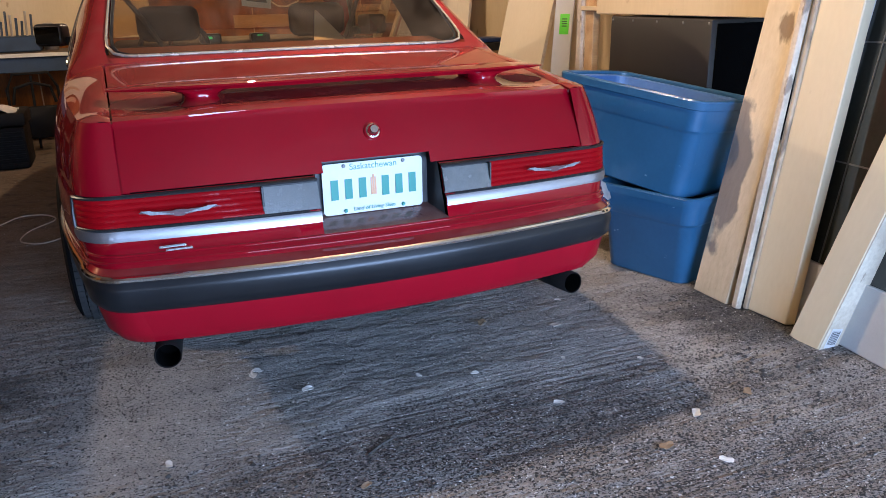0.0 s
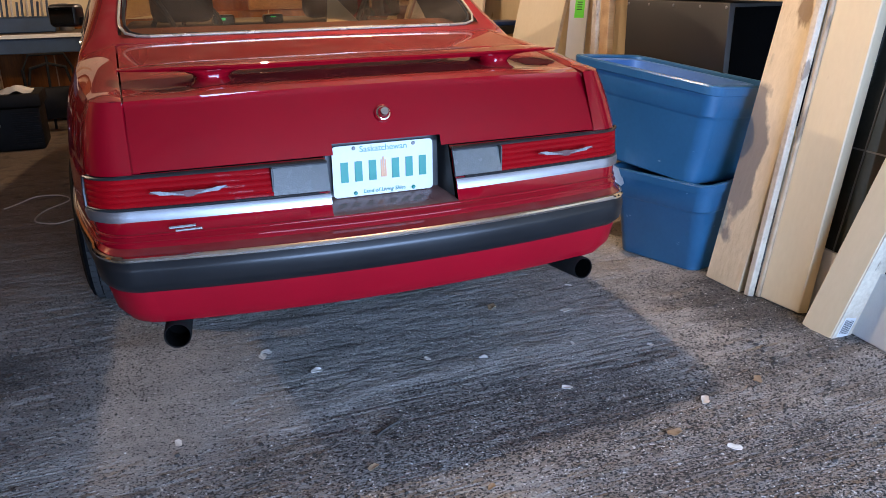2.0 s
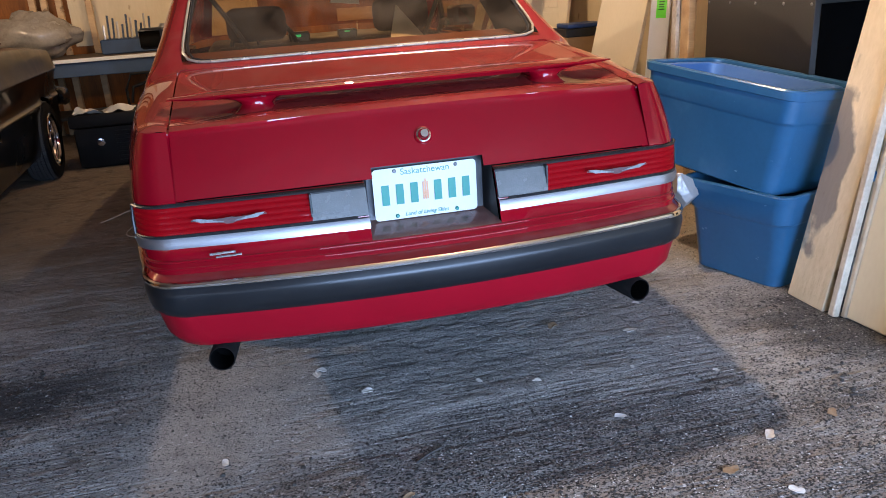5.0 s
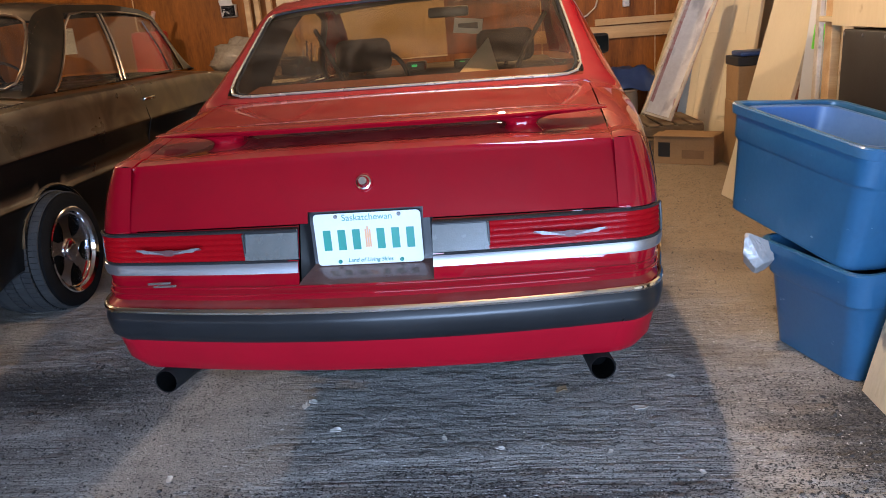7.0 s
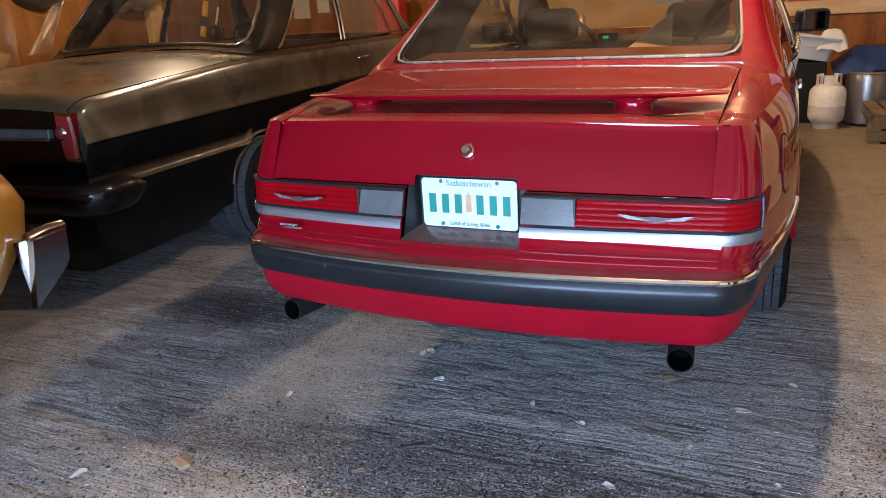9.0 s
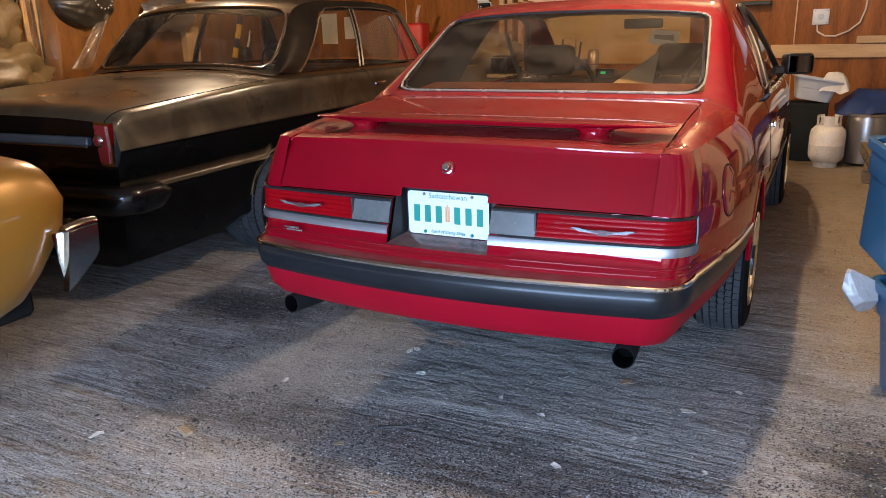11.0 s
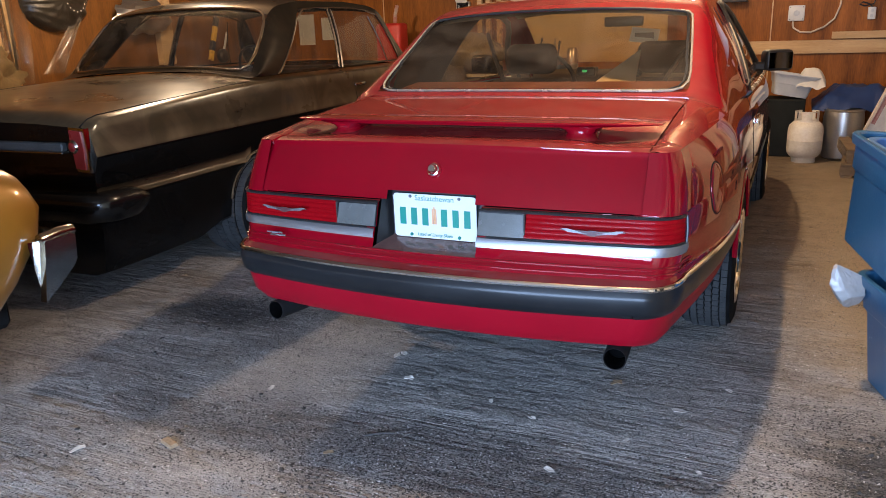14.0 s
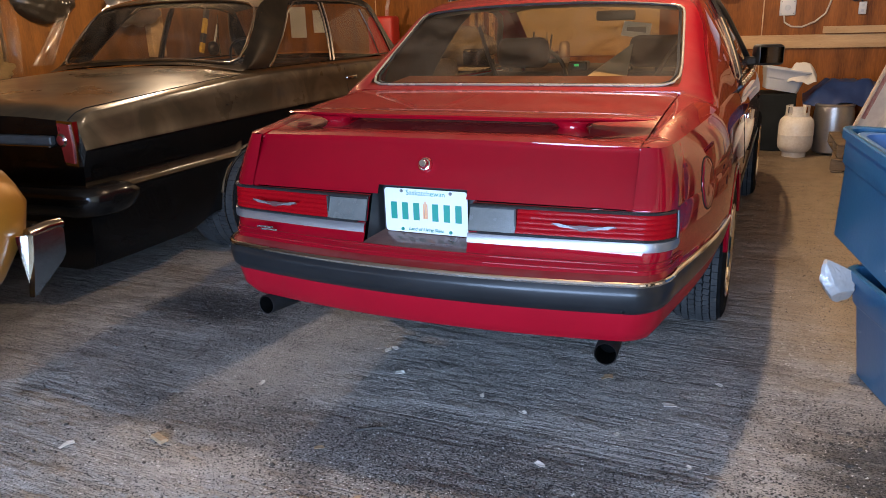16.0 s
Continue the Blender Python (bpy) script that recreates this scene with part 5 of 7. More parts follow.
def saloon(name, label, at, paint, p):
    """A 1960s two-door saloon: slab sides with a crease, flat deck, upright roof, chrome bumpers."""
    car = thing(name, label, "car", at)
    W, LEN = p["width"], p["length"]
    sec = [(0.86, 0.215), (0.925, 0.235), (0.945, 0.30), (0.955, 0.42), (0.965, 0.54), (0.976, 0.585), (0.980, 0.598), (0.978, 0.606), (0.966, 0.616), (0.960, 0.63), (0.964, 0.72), (0.996, 0.805), (1.0, 0.815), (1.0, 0.822), (0.996, 0.832), (0.984, 0.89), (0.974, 0.945), (0.967, 0.978), (0.961, 0.990), (0.945, 0.998), (0.90, 1.004), (0.80, 1.010), (0.6, 1.025), (0.3, 1.032), (0.0, 1.035)]
    ys = [0.08, 0.10, 0.13, 0.18] + [0.25 + 0.05 * k for k in range(int((LEN - 0.45) / 0.05))] + [LEN - 0.2, LEN - 0.1, LEN - 0.03, LEN]
    st = []
    for y in ys:
        e = min(max(y - 0.08, 0.0), 0.2) / 0.2
        f = min(LEN - y, 0.3) / 0.3
        top = lerp([(0.08, 0.74), (0.12, 0.90), (0.18, 0.98), (0.4, 1.05), (1.2, 1.28), (1.55, 1.32), (3.6, 1.28), (4.3, 1.10), (LEN, 0.75)], y)
        st.append((y, (0.98 + 0.02 * e ** 0.5) * (0.93 + 0.07 * f ** 0.5), top))
    # the skirt rises a little behind the rear wheels
    low = [(0.1, 0.215), (0.72, 0.215), (0.96, 0.28), (1.06, 0.28), (1.12, 0.215)]
    rows = [[(x, y, max(z, lerp(low, y) + 0.25 * (z - 0.215)) if z < 0.42 else z) for x, y, z in r] for r in loft_body(st, sec, W)]
    g = sheet(rows)
    axles, zc, r = (p["axle"], p["axle"] + 2.93), 0.31, 0.335
    g = arched(g, axles, zc, r)
    # open the cabin
    clip_faces(g, lambda x, y, z: not (abs(x) < 0.79 * W and 1.66 < y < 3.62 and z > 1.0))
    body = part("body", g, paint, car)
    part("tail_panel", Geo().add(rows[0], [tuple(range(len(rows[0])))]), paint, car)
    part("nose_panel", Geo().add(rows[-1], [tuple(range(len(rows[-1])))]), paint, car)
    part("underbody", block(-0.78 * W, 0.78 * W, 0.1, LEN - 0.2, 0.37, 0.6, 0.02), DARK, car)
    # roof
    ZT = [(1.50, 1.11), (1.60, 1.21), (1.89, 1.52), (2.02, 1.575), (2.3, 1.61), (3.0, 1.615), (3.4, 1.59), (3.55, 1.54), (3.85, 1.14), (3.9, 1.09)]
    XT = [(1.50, 0.79), (1.92, 0.69), (2.2, 0.67), (3.4, 0.67), (3.9, 0.78)]

    def section(y):
        xt, zt = soft(XT, y, 0.09), soft(ZT, y, 0.06)
        out = [(xt * k / 10, zt - 0.045 * (k / 10) ** 3) for k in range(11)]
        x1, z1 = xt, zt - 0.045
        xb, zb = 0.86 * W, 1.085
        for k in range(1, 11):
            t = k / 10
            out.append((x1 + (xb - x1) * t + 0.02 * math.sin(math.pi * t), z1 + (zb - z1) * t))
        return out

    def flank(y, t):
        x1, z1, xb = soft(XT, y, 0.09), soft(ZT, y, 0.06) - 0.045, 0.86 * W
        return (x1 + (xb - x1) * t + 0.02 * math.sin(math.pi * t), y, z1 + (1.085 - z1) * t)

    def patch(y0, y1, t0, t1, ny, nt):
        return sheet([[flank(y0(t) + (y1(t) - y0(t)) * k / ny, t) for k in range(ny + 1)] for t in [t0 + (t1 - t0) * a / nt for a in range(nt + 1)]])

    gy = [1.50 + 0.05 * k for k in range(49)]
    rr = [[(x, y, z) for x, z in section(y)[:11]] for y in gy]
    n = len(rr[0])
    shell, rear, front = Geo(), Geo(), Geo()
    for q in (shell, rear, front):
        q.v = [v for w in rr for v in w]
    for i in range(len(rr) - 1):
        y = gy[i] + 0.025
        for j in range(n - 1):
            f = (i * n + j, i * n + j + 1, (i + 1) * n + j + 1, (i + 1) * n + j)
            (rear if j < 10 and 1.53 < y < 1.92 else front if j < 10 and y > 3.53 else shell).f.append(f)
    near, far = (lambda t: 1.50), (lambda t: 3.90)
    rear_edge, front_edge = (lambda t: 2.34 - 0.56 * t), (lambda t: 3.42 + 0.24 * t)
    b0, b1 = (lambda t: 2.68 - 0.09 * t), (lambda t: 2.73 - 0.09 * t)
    shell.join(patch(near, far, 0.0, 0.1, 47, 2))
    shell.join(patch(near, far, 0.97, 1.0, 47, 1))
    shell.join(patch(near, rear_edge, 0.1, 0.97, 14, 10))
    shell.join(patch(b0, b1, 0.1, 0.97, 1, 10))
    shell.join(patch(front_edge, far, 0.1, 0.97, 6, 10))
    for nm, q, m in (("roof", shell, p["roof"]), ("rear_window", rear, CLEAR), ("windscreen", front, CLEAR)):
        o = Geo()
        for s in (1, -1):
            o.add([(s * x, y, z) for x, y, z in q.v], q.f)
        part(nm, trimmed(o), m, car)
    for s in (-1, 1):
        for nm, y0, y1 in (("quarter_window", rear_edge, b0), ("door_window", b1, front_edge)):
            q = patch(y0, y1, 0.1, 0.97, 8, 8)
            q.v = [(s * (x - 0.006), y, z) for x, y, z in q.v]
            part(nm, q, CLEAR, car)
    # rear window moulding
    loop = []
    for s, y, js in ((1, 1.34, range(0, 10)),):
        low = [(section(1.535)[j][0], 1.535, section(1.535)[j][1] + 0.005) for j in range(11)]
        up = [(section(1.915)[j][0], 1.915, section(1.915)[j][1] + 0.005) for j in range(11)]
        sd = [(section(y)[10][0], y, section(y)[10][1] + 0.005) for y in (1.65, 1.75, 1.85)]
        half = low + sd + list(reversed(up))
        loop = half + [(-x, y, z) for x, y, z in reversed(half)]
    for _ in range(2):
        loop = [tuple((loop[k - 1][q] + 2 * loop[k][q] + loop[(k + 1) % len(loop)][q]) / 4 for q in range(3)) for k in range(len(loop))]
    part("rear_window_trim", tube(loop, 0.010, 8, closed=True), OLDCHROME, car, "thin chrome window moulding")
    for s in (-1, 1):
        def on(y, t):
            x, yy, z = flank(y, t)
            return (s * (x + 0.005), yy, z)
        part("window_trim", tube([on(rear_edge(t / 8), t / 8) for t in range(8, 1, -1)] + [on(rear_edge(0.1) + 0.05, 0.12)] + [on(2.5 + 0.1 * k, 0.1) for k in range(9)] + [on(front_edge(t / 8), t / 8) for t in range(1, 9)], 0.008, 6), OLDCHROME, car)
        part("door_pillar", tube([on(b0(t / 8), t / 8) for t in range(1, 9)], 0.009, 6), OLDCHROME, car)
        part("door_pillar", tube([on(b1(t / 8), t / 8) for t in range(1, 9)], 0.009, 6), OLDCHROME, car)
        part("vent_bar", tube([on(3.42, 1.0), on(3.36, 0.6), on(3.30, 0.2)], 0.006, 6), OLDCHROME, car)
        part("door_handle", block(-0.01, 0.02, -0.08, 0.08, -0.012, 0.012, 0.006, 2), OLDCHROME, car, at=pose(s * 0.975 * W, 2.69, 0.955))
        part("door_gap", tube([(s * 0.957 * W, 2.62, 0.45), (s * 0.963 * W, 2.62, 0.7), (s * 1.002 * W, 2.62, 0.815), (s * 0.978 * W, 2.62, 0.93), (s * 0.965 * W, 2.62, 1.03)], 0.004, 5), DARK, car)
        part("arch_liner", sheet([[(s * xx, axles[0] + 0.345 * math.cos(radians(a)), zc + 0.345 * math.sin(radians(a))) for xx in (0.5, 0.93 * W)] for a in range(-15, 146, 10)]), DARK, car)
        part("arch_lip", tube([(s * (0.957 * W + 0.004), axles[0] + 0.337 * math.cos(radians(a)), zc + 0.337 * math.sin(radians(a))) for a in range(20, 172, 8)], 0.010, 6), paint, car)
        # tail lamp: upright red lens in a chrome frame with a round boss
        if p.get("lamps"):
            o = [(-0.012, -0.105), (0.040, -0.112), (0.046, -0.02), (0.040, 0.082), (-0.024, 0.088), (-0.024, 0.03), (-0.030, -0.01), (-0.018, -0.03)]
            turn = [(s * x * 1.35, z * 1.04) for x, z in o]
            lamp = part("tail_lamp", prism([(x * 1.10, z * 1.04) for x, z in turn], 0.03, pose(s * 0.885 * W, 0.052, 0.862)), OLDCHROME, car, "red tail lamp in a chrome bezel")
            part("lamp_lens", prism([(x * 0.80, z * 0.90) for x, z in turn], 0.016, pose(s * 0.885 * W, 0.043, 0.862)), SALOONLENS, lamp, "dark red lens")
            part("lamp_boss", lathe([(0.0, -0.006), (0.024, -0.006), (0.034, 0.002), (0.034, 0.02)], 20, "y"), OLDCHROME, lamp, at=pose(s * 0.885 * W - s * 0.012, 0.042, 0.866))
            part("boss_lens", lathe([(0.0, -0.008), (0.016, -0.006), (0.023, 0.0), (0.023, 0.01)], 20, "y"), SALOONLENS, lamp, at=pose(s * 0.885 * W - s * 0.012, 0.036, 0.866))
        part("boot_lid_gap", tube([(s * 0.905 * W * fx, y, 0.8 + 0.2025 * top) for y, fx, top in st if y < 1.42], 0.0045, 5), DARK, car)
        wheel(car, s * (W + 0.005), axles[0], 0.300, r=0.315, w=0.35, rim_r=0.215, side=s, label="wide black tyre on a polished five-spoke rim")
        wheel(car, s * (W - 0.035), axles[1], 0.305, r=0.315, w=0.2, rim_r=0.2, side=s)
        part("front_seat", block(s * 0.38 - 0.3, s * 0.38 + 0.3, 2.6, 2.75, 0.6, 1.08, 0.05, 2), BLACKPL, car)
    if p.get("lamps"):
        part("tail_strip", block(-0.785 * W, 0.785 * W, 0.052, 0.09, 0.838, 0.880, 0.006), GREYSTRIP, car, "ribbed grey tail strip")
        part("tail_strip_edge", block(-0.785 * W, 0.785 * W, 0.046, 0.08, 0.828, 0.838, 0.003), OLDCHROME, car)
    part("cabin_floor", block(-0.72 * W, 0.72 * W, 1.5, 3.6, 0.55, 0.62, 0), DARK, car, smooth=0)
    part("rear_seat", block(-0.68, 0.68, 1.82, 1.95, 0.6, 1.06, 0.05, 2), BLACKPL, car)
    part("dashboard", block(-0.70, 0.70, 3.4, 3.65, 0.75, 1.06, 0.05, 2), BLACKPL, car)
    part("steering_wheel", tube([(-0.38 + 0.2 * math.cos(radians(a)), 3.25 - 0.06 * math.sin(radians(a)), 1.07 + 0.18 * math.sin(radians(a))) for a in range(0, 360, 15)], 0.012, 6, closed=True), BLACKPL, car)
    for y, s in ((0.02, 1), (LEN + 0.055, -1)):
        # half the run: along the tail, round the corner, then forward along the side; each point with its outward direction
        run = [((W - 0.13) * k / 10, 0.016 * (k / 10) ** 2, 0.0, -1.0) for k in range(11)]
        for k in range(1, 13):
            a = math.pi / 2 * k / 12
            run.append((W - 0.13 + 0.13 * math.sin(a), 0.016 + 0.13 * (1 - math.cos(a)), math.sin(a), -math.cos(a)))
        run += [(W, 0.146 + 0.03 * k, 1.0, 0.0) for k in range(1, 7)]
        half = []
        for k, (px, py, nx, ny) in enumerate(run):
            end = max(k - len(run) + 5, 0) / 4
            size = 1.0 - 0.72 * end ** 2
            prof = [(-0.06, 0.500), (0.0, 0.492), (0.022, 0.505), (0.034, 0.545), (0.034, 0.590), (0.024, 0.622), (0.0, 0.640), (-0.03, 0.646), (-0.06, 0.640)]
            half.append([(px + nx * o * size, y + s * (py + ny * o * size), 0.575 + (z - 0.575) * size) for o, z in prof])
        rows = [[(-px, py, pz) for px, py, pz in r] for r in reversed(half[1:])] + half
        gb = sheet(rows)
        gb.f += [tuple(range(9)), tuple((len(rows) - 1) * 9 + q for q in range(9))]
        part("bumper", gb, p["bumper"], car, "smooth bumper bar wrapped round the corner", smooth=50)
    return car


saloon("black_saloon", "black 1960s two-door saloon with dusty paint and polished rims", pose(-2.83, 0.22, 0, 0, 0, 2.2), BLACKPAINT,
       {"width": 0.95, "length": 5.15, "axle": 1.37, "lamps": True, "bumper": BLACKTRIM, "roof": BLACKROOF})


def gold_car():
    """The end of a gold car: rounded wing, chrome bumper with an upright end piece."""
    car = thing("gold_car", "metallic gold car with aged chrome bumper, parked behind the black saloon", "car", pose(-2.35, -0.31, 0.035))
    W, LEN = 0.90, 3.95
    sec = [(0.86, 0.30), (0.95, 0.36), (0.985, 0.45), (1.0, 0.60), (0.995, 0.72), (0.975, 0.80), (0.94, 0.855), (0.88, 0.885), (0.7, 0.905), (0.4, 0.915), (0.0, 0.92)]
    rows = []
    for y in [0.0, -0.01, -0.03, -0.07, -0.12] + [-0.2 - 0.05 * k for k in range(74)] + [-3.91, -LEN]:
        e = min(-y, 0.16) / 0.16
        f = min(LEN + y, 0.3) / 0.3
        fx = (0.95 + 0.05 * e ** 0.6) * (0.9 + 0.1 * f ** 0.5)
        half = [(x * W * fx, y - (0.05 * (1 - e) * max(z - 0.72, 0) / 0.2) - 0.75 * max(0.64 - z, 0) * max(1 + y / 0.5, 0), z if z < 0.7 else 0.7 + (z - 0.7) * (0.80 + 0.2 * e ** 0.5)) for x, z in sec]
        rows.append(half + [(-x, yy, z) for x, yy, z in reversed(half[:-1])])
    g = arched(sheet(rows), (-0.95, -3.15), 0.31, 0.36)
    clip_faces(g, lambda x, y, z: not (abs(x) < 0.7 and -2.9 < y < -1.4 and z > 0.87))
    part("body", g, GOLDPAINT, car)
    part("end_panel", Geo().add(rows[0], [tuple(range(len(rows[0])))]), GOLDPAINT, car)
    part("far_panel", Geo().add(rows[-1], [tuple(range(len(rows[-1])))]), GOLDPAINT, car)
    part("underbody", block(-0.72, 0.72, -3.8, -0.1, 0.25, 0.6, 0.02), DARK, car)
    rr = []
    for y, xt, zt in ((-1.25, 0.7, 0.93), (-1.65, 0.62, 1.28), (-1.8, 0.6, 1.34), (-2.25, 0.6, 1.37), (-2.7, 0.6, 1.35), (-3.05, 0.72, 0.93)):
        rr.append([(0.84, y, 0.90), ((0.84 + xt) / 2 + 0.02, y, (0.9 + zt) / 2), (xt, y, zt - 0.04), (xt * 0.6, y, zt), (0.0, y, zt + 0.01), (-xt * 0.6, y, zt), (-xt, y, zt - 0.04), (-(0.84 + xt) / 2 - 0.02, y, (0.9 + zt) / 2), (-0.84, y, 0.90)])
    roof, panes = sheet(rr), sheet(rr)
    n = 9
    pick = lambda f: (f[0] // n in (0, 4) and f[0] % n in (2, 3, 4, 5)) or (f[0] // n in (1, 2, 3) and f[0] % n in (0, 7))
    roof.f, panes.f = [f for f in roof.f if not pick(f)], [f for f in panes.f if pick(f)]
    part("roof", roof, GOLDPAINT, car)
    part("windows", panes, WINDOW, car)
    for s in (-1, 1):
        for y in (-0.95, -3.15):
            wheel(car, s * 0.87, y, 0.315, side=s)
    # bumper bar and its upright wrapped end
    rows = []
    for k in range(31):
        t = -1 + k / 15
        yy = 0.13 - 0.03 * t * t - (0.16 * max(abs(t) - 0.9, 0) / 0.1)
        o = [(0.0, 0.40), (0.018, 0.44), (0.02, 0.52), (0.012, 0.57), (-0.01, 0.60), (-0.05, 0.605), (-0.05, 0.58), (-0.03, 0.42)]
        rows.append([(t * 0.90, yy + a, b) for a, b in o])
    gb = sheet(rows, closed=True)
    gb.f += [tuple(range(8)), tuple(30 * 8 + q for q in range(8))]
    bump = part("bumper", gb, OLDCHROME, car, "aged chrome bumper bar")
    for s in (-1, 1):
        o = [(-0.06, 0.60), (0.06, 0.603), (0.072, 0.59), (0.064, 0.50), (0.045, 0.475), (-0.04, 0.41), (-0.10, 0.372), (-0.085, 0.45)]
        part("bumper_end", prism(o, 0.03, pose(s * 0.90 + (0.0 if s > 0 else -0.03), 0, 0, 0, 0, 90) @ pose(0, -0.03, 0)), PITTED, bump, "pitted chrome bumper end")
        part("bumper_cap", tube([(s * 0.90, -0.06, 0.60), (s * 0.905, 0.02, 0.612), (s * 0.89, 0.085, 0.606)], 0.024, 12), OLDCHROME, bump)
    return car


gold_car()


# ---- right side: totes, boards, shelf ----
GREASY = mat("greasy_black_iron", (0.0035, 0.0033, 0.003), (0.007, 0.006, 0.005), rough=0.6, scale=8, fine=90, bump=0.2, spec=0.2)
SPEAKER = mat("worn_black_cabinet", (0.008, 0.007, 0.006), (0.016, 0.014, 0.011), rough=0.55, scale=4, fine=120, bump=0.08)
CARD = mat("brown_cardboard", (0.34, 0.20, 0.085), (0.25, 0.14, 0.058), rough=0.8, scale=3, fine=60, bump=0.08)
TANKWHITE = mat("grubby_white_tank_paint", (0.80, 0.76, 0.67), (0.58, 0.50, 0.39), rough=0.4, scale=4, fine=50, bump=0.05, mix=0.8)
ALU = mat("dull_aluminium", (0.50, 0.48, 0.45), (0.36, 0.34, 0.32), rough=0.35, metal=0.9, scale=5, fine=90, bump=0.04)
TARP = mat("blue_tarpaulin", (0.012, 0.032, 0.11), (0.02, 0.048, 0.15), rough=0.45, scale=4, fine=120, bump=0.15)
GREYPL = mat("pale_grey_plastic", (0.48, 0.50, 0.52), (0.40, 0.42, 0.44), rough=0.45, scale=5, fine=80, bump=0.03)
RAG = mat("off_white_rag", (0.66, 0.63, 0.57), (0.55, 0.52, 0.46), rough=0.95, scale=6, fine=120, bump=0.3)
DRYWALL = marked(marked(mat("scuffed_painted_tray", (0.78, 0.74, 0.66), (0.62, 0.57, 0.50), rough=0.6, scale=2.6, fine=40, bump=0.2, mix=0.75), 6.0, 0.55, 0.63, (0.30, 0.27, 0.25), 0.6, (1, 1, 0.4)), 8.0, 0.61, 0.66, (0.36, 0.07, 0.045), 0.8, (1, 1, 0.35))
DIRTYWOOD = mat("grimy_pallet_wood", (0.24, 0.165, 0.095), (0.12, 0.08, 0.045), rough=0.8, scale=3.0, fine=30, stretch=(0.9, 0.9, 6), bump=0.3)
REDEDGE = mat("worn_red_paint", (0.35, 0.05, 0.035), (0.5, 0.4, 0.33), rough=0.55, scale=9, fine=60, bump=0.15)
LIME = mat("lime_green_tape", (0.15, 0.75, 0.05), (0.12, 0.65, 0.04), rough=0.4, bump=0.02)
# darker copy of the sawn lumber
DIMWOOD = mat("dark_bench_plank", (0.12, 0.08, 0.045), (0.07, 0.045, 0.026), rough=0.7, scale=2, fine=30, stretch=(0.7, 8, 8), bump=0.2)
PALEBLUE = mat("faded_blue_board", (0.24, 0.31, 0.42), (0.17, 0.23, 0.33), rough=0.6, scale=4, fine=50, bump=0.05)
BLUEPAINT = mat("old_blue_paint", (0.022, 0.045, 0.085), (0.014, 0.03, 0.055), rough=0.5, scale=6, fine=60, bump=0.1)
BARGREY = mat("dull_grey_glazing_bar", (0.12, 0.125, 0.12), (0.08, 0.085, 0.08), rough=0.5, bump=0.02)
TABGREY = mat("grey_tape", (0.35, 0.35, 0.36), (0.28, 0.28, 0.29), rough=0.5, bump=0.05)


def tote(name, label, at, w, d, h, taper=0.05, material=None, grips=True):
    """An open moulded storage tote with a rolled rim, a stepped band and thin walls."""
    material = material or BLUETUB
    t = thing(name, label, "storage tote", at, group="stacked storage totes")

    def ring(z, grow, r=0.06):
        return [(x, y, z) for x, y in rounded(w + 2 * grow, d + 2 * grow, r, 6)]

    rows = [ring(0.0, -taper - 0.015, 0.04), ring(0.008, -taper - 0.003, 0.05), ring(0.02, -taper)]
    rows += [ring(h * 0.66, -taper * 0.36), ring(h * 0.68, -taper * 0.34 + 0.004), ring(h * 0.70, -taper * 0.3 + 0.009), ring(h * 0.9, -taper * 0.1 + 0.009)]
    rows += [ring(h * 0.905, 0.004), ring(h * 0.91, 0.018), ring(h * 0.985, 0.022), ring(h, 0.018), ring(h, 0.004), ring(h * 0.985, -0.002), ring(h * 0.6, -taper * 0.4 - 0.004), ring(0.02, -taper - 0.006)]
    n = len(rows[0])
    g = sheet(rows[:8], closed=True)
    g.f.append(tuple(reversed(range(n))))
    part("tub", g, material, t)
    part("rim", sheet(rows[7:12], closed=True), material, t)
    g = sheet(rows[11:], closed=True)
    g.f.append(tuple((len(rows) - 12) * n + k for k in range(n)))
    part("lining", g, material, t)
    for s in (-1, 1) if grips else ():
        part("handle", block(-0.012, 0.014, -0.07, 0.07, -0.018, 0.018, 0.006), material, t, at=pose(s * (w / 2 + 0.018), 0, h * 0.93))
    return t


tote("storage_tote", "blue plastic storage tote on the concrete, closed under another", pose(1.705, 0.715, floor_z(0.715), 0, 0, 17.5), 0.60, 0.50, 0.413, 0.035, None, False)
tote("storage_tote", "large blue plastic tote stacked askew, holding a paler tub", pose(1.575, 0.858, 0.424, 4.8, -5.8, 106.6), 0.76, 0.47, 0.43, 0.026, None, False)
tote("inner_tub", "pale blue open plastic tub nested in the larger tote", pose(1.575, 0.858, 0.593, 4.8, -5.8, 106.6), 0.64, 0.36, 0.25, 0.03, BLUETUB2)


def crumpled(rx, ry, rz, seed, rough=0.25, n=26, m=18):
    """A crumpled sack."""
    rows = []
    for i in range(m + 1):
        a = math.pi * i / m - math.pi / 2
        r = []
        for k in range(n):
            b = 2 * math.pi * k / n
            v = Vector((math.cos(a) * math.cos(b), math.cos(a) * math.sin(b), math.sin(a)))
            q = 1 + rough * noise.noise(v * 2.3 + Vector((seed, 0, 0))) + rough * 0.6 * abs(noise.noise(v * 5.5 + Vector((0, seed, 0))))
            r.append((v.x * rx * q, v.y * ry * q, v.z * rz * q))
        rows.append(r)
    return sheet(rows, closed=True)


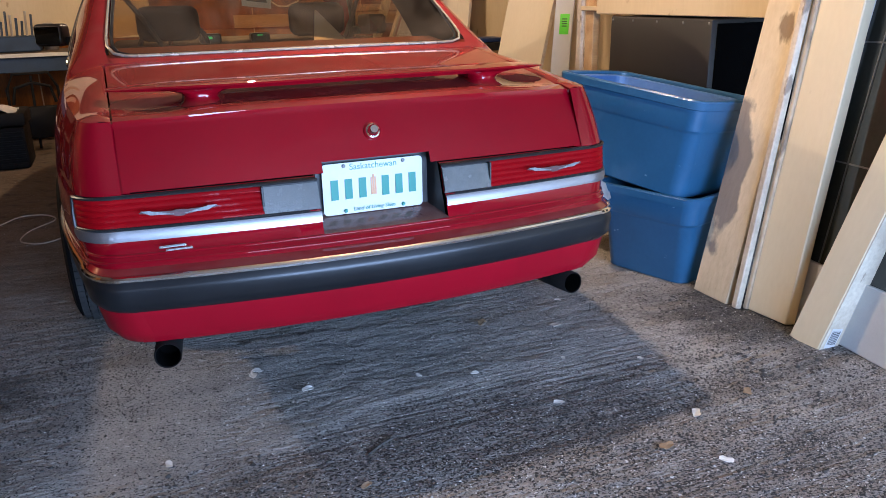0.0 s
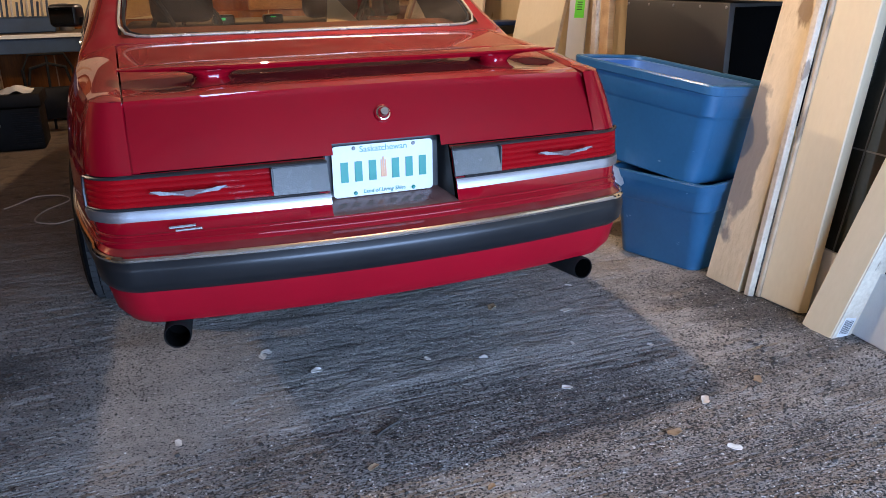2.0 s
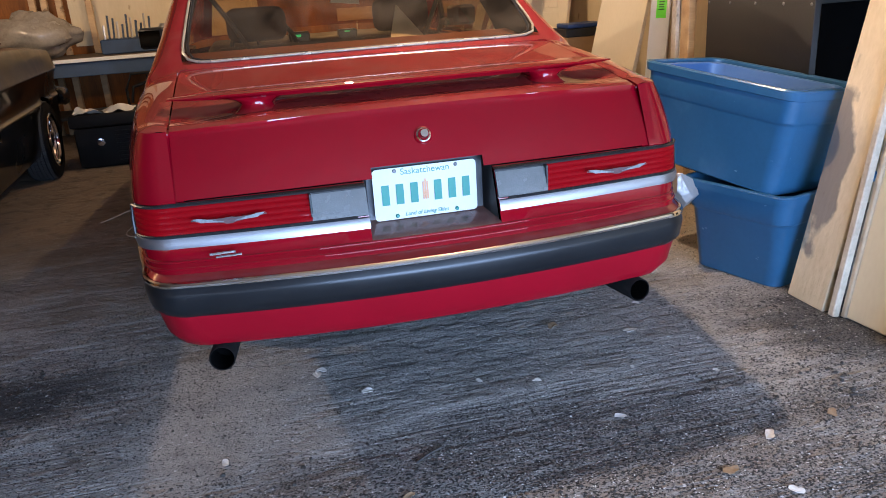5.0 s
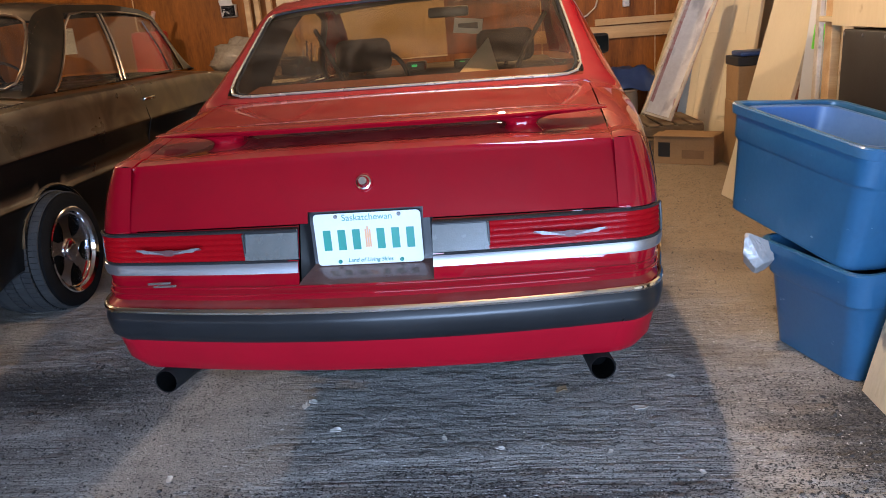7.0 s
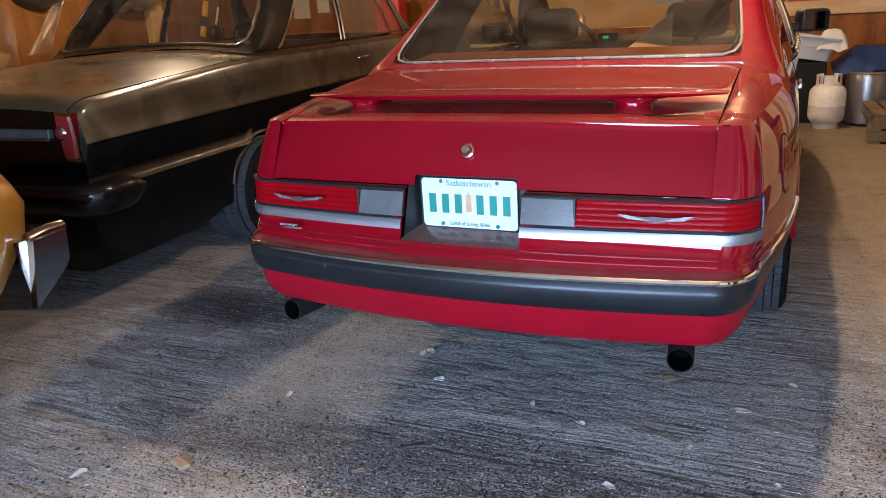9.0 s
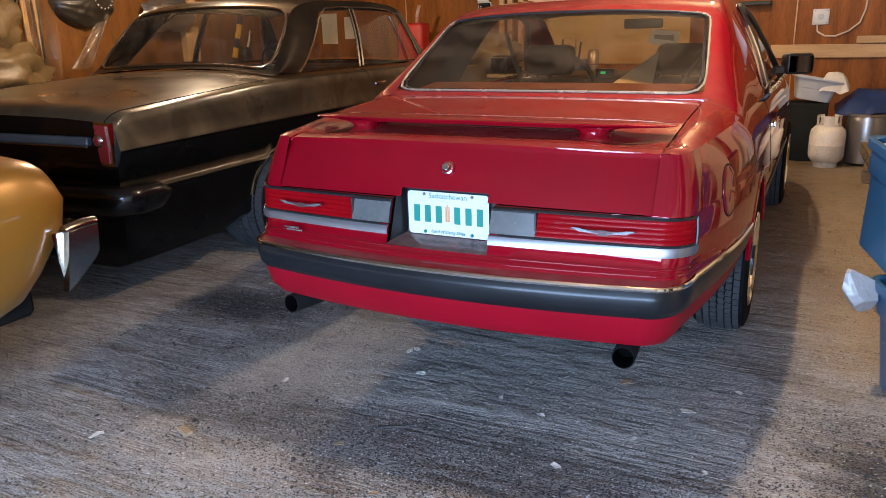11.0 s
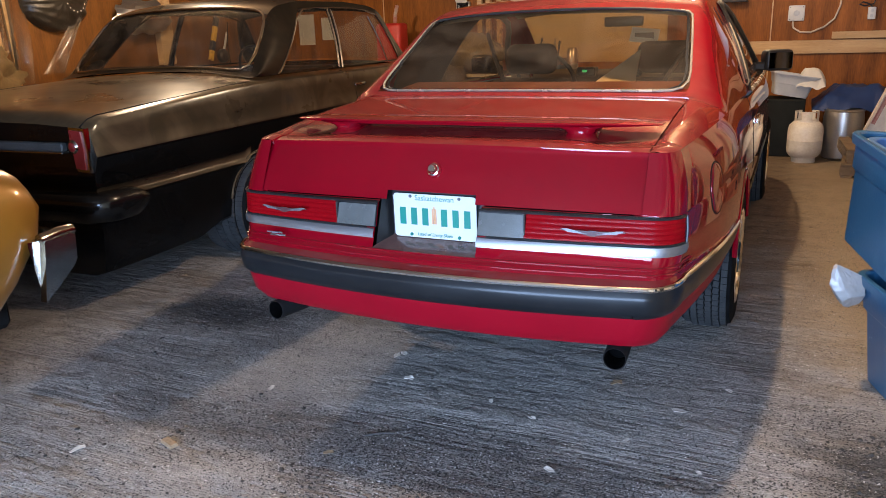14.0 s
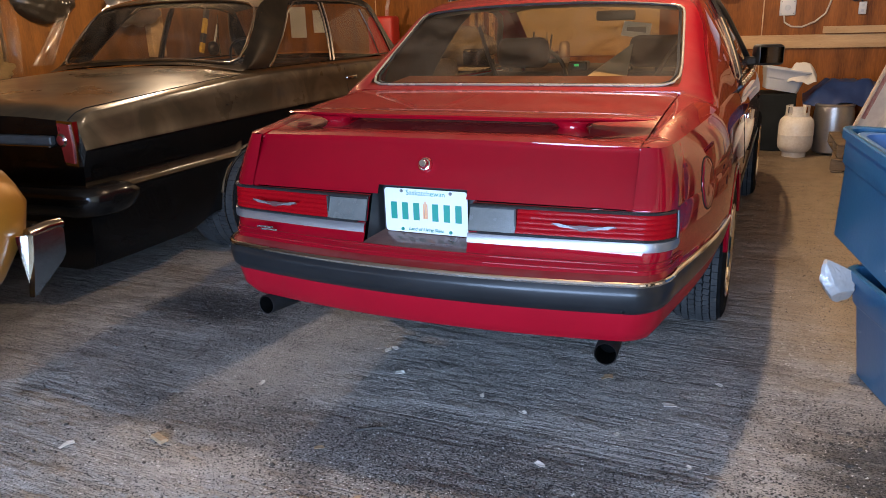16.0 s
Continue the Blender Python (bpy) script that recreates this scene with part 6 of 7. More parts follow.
def folded_bag(rx, ry, rz, seed, n=64, m=44):
    """A thin plastic bag pulled into flat facets and sharp folds."""
    rnd = random.Random(seed)
    planes = []
    for k in range(17):
        d = Vector((rnd.gauss(0, 1), rnd.gauss(0, 1), rnd.gauss(0, 1))).normalized()
        planes.append((d, rnd.uniform(0.70, 1.0)))
    rows = []
    for i in range(m + 1):
        a = math.pi * i / m - math.pi / 2
        r = []
        for k in range(n):
            b = 2 * math.pi * k / n
            v = Vector((math.cos(a) * math.cos(b), math.cos(a) * math.sin(b), math.sin(a)))
            q = min([1.3] + [h / v.dot(d) for d, h in planes if v.dot(d) > 0.2])
            q += 0.05 * abs(noise.noise(v * 3.5 + Vector((seed, 0, 0)))) + 0.025 * noise.noise(v * 9.0)
            r.append((v.x * rx * q, v.y * ry * q, v.z * rz * q))
        rows.append(r)
    return sheet(rows, closed=True)


bag = single("plastic_bag", folded_bag(0.066, 0.055, 0.082, 12), POLY, "crumpled milky plastic bag hanging from the tote stack", "bag", pose(1.300, 0.80, 0.372, 5, -28, 30), smooth=28)


def plank(name, label, x, y, w, t, length, lean, side, material, z0=None, yaw=0.0, category="board", bevel=0.004, group="boards leaning on the wall"):
    """A board standing on the floor and leaning back towards the wall; its lower near corner at (x, y)."""
    z0 = floor_z(y) if z0 is None else z0
    g = block(0, t, -w, 0, 0, length, bevel)
    return single(name, g, material, label, category, pose(x, y, z0 + 0.004, side, lean, yaw), group)


plank("leaning_plank", "wide weathered wooden plank with grey cement stain", 1.520, 0.366, 0.198, 0.038, 2.1, 12.0, -0.4, STAINED)
plank("trim_strip", "narrow off-white painted wooden trim strip", 1.515, 0.135, 0.030, 0.03, 2.2, 10.8, -2.4, WHITEWOOD)
plank("trim_strip", "narrow bare grey wooden strip", 1.545, 0.104, 0.022, 0.04, 2.1, 10.8, -2.4, LUMBER_UP)
plank("leaning_board", "wide cream-painted board with white edges", 1.555, 0.085, 0.195, 0.05, 2.3, 11.0, -2.4, PRIMED)
post = plank("leaning_post", "cream-painted post with chipped paint", 1.500, -0.182, 0.130, 0.10, 1.9, 12.0, 9.5, PRIMED, category="post")
part("chipped_edge", block(0.002, 0.098, -0.1325, -0.1300, 0.02, 1.9, 0), WHITEWOOD, post, smooth=0)
part("barcode_sticker", block(0.02, 0.07, -0.1335, -0.1325, 0.03, 0.11, 0), WHITE, post, "small white barcode sticker", smooth=0)
for k in range(7):
    part("barcode_bar", block(0.025 + 0.006 * k, 0.028 + 0.006 * k, -0.1338, -0.1335, 0.045, 0.10, 0), BLACKPL, post, smooth=0)


def glazed_door(at):
    """A white glazed door leaf with muntins, leaning on its long edge."""
    d = thing("glazed_door", "white wooden door leaf with dark glazing, leaning", "door", at, group="boards leaning on the wall")
    W, H = 0.86, 2.0
    for a in ((0, 0.04, -0.11, 0, 0, H), (0, 0.04, -W, -W + 0.11, 0, H), (0, 0.04, -W + 0.11, -0.11, 0, 0.24), (0, 0.04, -W + 0.11, -0.11, H - 0.11, H)):
        part("stile", block(*a, 0.004), WHITE, d)
    part("pane", block(0.018, 0.022, -W + 0.11, -0.11, 0.24, H - 0.11, 0), mat("dark_glazing", (0.022, 0.026, 0.024), (0.034, 0.037, 0.032), rough=0.06, bump=0.0, rvar=0.03, spec=0.6), d, "dark reflecting glass", smooth=0)
    for z in (0.62, 1.05):
        part("glazing_bar", block(0.014, 0.018, -W + 0.11, -0.11, z - 0.003, z + 0.003, 0), BARGREY, d, smooth=0)
    part("glazing_bar", block(0.014, 0.018, -0.20, -0.195, 0.24, H - 0.11, 0), BARGREY, d, smooth=0)
    return d


glazed_door(pose(1.645, 0.085, floor_z(-0.1) + 0.004, -1.0, 10.5, -8))


def shelf_unit():
    s = thing("shelf_unit", "rough wooden storage shelf with a plywood front above", "shelf", pose(0, 0, 0))
    for x, y in ((1.93, 1.86), (2.66, 1.86), (2.66, 0.36), (2.45, 0.30)):
        part("post", block(x, x + 0.045, y, y + 0.085, 0.0 if y > 1 else floor_z(y), 2.3, 0.004), LUMBER, s)
    part("shelf_board", block(1.90, 2.72, 0.30, 1.95, 0.50, 0.53, 0.003), OSB, s)
    part("shelf_board", block(1.90, 2.72, 0.30, 1.95, 1.155, 1.18, 0.003), OSB, s)
    part("front_panel", block(1.895, 1.915, 0.30, 1.78, 1.14, 1.62, 0.003), OSB, s, "pale plywood front panel")
    part("rail", block(1.885, 1.905, 1.35, 1.95, 1.62, 1.72, 0.003), LUMBER, s)
    part("edge_strip", block(1.905, 1.93, 1.95, 2.0, 0.0, 2.2, 0.004), WHITEWOOD, s)
    part("tape_tail", sheet([[(1.889, 0.46 + 0.02 * k, 1.62 - 0.12 * t - 0.01 * k) for k in (0, 1)] for t in (0, 0.3, 0.6, 1.0, 1.3)]), TABGREY, s)
    return s


shelf_unit()
spk = thing("speaker_cabinet", "black wooden loudspeaker cabinet with scuffed corners on the shelf", "loudspeaker", pose(1.875, 0.80, 0.53))
part("cabinet", block(0.0, 0.55, 0.0, 0.80, 0.0, 0.60, 0.008, 2), SPEAKER, spk)
# this face is blacker than the rest of the cabinet
part("side_panel", block(0.03, 0.53, -0.006, 0.0, 0.02, 0.58, 0.002), INKBLACK, spk, "plain black side panel")
for y in (0.02, 0.2, 0.4, 0.6, 0.78):
    for z in (0.02, 0.58):
        part("screw", lathe([(0.0, -0.003), (0.006, -0.002), (0.008, 0.0)], 8, "x"), SILVER, spk, at=pose(-0.001, y, z))
off = single("wood_offcut", block(0, 0.12, 0, 0.16, 0, 0.05, 0.003), LUMBER, "short pale lumber offcut lying on the shelf", "offcut", pose(1.92, 1.63, 0.5305), "lumber offcuts")
copy_thing(off, pose(1.93, 1.64, 0.581, 0, 0, 8))
copy_thing(off, pose(1.92, 1.63, 0.632, 0, 0, -4))
single("cable_coil", tube([(1.97 + 0.05 * math.cos(a / 3), 1.60 - 0.03 + 0.08 * math.sin(a / 3), 0.70 + 0.004 * a) for a in range(40)], 0.006, 6), BLACKPL, "loose coil of black cable", "cable", pose(0, -0.25 + 0.27, -0.013))
# tall cream panel and the white trim with tape
cream = single("cream_panel", block(0, 0.03, -0.53, 0, 0, 2.3, 0.004), PRIMED, "tall cream-painted panel leaning on the wall", "board", pose(1.81, 3.24, 0.004, 0, 14.0, 9), "boards leaning on the wall")
part("panel_edge", block(0.002, 0.028, -0.533, -0.530, 0.004, 2.296, 0), WHITEWOOD, cream, "chipped white panel edge", smooth=0)
trim = single("door_casing", block(0, 0.02, -0.13, 0, 0, 2.2, 0.004), WHITE, "white door casing strip with a lime green tape mark", "board", pose(1.932, 2.431, 0.004, 0, 8, 35), "boards leaning on the wall")
part("tape", block(-0.002, 0.0, -0.108, -0.042, 1.00, 1.13, 0), LIME, trim, "lime green tape label", smooth=0)
for z in (1.05, 1.065, 1.08, 1.095):
    part("tape_bar", block(-0.003, -0.002, -0.092, -0.058, z, z + 0.006, 0), BLACKPL, trim, smooth=0)
single("casing_strip", block(0, 0.02, -0.06, 0, 0, 2.2, 0.004), WHITEWOOD, "chipped white wooden casing strip", "board", pose(2.050, 2.262, 0.004, 0, 8, 35), "boards leaning on the wall")
single("dark_board", block(0, 0.03, -0.3, 0, 0, 1.9, 0.004), mat("dark_brown_board", (0.16, 0.05, 0.025), (0.10, 0.03, 0.015), rough=0.5, scale=2, fine=30, stretch=(5, 5, 0.6)), "dark brown varnished board leaning on the wall", "board", pose(2.28, 3.75, 0.004, 0, 10, 0), "boards leaning on the wall")


# ---- far right corner ----
def panel_door(at):
    d = thing("panel_door", "old cream six-panel door leaning on the wall", "door", at)
    W, H = 0.80, 2.02
    part("leaf", block(0.006, 0.04, -W, 0, 0, H, 0.004), PRIMED, d)
    for y in (0.0, -0.345, -0.69):
        part("stile", block(0.0, 0.006, y - 0.11, y, 0, H, 0.002), PRIMED, d)
    for z, h in ((0, 0.22), (0.80, 0.16), (1.52, 0.1), (1.90, 0.12)):
        part("rail", block(0.0005, 0.0055, -W + 0.11, -0.11, z, z + h, 0.001), PRIMED, d)
    for z0, z1 in ((0.26, 0.76), (1.0, 1.48), (1.66, 1.86)):
        for y in (-0.14, -0.485):
            part("raised_panel", block(0.001, 0.006, y - 0.175, y, z0, z1, 0.003), PRIMED, d)
    part("latch_hole", lathe([(0.0, -0.002), (0.022, -0.002), (0.026, 0.0)], 16, "x"), DARK, d, at=pose(-0.001, -0.06, 0.98))
    return d


panel_door(pose(2.05, 5.62, 0.004, 0, 9, 24))
bx = thing("box_stack_carton", "tall brown cardboard carton with taped seams", "box", pose(2.12, 4.02, 0.0))
part("carton", block(0, 0.42, 0, 0.36, 0, 0.52, 0.006), CARD, bx)
bx2 = thing("file_box", "brown cardboard file box with a dark lid", "box", pose(2.12, 4.03, 0.523))
part("carton", block(0, 0.40, 0, 0.33, 0, 0.27, 0.005), CARD, bx2)
part("lid", block(-0.008, 0.408, -0.008, 0.338, 0.27, 0.335, 0.005), SPEAKER, bx2, "dark grey-green lid")
single("blue_tray", block(0, 0.34, 0, 0.26, 0, 0.035, 0.01, 2), TARP, "shallow dark blue plastic tray on the file box", "tray", pose(2.14, 4.05, 0.8605))
cb = thing("cardboard_box", "low brown cardboard box with printed panel, on the concrete", "box", pose(1.575, 4.48, 0.0, 0, 0, -30))
part("carton", block(0, 0.50, 0, 0.30, 0, 0.235, 0.005), CARD, cb)
part("flap", block(0, 0.50, -0.02, 0.14, 0.236, 0.241, 0.001), CARD, cb, at=pose(0, 0, 0, 4))
part("print_panel", block(0.04, 0.14, -0.002, 0.0, 0.06, 0.18, 0), SPEAKER, cb, "dark printed square", smooth=0)
part("print_bar", block(0.24, 0.42, -0.002, 0.0, 0.05, 0.12, 0), mat("carton_print", (0.22, 0.12, 0.05), rough=0.8, bump=0), cb, smooth=0)


def pallet(at, label):
    p = thing("pallet", label, "pallet", at, group="stacked wooden pallets")
    for y in (0.0, 0.36, 0.72):
        part("runner", block(0, 0.62, y, y + 0.04, 0.018, 0.10, 0.004), DIRTYWOOD, p)
    for k in range(5):
        part("slat", block(0.005 + 0.128 * k, 0.10 + 0.128 * k, -0.01, 0.77, 0.10, 0.118, 0.003), DIRTYWOOD, p)
    for k in range(3):
        part("bottom_slat", block(0.01 + 0.25 * k, 0.10 + 0.25 * k, -0.01, 0.77, 0.0, 0.018, 0.003), DIRTYWOOD, p)
    return p


pallet(pose(1.46, 4.98, 0.002, 0, 0, -4), "rough wooden pallet lying on the concrete")
pallet(pose(1.50, 5.0, 0.121, 0, 0, 3), "rough wooden pallet stacked on another")
tray = thing("painted_tray", "long shallow wooden tray, scuffed white with worn red edges", "tray", pose(1.60, 5.16, 0.335, 0, 20.5, 0))
part("back", block(0, 0.27, 0.06, 0.075, 0, 1.15, 0.003), DRYWALL, tray)
for a in ((0, 0.022, 0, 0.06, 0, 1.15), (0.248, 0.27, 0, 0.06, 0, 1.15), (0.022, 0.248, 0, 0.06, 0, 0.022), (0.022, 0.248, 0, 0.06, 1.128, 1.15)):
    part("edge", block(*a, 0.003), WHITEWOOD, tray, "cream painted edge")
part("red_streak", block(0.030, 0.062, 0.056, 0.0595, 0.12, 1.05, 0.001), REDEDGE, tray, "streak of worn red paint")
part("red_edge", block(0.2705, 0.274, 0.0, 0.07, 0, 1.15, 0.001), REDEDGE, tray, "worn red painted side")
single("blue_board", block(0, 0.03, -0.34, 0, 0, 1.3, 0.004), PALEBLUE, "blue-grey painted board leaning in the corner", "board", pose(2.02, 5.98, 0.004, 0, 16, 20))
single("frame_strip", block(0, 0.1, 0, 0.03, 0, 1.6, 0.004), PRIMED, "pale wooden strip leaning in the corner", "board", pose(1.72, 6.35, 0.004, -6, 20, 0))


def propane_tank(at):
    t = thing("propane_tank", "grubby white propane gas cylinder standing on the concrete", "gas cylinder", at)
    part("shell", lathe([(0.0, 0.03), (0.07, 0.032), (0.12, 0.05), (0.148, 0.085), (0.155, 0.12), (0.155, 0.205), (0.157, 0.21), (0.155, 0.215), (0.155, 0.30), (0.146, 0.345), (0.115, 0.378), (0.06, 0.392), (0.0, 0.395)], 40), TANKWHITE, t)
    part("foot_ring", lathe([(0.10, 0.0), (0.105, 0.0), (0.105, 0.05), (0.10, 0.05)], 32), TANKWHITE, t)
    rows = []
    for z in (0.365, 0.40, 0.44, 0.47, 0.478):
        rows.append([(0.105 * math.cos(radians(a)), 0.105 * math.sin(radians(a)), z) for a in range(-245, 66, 10)])
    g = sheet(rows)
    keep = []
    for f in g.f:
        k, j = divmod(f[0], len(rows[0]))
        if not (k in (1, 2) and j % 8 in (2, 3, 4)):
            keep.append(f)
    g.f = keep
    g2 = Geo()
    g2.join(g)
    g2.add([(x * 0.96, y * 0.96, z) for x, y, z in g.v], g.f)
    part("collar", g2, TANKWHITE, t, "white collar with hand holes")
    valve = part("valve", lathe([(0.0, 0.385), (0.025, 0.39), (0.025, 0.43), (0.016, 0.435), (0.016, 0.455), (0.0, 0.457)], 16), OLDCHROME, t)
    part("valve_knob", lathe([(0.0, -0.03), (0.024, -0.03), (0.026, -0.02), (0.024, -0.005), (0.012, 0.0), (0.012, 0.03)], 14, "y"), BLACKPL, valve, at=pose(0.0, -0.05, 0.43))
    return t


propane_tank(pose(1.180, 5.75, 0.0))
dr = thing("metal_keg", "dented aluminium keg under a tarpaulin", "keg", pose(1.50, 5.95, 0.0))
part("shell", lathe([(0.0, 0.01), (0.13, 0.012), (0.165, 0.03), (0.17, 0.08), (0.178, 0.25), (0.176, 0.40), (0.165, 0.47), (0.15, 0.485), (0.145, 0.47), (0.0, 0.465)], 40), ALU, dr)
part("rim_ring", tube([(0.168 * math.cos(radians(a)), 0.168 * math.sin(radians(a)), 0.468) for a in range(0, 360, 12)], 0.008, 6, closed=True), ALU, dr)


def draped(x0, x1, y0, y1, top, seed, sag=0.25):
    rows = []
    for i in range(23):
        v = i / 22
        r = []
        for k in range(31):
            u = k / 30
            x, y = x0 + (x1 - x0) * u, y0 + (y1 - y0) * v
            e = max(abs(2 * u - 1), abs(2 * v - 1))
            z = top - sag * max(e - 0.45, 0) ** 1.3 + 0.05 * noise.noise(Vector((x * 6, y * 6, seed))) + 0.03 * noise.noise(Vector((x * 14, y * 14, seed)))
            r.append((x, y, z))
        rows.append(r)
    g = sheet(rows)
    g.join(sheet([[(x, y, z - 0.004) for x, y, z in r] for r in rows]))
    return g


single("tarpaulin", draped(1.22, 2.0, 5.95, 6.7, 0.66, 2.0, 0.42), TARP, "crumpled dark blue tarpaulin thrown over the keg", "tarpaulin", smooth=70)
crate = single("stand_crate", block(0.80, 1.16, 5.98, 6.4, 0.0, 0.56, 0.01), mat("dim_green_grey_crate", (0.012, 0.014, 0.013), (0.008, 0.0095, 0.009), rough=0.8, spec=0.2), "dark grey-green crate standing by the wall", "crate")
ba = thing("plastic_basin", "pale grey plastic basin on a crate, rag over its edge", "basin", pose(1.0, 6.13, 0.585, 0, 10, 10))
g = Geo()
rows = [[(x, y, z) for x, y in rounded(0.30 + q, 0.24 + q, 0.04, 4)] for z, q in ((0, 0), (0.02, 0.01), (0.11, 0.04), (0.113, 0.05), (0.2, 0.09), (0.2, 0.13), (0.215, 0.13), (0.215, 0.08), (0.01, 0.0))]
g = sheet(rows, closed=True)
g.f += [tuple(range(len(rows[0]))), tuple((len(rows) - 1) * len(rows[0]) + k for k in range(len(rows[0])))]
part("bowl", g, GREYPL, ba)
single("rag", draped(1.06, 1.32, 5.98, 6.3, 0.825, 7.0, 0.3), RAG, "crumpled off-white rag over the basin", "rag", smooth=70)

# ---- back wall ----
single("ledger_board", block(0.55, X1, Y1 - 0.04, Y1 - 0.001, 0.955, 1.09, 0.003), LUMBER, "pale lumber ledger board nailed along the plywood wall", "board", kind="structure")
single("ledger_offcut", block(1.35, X1, Y1 - 0.075, Y1 - 0.042, 1.10, 1.17, 0.003), LUMBER, "short pale lumber board above the ledger", "board", kind="structure")
for x in (-3.9, -1.46, 0.76, 2.0):
    single("wall_seam", block(x, x + 0.012, Y1 - 0.004, Y1 - 0.0005, 0, TOP, 0), LUMBER, "thin pale seam between plywood sheets", "trim", kind="structure", smooth=0)
so = thing("wall_socket", "square white electrical socket plate on the plywood wall", "socket", pose(1.0, Y1 - 0.012, 1.365))
part("plate", block(-0.078, 0.078, -0.015, 0.01, -0.078, 0.078, 0.008, 2), WHITE, so)
part("outlet", lathe([(0.0, -0.022), (0.025, -0.022), (0.03, -0.014)], 20, "y"), GREYPL, so)
for x, z in ((-0.06, 0.06), (0.06, -0.06), (-0.06, -0.06), (0.06, 0.06)):
    part("screw", lathe([(0.0, -0.018), (0.005, -0.017), (0.006, -0.014)], 8, "y"), SILVER, so, at=pose(x, 0, z))
so2 = thing("wall_switch", "small white outlet box on the plywood wall", "socket", pose(1.69, Y1 - 0.012, 1.34))
part("box", block(-0.035, 0.035, -0.03, 0.01, -0.06, 0.06, 0.006, 2), WHITE, so2)
for z in (-0.025, 0.025):
    part("outlet", block(-0.014, 0.014, -0.033, -0.03, z - 0.012, z + 0.012, 0.002), GREYPL, so2)
CORD = mat("cream_cable", (0.62, 0.52, 0.40), (0.52, 0.42, 0.3), rough=0.5, bump=0.02)
single("wall_cable", tube([(0.97 + 0.0, Y1 - 0.02, 1.29), (0.98, Y1 - 0.02, 1.22), (1.05, Y1 - 0.02, 1.175), (1.15, Y1 - 0.02, 1.17), (1.27, Y1 - 0.02, 1.22), (1.36, Y1 - 0.02, 1.30), (1.40, Y1 - 0.02, 1.42), (1.41, Y1 - 0.02, 1.58)], 0.009, 8), CORD, "drooping cream electrical cable on the wall", "cable")
single("wall_cable", tube([(1.69, Y1 - 0.02, 1.40), (1.66, Y1 - 0.03, 1.43), (1.60, Y1 - 0.03, 1.45), (1.57, Y1 - 0.03, 1.43), (1.62, Y1 - 0.03, 1.41), (1.70, Y1 - 0.03, 1.43), (1.72, Y1 - 0.03, 1.5), (1.72, Y1 - 0.03, 1.58)], 0.007, 6), BLACKPL, "coiled dark cable above the outlet box", "cable")
pb = thing("breaker_panel", "grey metal breaker panel on the plywood wall", "electrical panel", pose(1.25, Y1 - 0.09, 1.55))
part("case", block(0, 0.75, 0, 0.09, 0, 0.6, 0.006), GREYPL, pb)
part("door", block(0.03, 0.72, -0.012, 0.0, 0.03, 0.57, 0.004), ALU, pb)
single("wall_shelf", block(-0.2, 0.52, Y1 - 0.18, Y1 - 0.002, 1.50, 1.54, 0.004), SPEAKER, "dark narrow wall shelf", "shelf", kind="structure")
for x in (-2.55, -2.44, -2.30, -2.02):
    single("lumber_stick", block(x, x + 0.06, Y1 - 0.10, Y1 - 0.04, 0, 2.3, 0.004), LUMBER, "tall pale lumber stick standing against the wall", "board", group="lumber sticks")
single("wall_panel_pale", block(-2.2, -0.3, Y1 - 0.02, Y1 - 0.003, 0.9, TOP, 0), OSB, "pale plywood sheet on the back wall", "wall", kind="structure", smooth=0)
so3 = thing("junction_box", "open metal junction box with wires on the wall", "socket", pose(-2.76, Y1 - 0.03, 1.575))
part("box", block(-0.09, 0.09, -0.02, 0.028, -0.07, 0.07, 0.006), ALU, so3)
part("cavity", block(-0.078, 0.078, -0.024, -0.0205, -0.058, 0.058, 0.002), DARK, so3)
part("hinged_cover", block(-0.085, 0.06, -0.012, 0.0, 0.0, 0.07, 0.004), RAG, so3, "pale cover hanging open", at=pose(0, -0.02, 0.07, 38, 0, 6))
_rw = random.Random(5)
for k in range(6):
    _w = [(_rw.uniform(-0.07, 0.07), -0.03 - _rw.uniform(0.0, 0.05), _rw.uniform(-0.06, 0.05)) for _ in range(4)]
    part("wire", tube(_w, 0.006, 6), (BLACKPL, RAG, BLACKPL)[k % 3], so3)

# ---- bench and clutter by the back wall ----
wb = thing("workbench", "blue-painted steel workbench with a plank top", "workbench", pose(-3.1, 5.95, 0))
part("top", block(0, 2.1, 0, 0.7, 0.79, 0.83, 0.006), DIMWOOD, wb)
part("edge_strip", block(0, 2.1, -0.022, -0.001, 0.795, 0.83, 0.003), RAG, wb, "pale worn edge strip")
part("apron", block(0.03, 2.07, 0.02, 0.05, 0.66, 0.79, 0.004), BLUEPAINT, wb)
for x in (0.03, 2.02):
    for y in (0.02, 0.63):
        part("leg", block(x, x + 0.05, y, y + 0.05, 0, 0.79, 0.004), BLUEPAINT, wb)
part("lower_shelf", block(0.03, 2.07, 0.05, 0.65, 0.25, 0.28, 0.004), SPEAKER, wb)
tb = thing("tool_rack", "blue plastic crate full of hand tools", "crate", pose(-1.85, 6.15, 0.832))
part("bin", block(0, 0.52, 0, 0.3, 0, 0.14, 0.01), BLUEPAINT, tb)
for k in range(11):
    part("tool", tube([(0.04 + 0.042 * k, 0.08, 0.1), (0.045 + 0.043 * k, 0.1 + 0.03 * (k % 3), 0.27 + 0.03 * ((k * 7) % 4))], 0.011, 6), BLUEPAINT if k % 3 else ALU, tb)
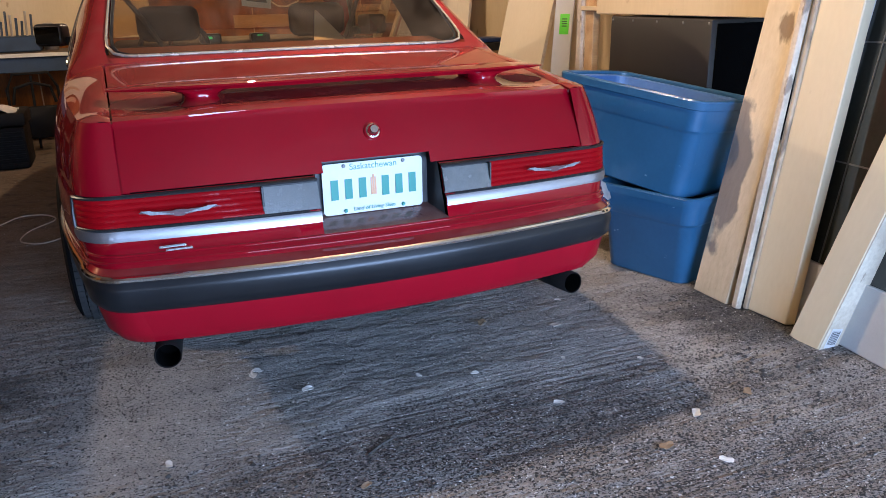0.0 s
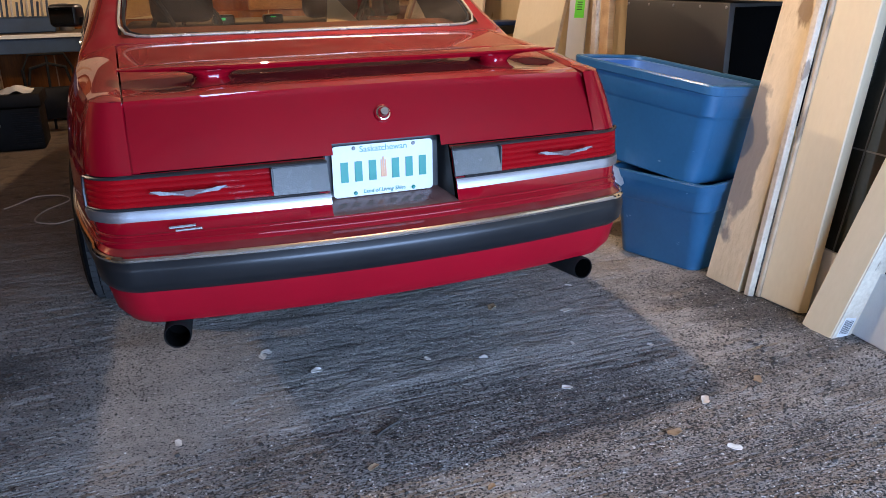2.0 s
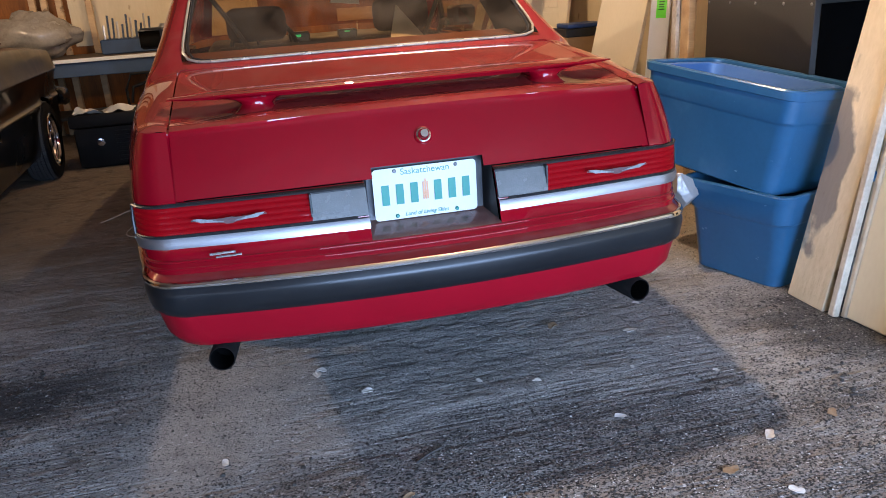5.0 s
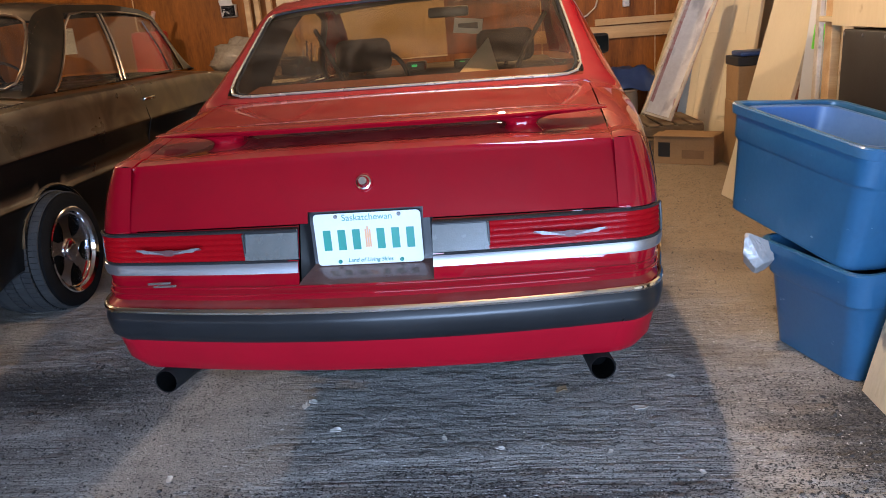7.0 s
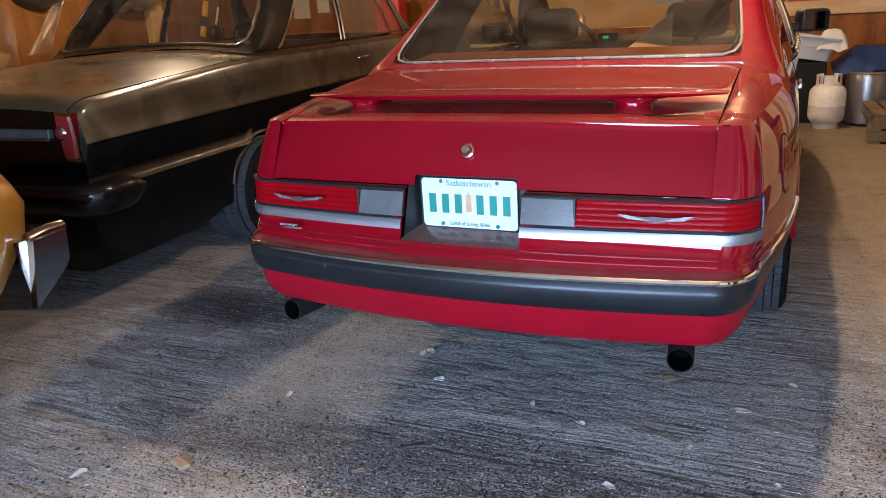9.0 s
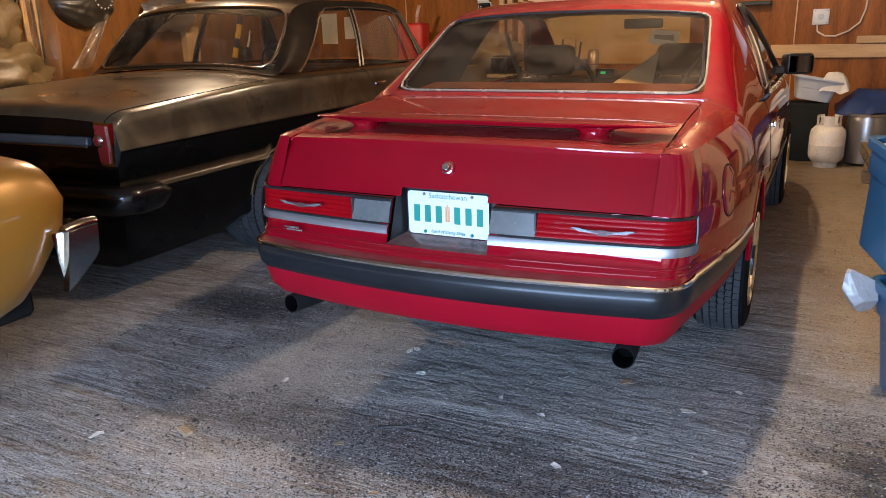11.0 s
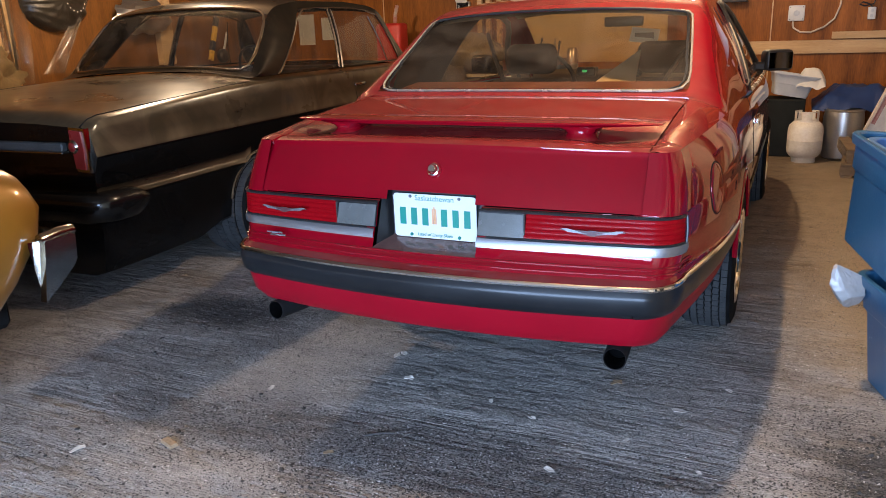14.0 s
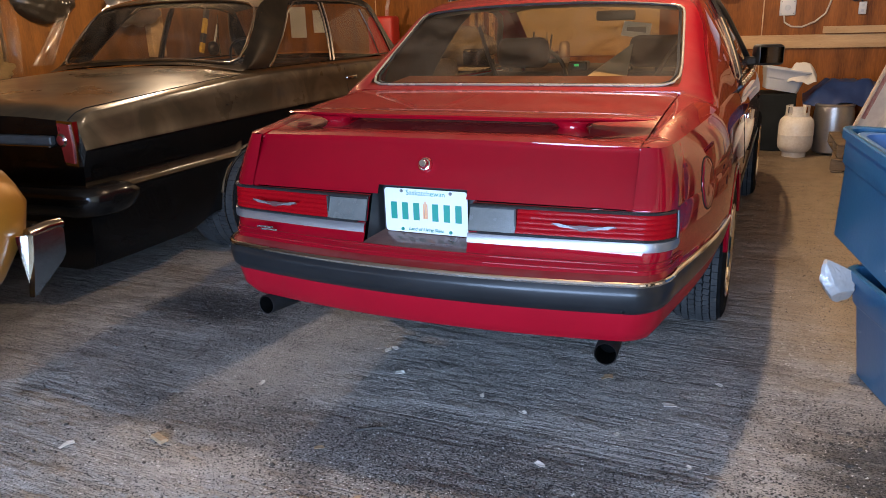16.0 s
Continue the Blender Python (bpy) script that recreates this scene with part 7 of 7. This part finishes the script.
single("metal_canister", lathe([(0.0, 0), (0.06, 0), (0.065, 0.01), (0.06, 0.22), (0.04, 0.25), (0.0, 0.25)], 24), ALU, "dull metal canister on the bench", "canister", pose(-1.25, 6.35, 0.832))
wc = thing("folding_chair", "folded black tubular chair beside the bench", "chair", pose(-1.60, 5.55, 0, 0, 0, 10))
part("frame", tube([(0, 0, 0.01), (0, 0, 0.55), (0.06, 0, 0.68), (0.34, 0, 0.68), (0.40, 0, 0.55), (0.40, 0, 0.01)], 0.013, 8), GREASY, wc)
part("back", tube([(0.03, 0, 0.42), (0.06, 0, 0.56), (0.20, 0, 0.60), (0.34, 0, 0.56), (0.37, 0, 0.42)], 0.014, 8), GREASY, wc)
part("brace", tube([(0.18, 0, 0.02), (0.20, 0, 0.66)], 0.012, 8), GREASY, wc)
part("seat", block(0.03, 0.37, -0.08, -0.03, 0.12, 0.40, 0.02, 2), GREASY, wc)
he = thing("engine_part", "dark finned engine part with papers on top", "machine part", pose(-1.68, 4.75, 0))
part("casting", block(-0.28, 0.25, 0, 0.4, 0.0, 0.34, 0.03, 2), GREASY, he)
part("top_cover", block(-0.30, 0.27, -0.02, 0.42, 0.342, 0.45, 0.02, 2), GREASY, he)
for k in range(8):
    part("fin", block(0.04, 0.23, -0.015, 0.0, 0.04 + 0.035 * k, 0.055 + 0.035 * k, 0.002), GREASY, he)
part("bright_cap", lathe([(0.0, -0.05), (0.03, -0.045), (0.035, 0.0)], 16, "y"), CHROME, he, at=pose(-0.07, 0, 0.22))
single("paper_sheet", draped(-1.95, -1.47, 4.76, 5.0, 0.470, 5.0, 0.02), RAG, "crumpled sheet of paper lying on the engine part", "paper", smooth=70)
single("stuffed_bag", crumpled(0.36, 0.28, 0.2, 9.0, 0.35), mat("clear_wrapped_stuffing", (0.36, 0.31, 0.24), (0.22, 0.18, 0.13), rough=0.25, scale=6, fine=40, bump=0.3), "lumpy stuffed bag of clear plastic on the bench", "bag", pose(-2.45, 6.28, 1.055), smooth=60)
def eased(points, n=6):
    """A smooth curve through points."""
    out = []
    for i in range(len(points) - 1):
        a, b, c, d = [Vector(points[min(max(i + k, 0), len(points) - 1)]) for k in (-1, 0, 1, 2)]
        for k in range(n):
            t = k / n
            out.append(tuple(0.5 * (2 * b + (c - a) * t + (2 * a - 5 * b + 4 * c - d) * t * t + (3 * b - a - 3 * c + d) * t ** 3)))
    return out + [tuple(points[-1])]


single("floor_cord", tube(eased([(-1.50, 2.9, 0.008), (-1.44, 2.98, 0.008), (-1.35, 3.12, 0.008), (-1.22, 3.10, 0.008), (-1.15, 2.95, 0.008), (-1.27, 2.75, 0.008), (-1.30, 2.55, 0.008), (-1.19, 2.45, 0.008), (-1.08, 2.52, 0.008)]), 0.004, 6), CORD, "pale electrical cord lying loose on the concrete", "cable")

# ---- left wall ----
BAGGY = mat("grey_dust_cover", (0.032, 0.026, 0.018), (0.016, 0.012, 0.008), rough=0.35, scale=7, fine=60, bump=0.3)


def pleated_cover(at):
    """A dark gathered cover: a shallow dome with pleats fanning from one side, and a ring of small bright eyelets."""
    c = thing("hanging_cover", "dark pleated fabric cover with pale eyelets hanging on the wall", "cover", at)
    rows = []
    for i in range(19):
        q = i / 18
        r = []
        for k in range(120):
            a = 2 * math.pi * k / 120
            y, z = 0.37 * q * math.cos(a), 0.29 * q * math.sin(a)
            fan = math.atan2(z + 0.02, y + 0.55)
            r.append((0.17 * math.sqrt(max(1 - q * q, 0)) + 0.010 * q * math.sin(38 * fan) + 0.006 * math.sin(11 * a) * q, y, z))
        rows.append(r)
    part("fabric", sheet(rows, closed=True), BAGGY, c, smooth=60)
    for k in range(16):
        a = 2 * math.pi * k / 16
        y, z = 0.14 + 0.13 * math.cos(a), 0.02 + 0.12 * math.sin(a)
        q = math.hypot(y / 0.37, z / 0.29)
        part("eyelet", lathe([(0.0, 0.006), (0.006, 0.004), (0.008, 0.0)], 8, "x"), RAG, c, at=pose(0.17 * math.sqrt(max(1 - q * q, 0)) + 0.008, y, z))
    return c


pleated_cover(pose(X0 + 0.01, 3.27, 1.72))
knob = thing("round_brush", "round black brush head hanging on the wall", "brush", pose(X0 + 0.05, 5.60, 1.10))
part("head", lathe([(0.0, 0.05), (0.06, 0.045), (0.085, 0.02), (0.085, -0.02), (0.0, -0.03)], 24, "x"), BLACKPL, knob)
part("handle", tube([(0.0, 0.03, 0.07), (0.0, 0.08, 0.18), (0.0, 0.12, 0.28)], 0.014, 8), RAG, knob)
for x, w, z0, z1 in ((-5.23, 0.25, 1.18, 1.58), (-4.86, 0.18, 1.24, 1.53)):
    single("wall_paper", block(x, x + w, Y1 - 0.008, Y1 - 0.003, z0, z1, 0), RAG, "pale sheet of paper pinned to the plywood wall", "paper", group="pinned papers", smooth=0)
single("foil_bag", crumpled(0.10, 0.35, 0.16, 6.0, 0.4), ALU, "crinkled silver foil duct hanging on the wall", "duct", pose(X0 + 0.14, 4.25, 1.56), smooth=50)
lv = thing("spirit_level", "yellow and black spirit level leaning on the wall", "level", pose(X0 + 0.06, 5.36, 1.06, -20))
part("bar", block(-0.02, 0.02, -0.03, 0.03, 0, 0.62, 0.004), mat("yellow_enamel", (0.75, 0.42, 0.02), rough=0.4, bump=0), lv)
for z in (0.12, 0.42):
    part("vial", block(-0.022, 0.022, -0.032, 0.032, z, z + 0.12, 0.003), BLACKPL, lv)
single("wall_ledge", block(X0 + 0.001, X0 + 0.40, 1.5, 2.62, 0.78, 0.82, 0.004), DIMWOOD, "dark lumber ledge along the plywood wall", "shelf", kind="structure")
single("wall_stud", block(X0 + 0.002, X0 + 0.09, 4.55, 4.75, 1.05, TOP, 0.004), LUMBER, "pale lumber stud on the plywood wall", "post", kind="structure")
rc = thing("fuel_can", "red plastic fuel can on the bench", "fuel can", pose(-3.55, 6.4, 0.9))
part("can", block(-0.17, 0.17, -0.12, 0.12, 0.0, 0.52, 0.04, 3), mat("red_can_plastic", (0.5, 0.03, 0.02), (0.4, 0.02, 0.015), rough=0.4), rc)
part("spout", tube([(0.05, 0, 0.5), (0.07, -0.02, 0.62), (0.12, -0.06, 0.72)], 0.022, 8), REDEDGE, rc)
single("side_cabinet", block(-4.2, -3.15, 6.1, 6.8, 0.0, 0.895, 0.01), SPEAKER, "dark low cabinet by the back wall", "cabinet")
single("plastic_sheeting", sheet([[(X0 + 0.05 + 0.06 * math.sin(k * 1.9) + 0.02 * math.sin(z * 9 + k), 2.52 + 0.035 * k + 0.05 * z + 0.10 * (1.9 - z) * (k - 4) / 8, z) for k in range(9)] for z in [0.9 + 0.1 * q for q in range(17)]]), glass("clear_sheeting", (0.9, 0.85, 0.75), rough=0.15, dust=0.12), "clear plastic sheeting hanging down the wall", "sheeting", smooth=60)
single("plastic_strip", sheet([[(X0 + 0.10 + 0.03 * math.sin(k * 2.3) + 0.02 * math.sin(z * 7 + k), 3.58 - 0.75 * (1.72 - z) + (0.03 + 0.16 * (1.72 - z)) * (k - 4) / 4, z) for k in range(9)] for z in [1.05 + 0.07 * q for q in range(11)]]), glass("clear_strip", (0.92, 0.88, 0.8), rough=0.12, dust=0.16), "gathered strip of clear plastic sheeting on the wall", "sheeting", smooth=60)
BATTS = mat("cloudy_plastic_over_batts", (0.17, 0.112, 0.048), (0.085, 0.052, 0.02), rough=0.42, scale=5, fine=40, bump=0.3, coat=0.12)
single("insulation_bale", crumpled(0.17, 0.42, 0.24, 12.0, 0.35, 44, 30), BATTS, "bale of tan batts in cloudy plastic on the wall ledge", "bale", pose(X0 + 0.22, 2.14, 1.06), smooth=60)
single("insulation_bale", crumpled(0.13, 0.34, 0.30, 21.0, 0.30, 44, 30), BATTS, "tan bale in cloudy plastic stacked on another", "bale", pose(X0 + 0.18, 2.10, 1.55), smooth=60)
for q, (y, w, lean) in enumerate(((2.62, 0.05, 1.0), (2.70, 0.04, -1.5), (2.77, 0.035, 2.0))):
    single("wall_lath", block(0, 0.025, 0, w, 0, 2.2, 0.003), LUMBER if q != 1 else DIMWOOD, "narrow brown lath standing against the plywood wall", "board", pose(X0 + 0.006, y, 0.004, lean, 0, 0), group="laths on the wall")
single("power_cable", tube(eased([(X0 + 0.02, 2.52, 2.2), (X0 + 0.02, 2.56, 1.7), (X0 + 0.02, 2.50, 1.35), (X0 + 0.02, 2.47, 1.15)]), 0.009, 6), BLACKPL, "black cord hanging down the plywood wall", "cable")
# lamp holders on the ceiling
BULBGLASS = glow("lit_bulb_glass", (1.0, 0.745, 0.5), 60.0)
for _p, _w in BULBS:
    h = thing("lamp_holder", "white porcelain lamp holder hanging under the ceiling, bulb lit", "lamp", pose(_p[0], _p[1], TOP), group="bare bulb lamps")
    drop = _p[2] + 0.035 - TOP
    part("base", lathe([(0.0, 0.0), (0.055, 0.0), (0.055, -0.012), (0.03, -0.022), (0.0, -0.022)], 20), WHITE, h)
    part("cord", tube([(0, 0, -0.015), (0, 0, drop + 0.085)], 0.005, 8), BLACKPL, h)
    part("socket", lathe([(0.0, drop + 0.115), (0.012, drop + 0.11), (0.022, drop + 0.09), (0.024, drop + 0.058), (0.0, drop + 0.058)], 20), WHITE, h)
    part("bulb", lathe([(0.0, drop), (0.018, drop + 0.003), (0.027, drop + 0.015), (0.029, drop + 0.027), (0.024, drop + 0.043), (0.013, drop + 0.053), (0.013, drop + 0.06)], 20), BULBGLASS, h, "glowing frosted bulb")


# ---- litter on the floor ----
CHIP = mat("pale_chip", (0.80, 0.77, 0.71), (0.60, 0.56, 0.50), rough=0.8, scale=20, fine=90, bump=0.2)
LEAF = mat("dry_leaf", (0.36, 0.25, 0.15), (0.22, 0.15, 0.085), rough=0.85, scale=20, fine=90, bump=0.2)
GRIT = mat("dark_grit", (0.022, 0.020, 0.018), (0.07, 0.062, 0.055), rough=0.9, scale=30, fine=200, bump=0.1)
PALEGRIT = mat("pale_grit", (0.66, 0.64, 0.60), (0.42, 0.40, 0.37), rough=0.9, scale=30, fine=200, bump=0.1)


def flake(r, seed):
    """A curled flake or leaf."""
    rnd = random.Random(seed)
    n = 11
    rim = []
    for k in range(n):
        a = 2 * math.pi * k / n
        q = r * rnd.uniform(0.70, 1.10)
        rim.append((q * math.cos(a) * 1.35, q * math.sin(a) * 0.75, r * (0.12 + 0.35 * rnd.random())))
    g = Geo()
    g.v = [(0, 0, r * 0.16)] + rim + [(0, 0, 0.001)] + [(x * 0.9, y * 0.9, max(z - r * 0.14, 0.0)) for x, y, z in rim]
    for k in range(n):
        j = (k + 1) % n
        g.f += [(0, 1 + k, 1 + j), (n + 1, n + 2 + j, n + 2 + k), (1 + k, n + 2 + k, n + 2 + j, 1 + j)]
    return g


def pebble(r, seed):
    rnd = random.Random(seed)
    bm = bmesh.new()
    bmesh.ops.create_icosphere(bm, subdivisions=1, radius=r)
    for v in bm.verts:
        v.co *= rnd.uniform(0.75, 1.2)
        v.co.z = v.co.z * 0.6 + r * 0.45
    return from_bm(bm)


FLAKES = [(0.79, 0.288, 0.022, 0), (0.54, 0.442, 0.024, 1), (-0.369, 0.369, 0.020, 0), (-0.352, 0.40, 0.018, 0), (-0.219, 0.185, 0.020, 0), (0.815, -0.488, 0.022, 0), (-0.671, -0.091, 0.016, 0), (0.935, 0.527, 0.014, 0), (0.62, -0.60, 0.024, 1), (1.05, -0.45, 0.020, 1), (0.15, 0.12, 0.012, 0), (0.33, 0.05, 0.014, 0), (-0.2, -0.42, 0.016, 1), (0.66, 0.02, 0.012, 0), (0.9, -0.1, 0.012, 0), (0.48, -0.25, 0.015, 0), (0.05, -0.62, 0.014, 1), (-0.98, -0.72, 0.022, 0), (0.72, -0.72, 0.018, 0)]
for k, (x, y, r, kind) in enumerate(FLAKES):
    single("dry_leaf" if kind else "paint_flake", flake(r * 0.95, k), LEAF if kind else CHIP, "curled brown dry leaf scrap on the concrete" if kind else "pale paint flake lying on the concrete", "leaf" if kind else "flake", pose(x, y, floor_z(y) + 0.001, 0, 0, k * 47), "litter flakes", smooth=50)
single("wood_chip", block(-0.035, 0.035, -0.016, 0.016, 0, 0.014, 0.004), LEAF, "brown splinter of wood on the concrete", "wood chip", pose(-0.722, -0.575, floor_z(-0.575), 0, 0, -20))
single("twig", tube([(0.0, 0.0, 0.004), (0.05, 0.03, 0.007), (0.09, 0.05, 0.004)], 0.0035, 6), GRIT, "short dark twig on the concrete", "twig", pose(-0.15, -0.28, floor_z(-0.28)))


def scatter(name, label, material, count, seed, sizes, spots):
    rnd = random.Random(seed)
    base = [pebble(1.0, 100 + q) for q in range(5)]
    g = Geo()
    for _ in range(count):
        x0, x1, y0, y1 = spots[min(int(rnd.random() ** 1.0 * len(spots)), len(spots) - 1)]
        x, y = rnd.uniform(x0, x1), rnd.uniform(y0, y1)
        s = rnd.uniform(*sizes) * (0.6 + rnd.random() ** 3)
        g.join(base[rnd.randrange(5)], pose(x, y, floor_z(y) - 0.2 * s, 0, 0, rnd.uniform(0, 360)) @ Matrix.Diagonal((s * rnd.uniform(0.8, 1.6), s, s, 1)))
    return single(name, g, material, label, "grit", kind="stuff", smooth=0)


scatter("dark_grit", "dark grit and crumbs strewn over the concrete", GRIT, 24000, 5, (0.0011, 0.0032), [(-1.8, 1.6, -1.5, 1.4), (-1.4, -0.7, 0.2, 1.3), (1.0, 1.75, -0.8, 0.5), (0.2, 1.6, -1.3, -0.3), (-0.8, 1.2, -0.65, -0.15), (0.9, 1.9, 1.0, 4.5)])
scatter("black_clods", "black crumbs of oily dirt strewn on the concrete", GRIT, 1700, 8, (0.0022, 0.0058), [(-1.80, -1.10, 0.33, 0.80), (-1.7, -0.9, 0.0, 0.9), (1.15, 1.65, -0.45, 0.4), (0.9, 1.6, -0.9, -0.2), (-1.4, 0.4, -0.8, -0.1)])
scatter("pale_grit", "pale specks of grit on the concrete", PALEGRIT, 7500, 6, (0.0008, 0.0022), [(0.0, 1.6, -1.5, -0.4), (-1.6, 1.6, -1.4, 1.2), (-0.5, 1.2, -1.0, 0.6), (-0.5, 0.9, -0.6, 0.7), (0.9, 1.9, 0.8, 3.6)])
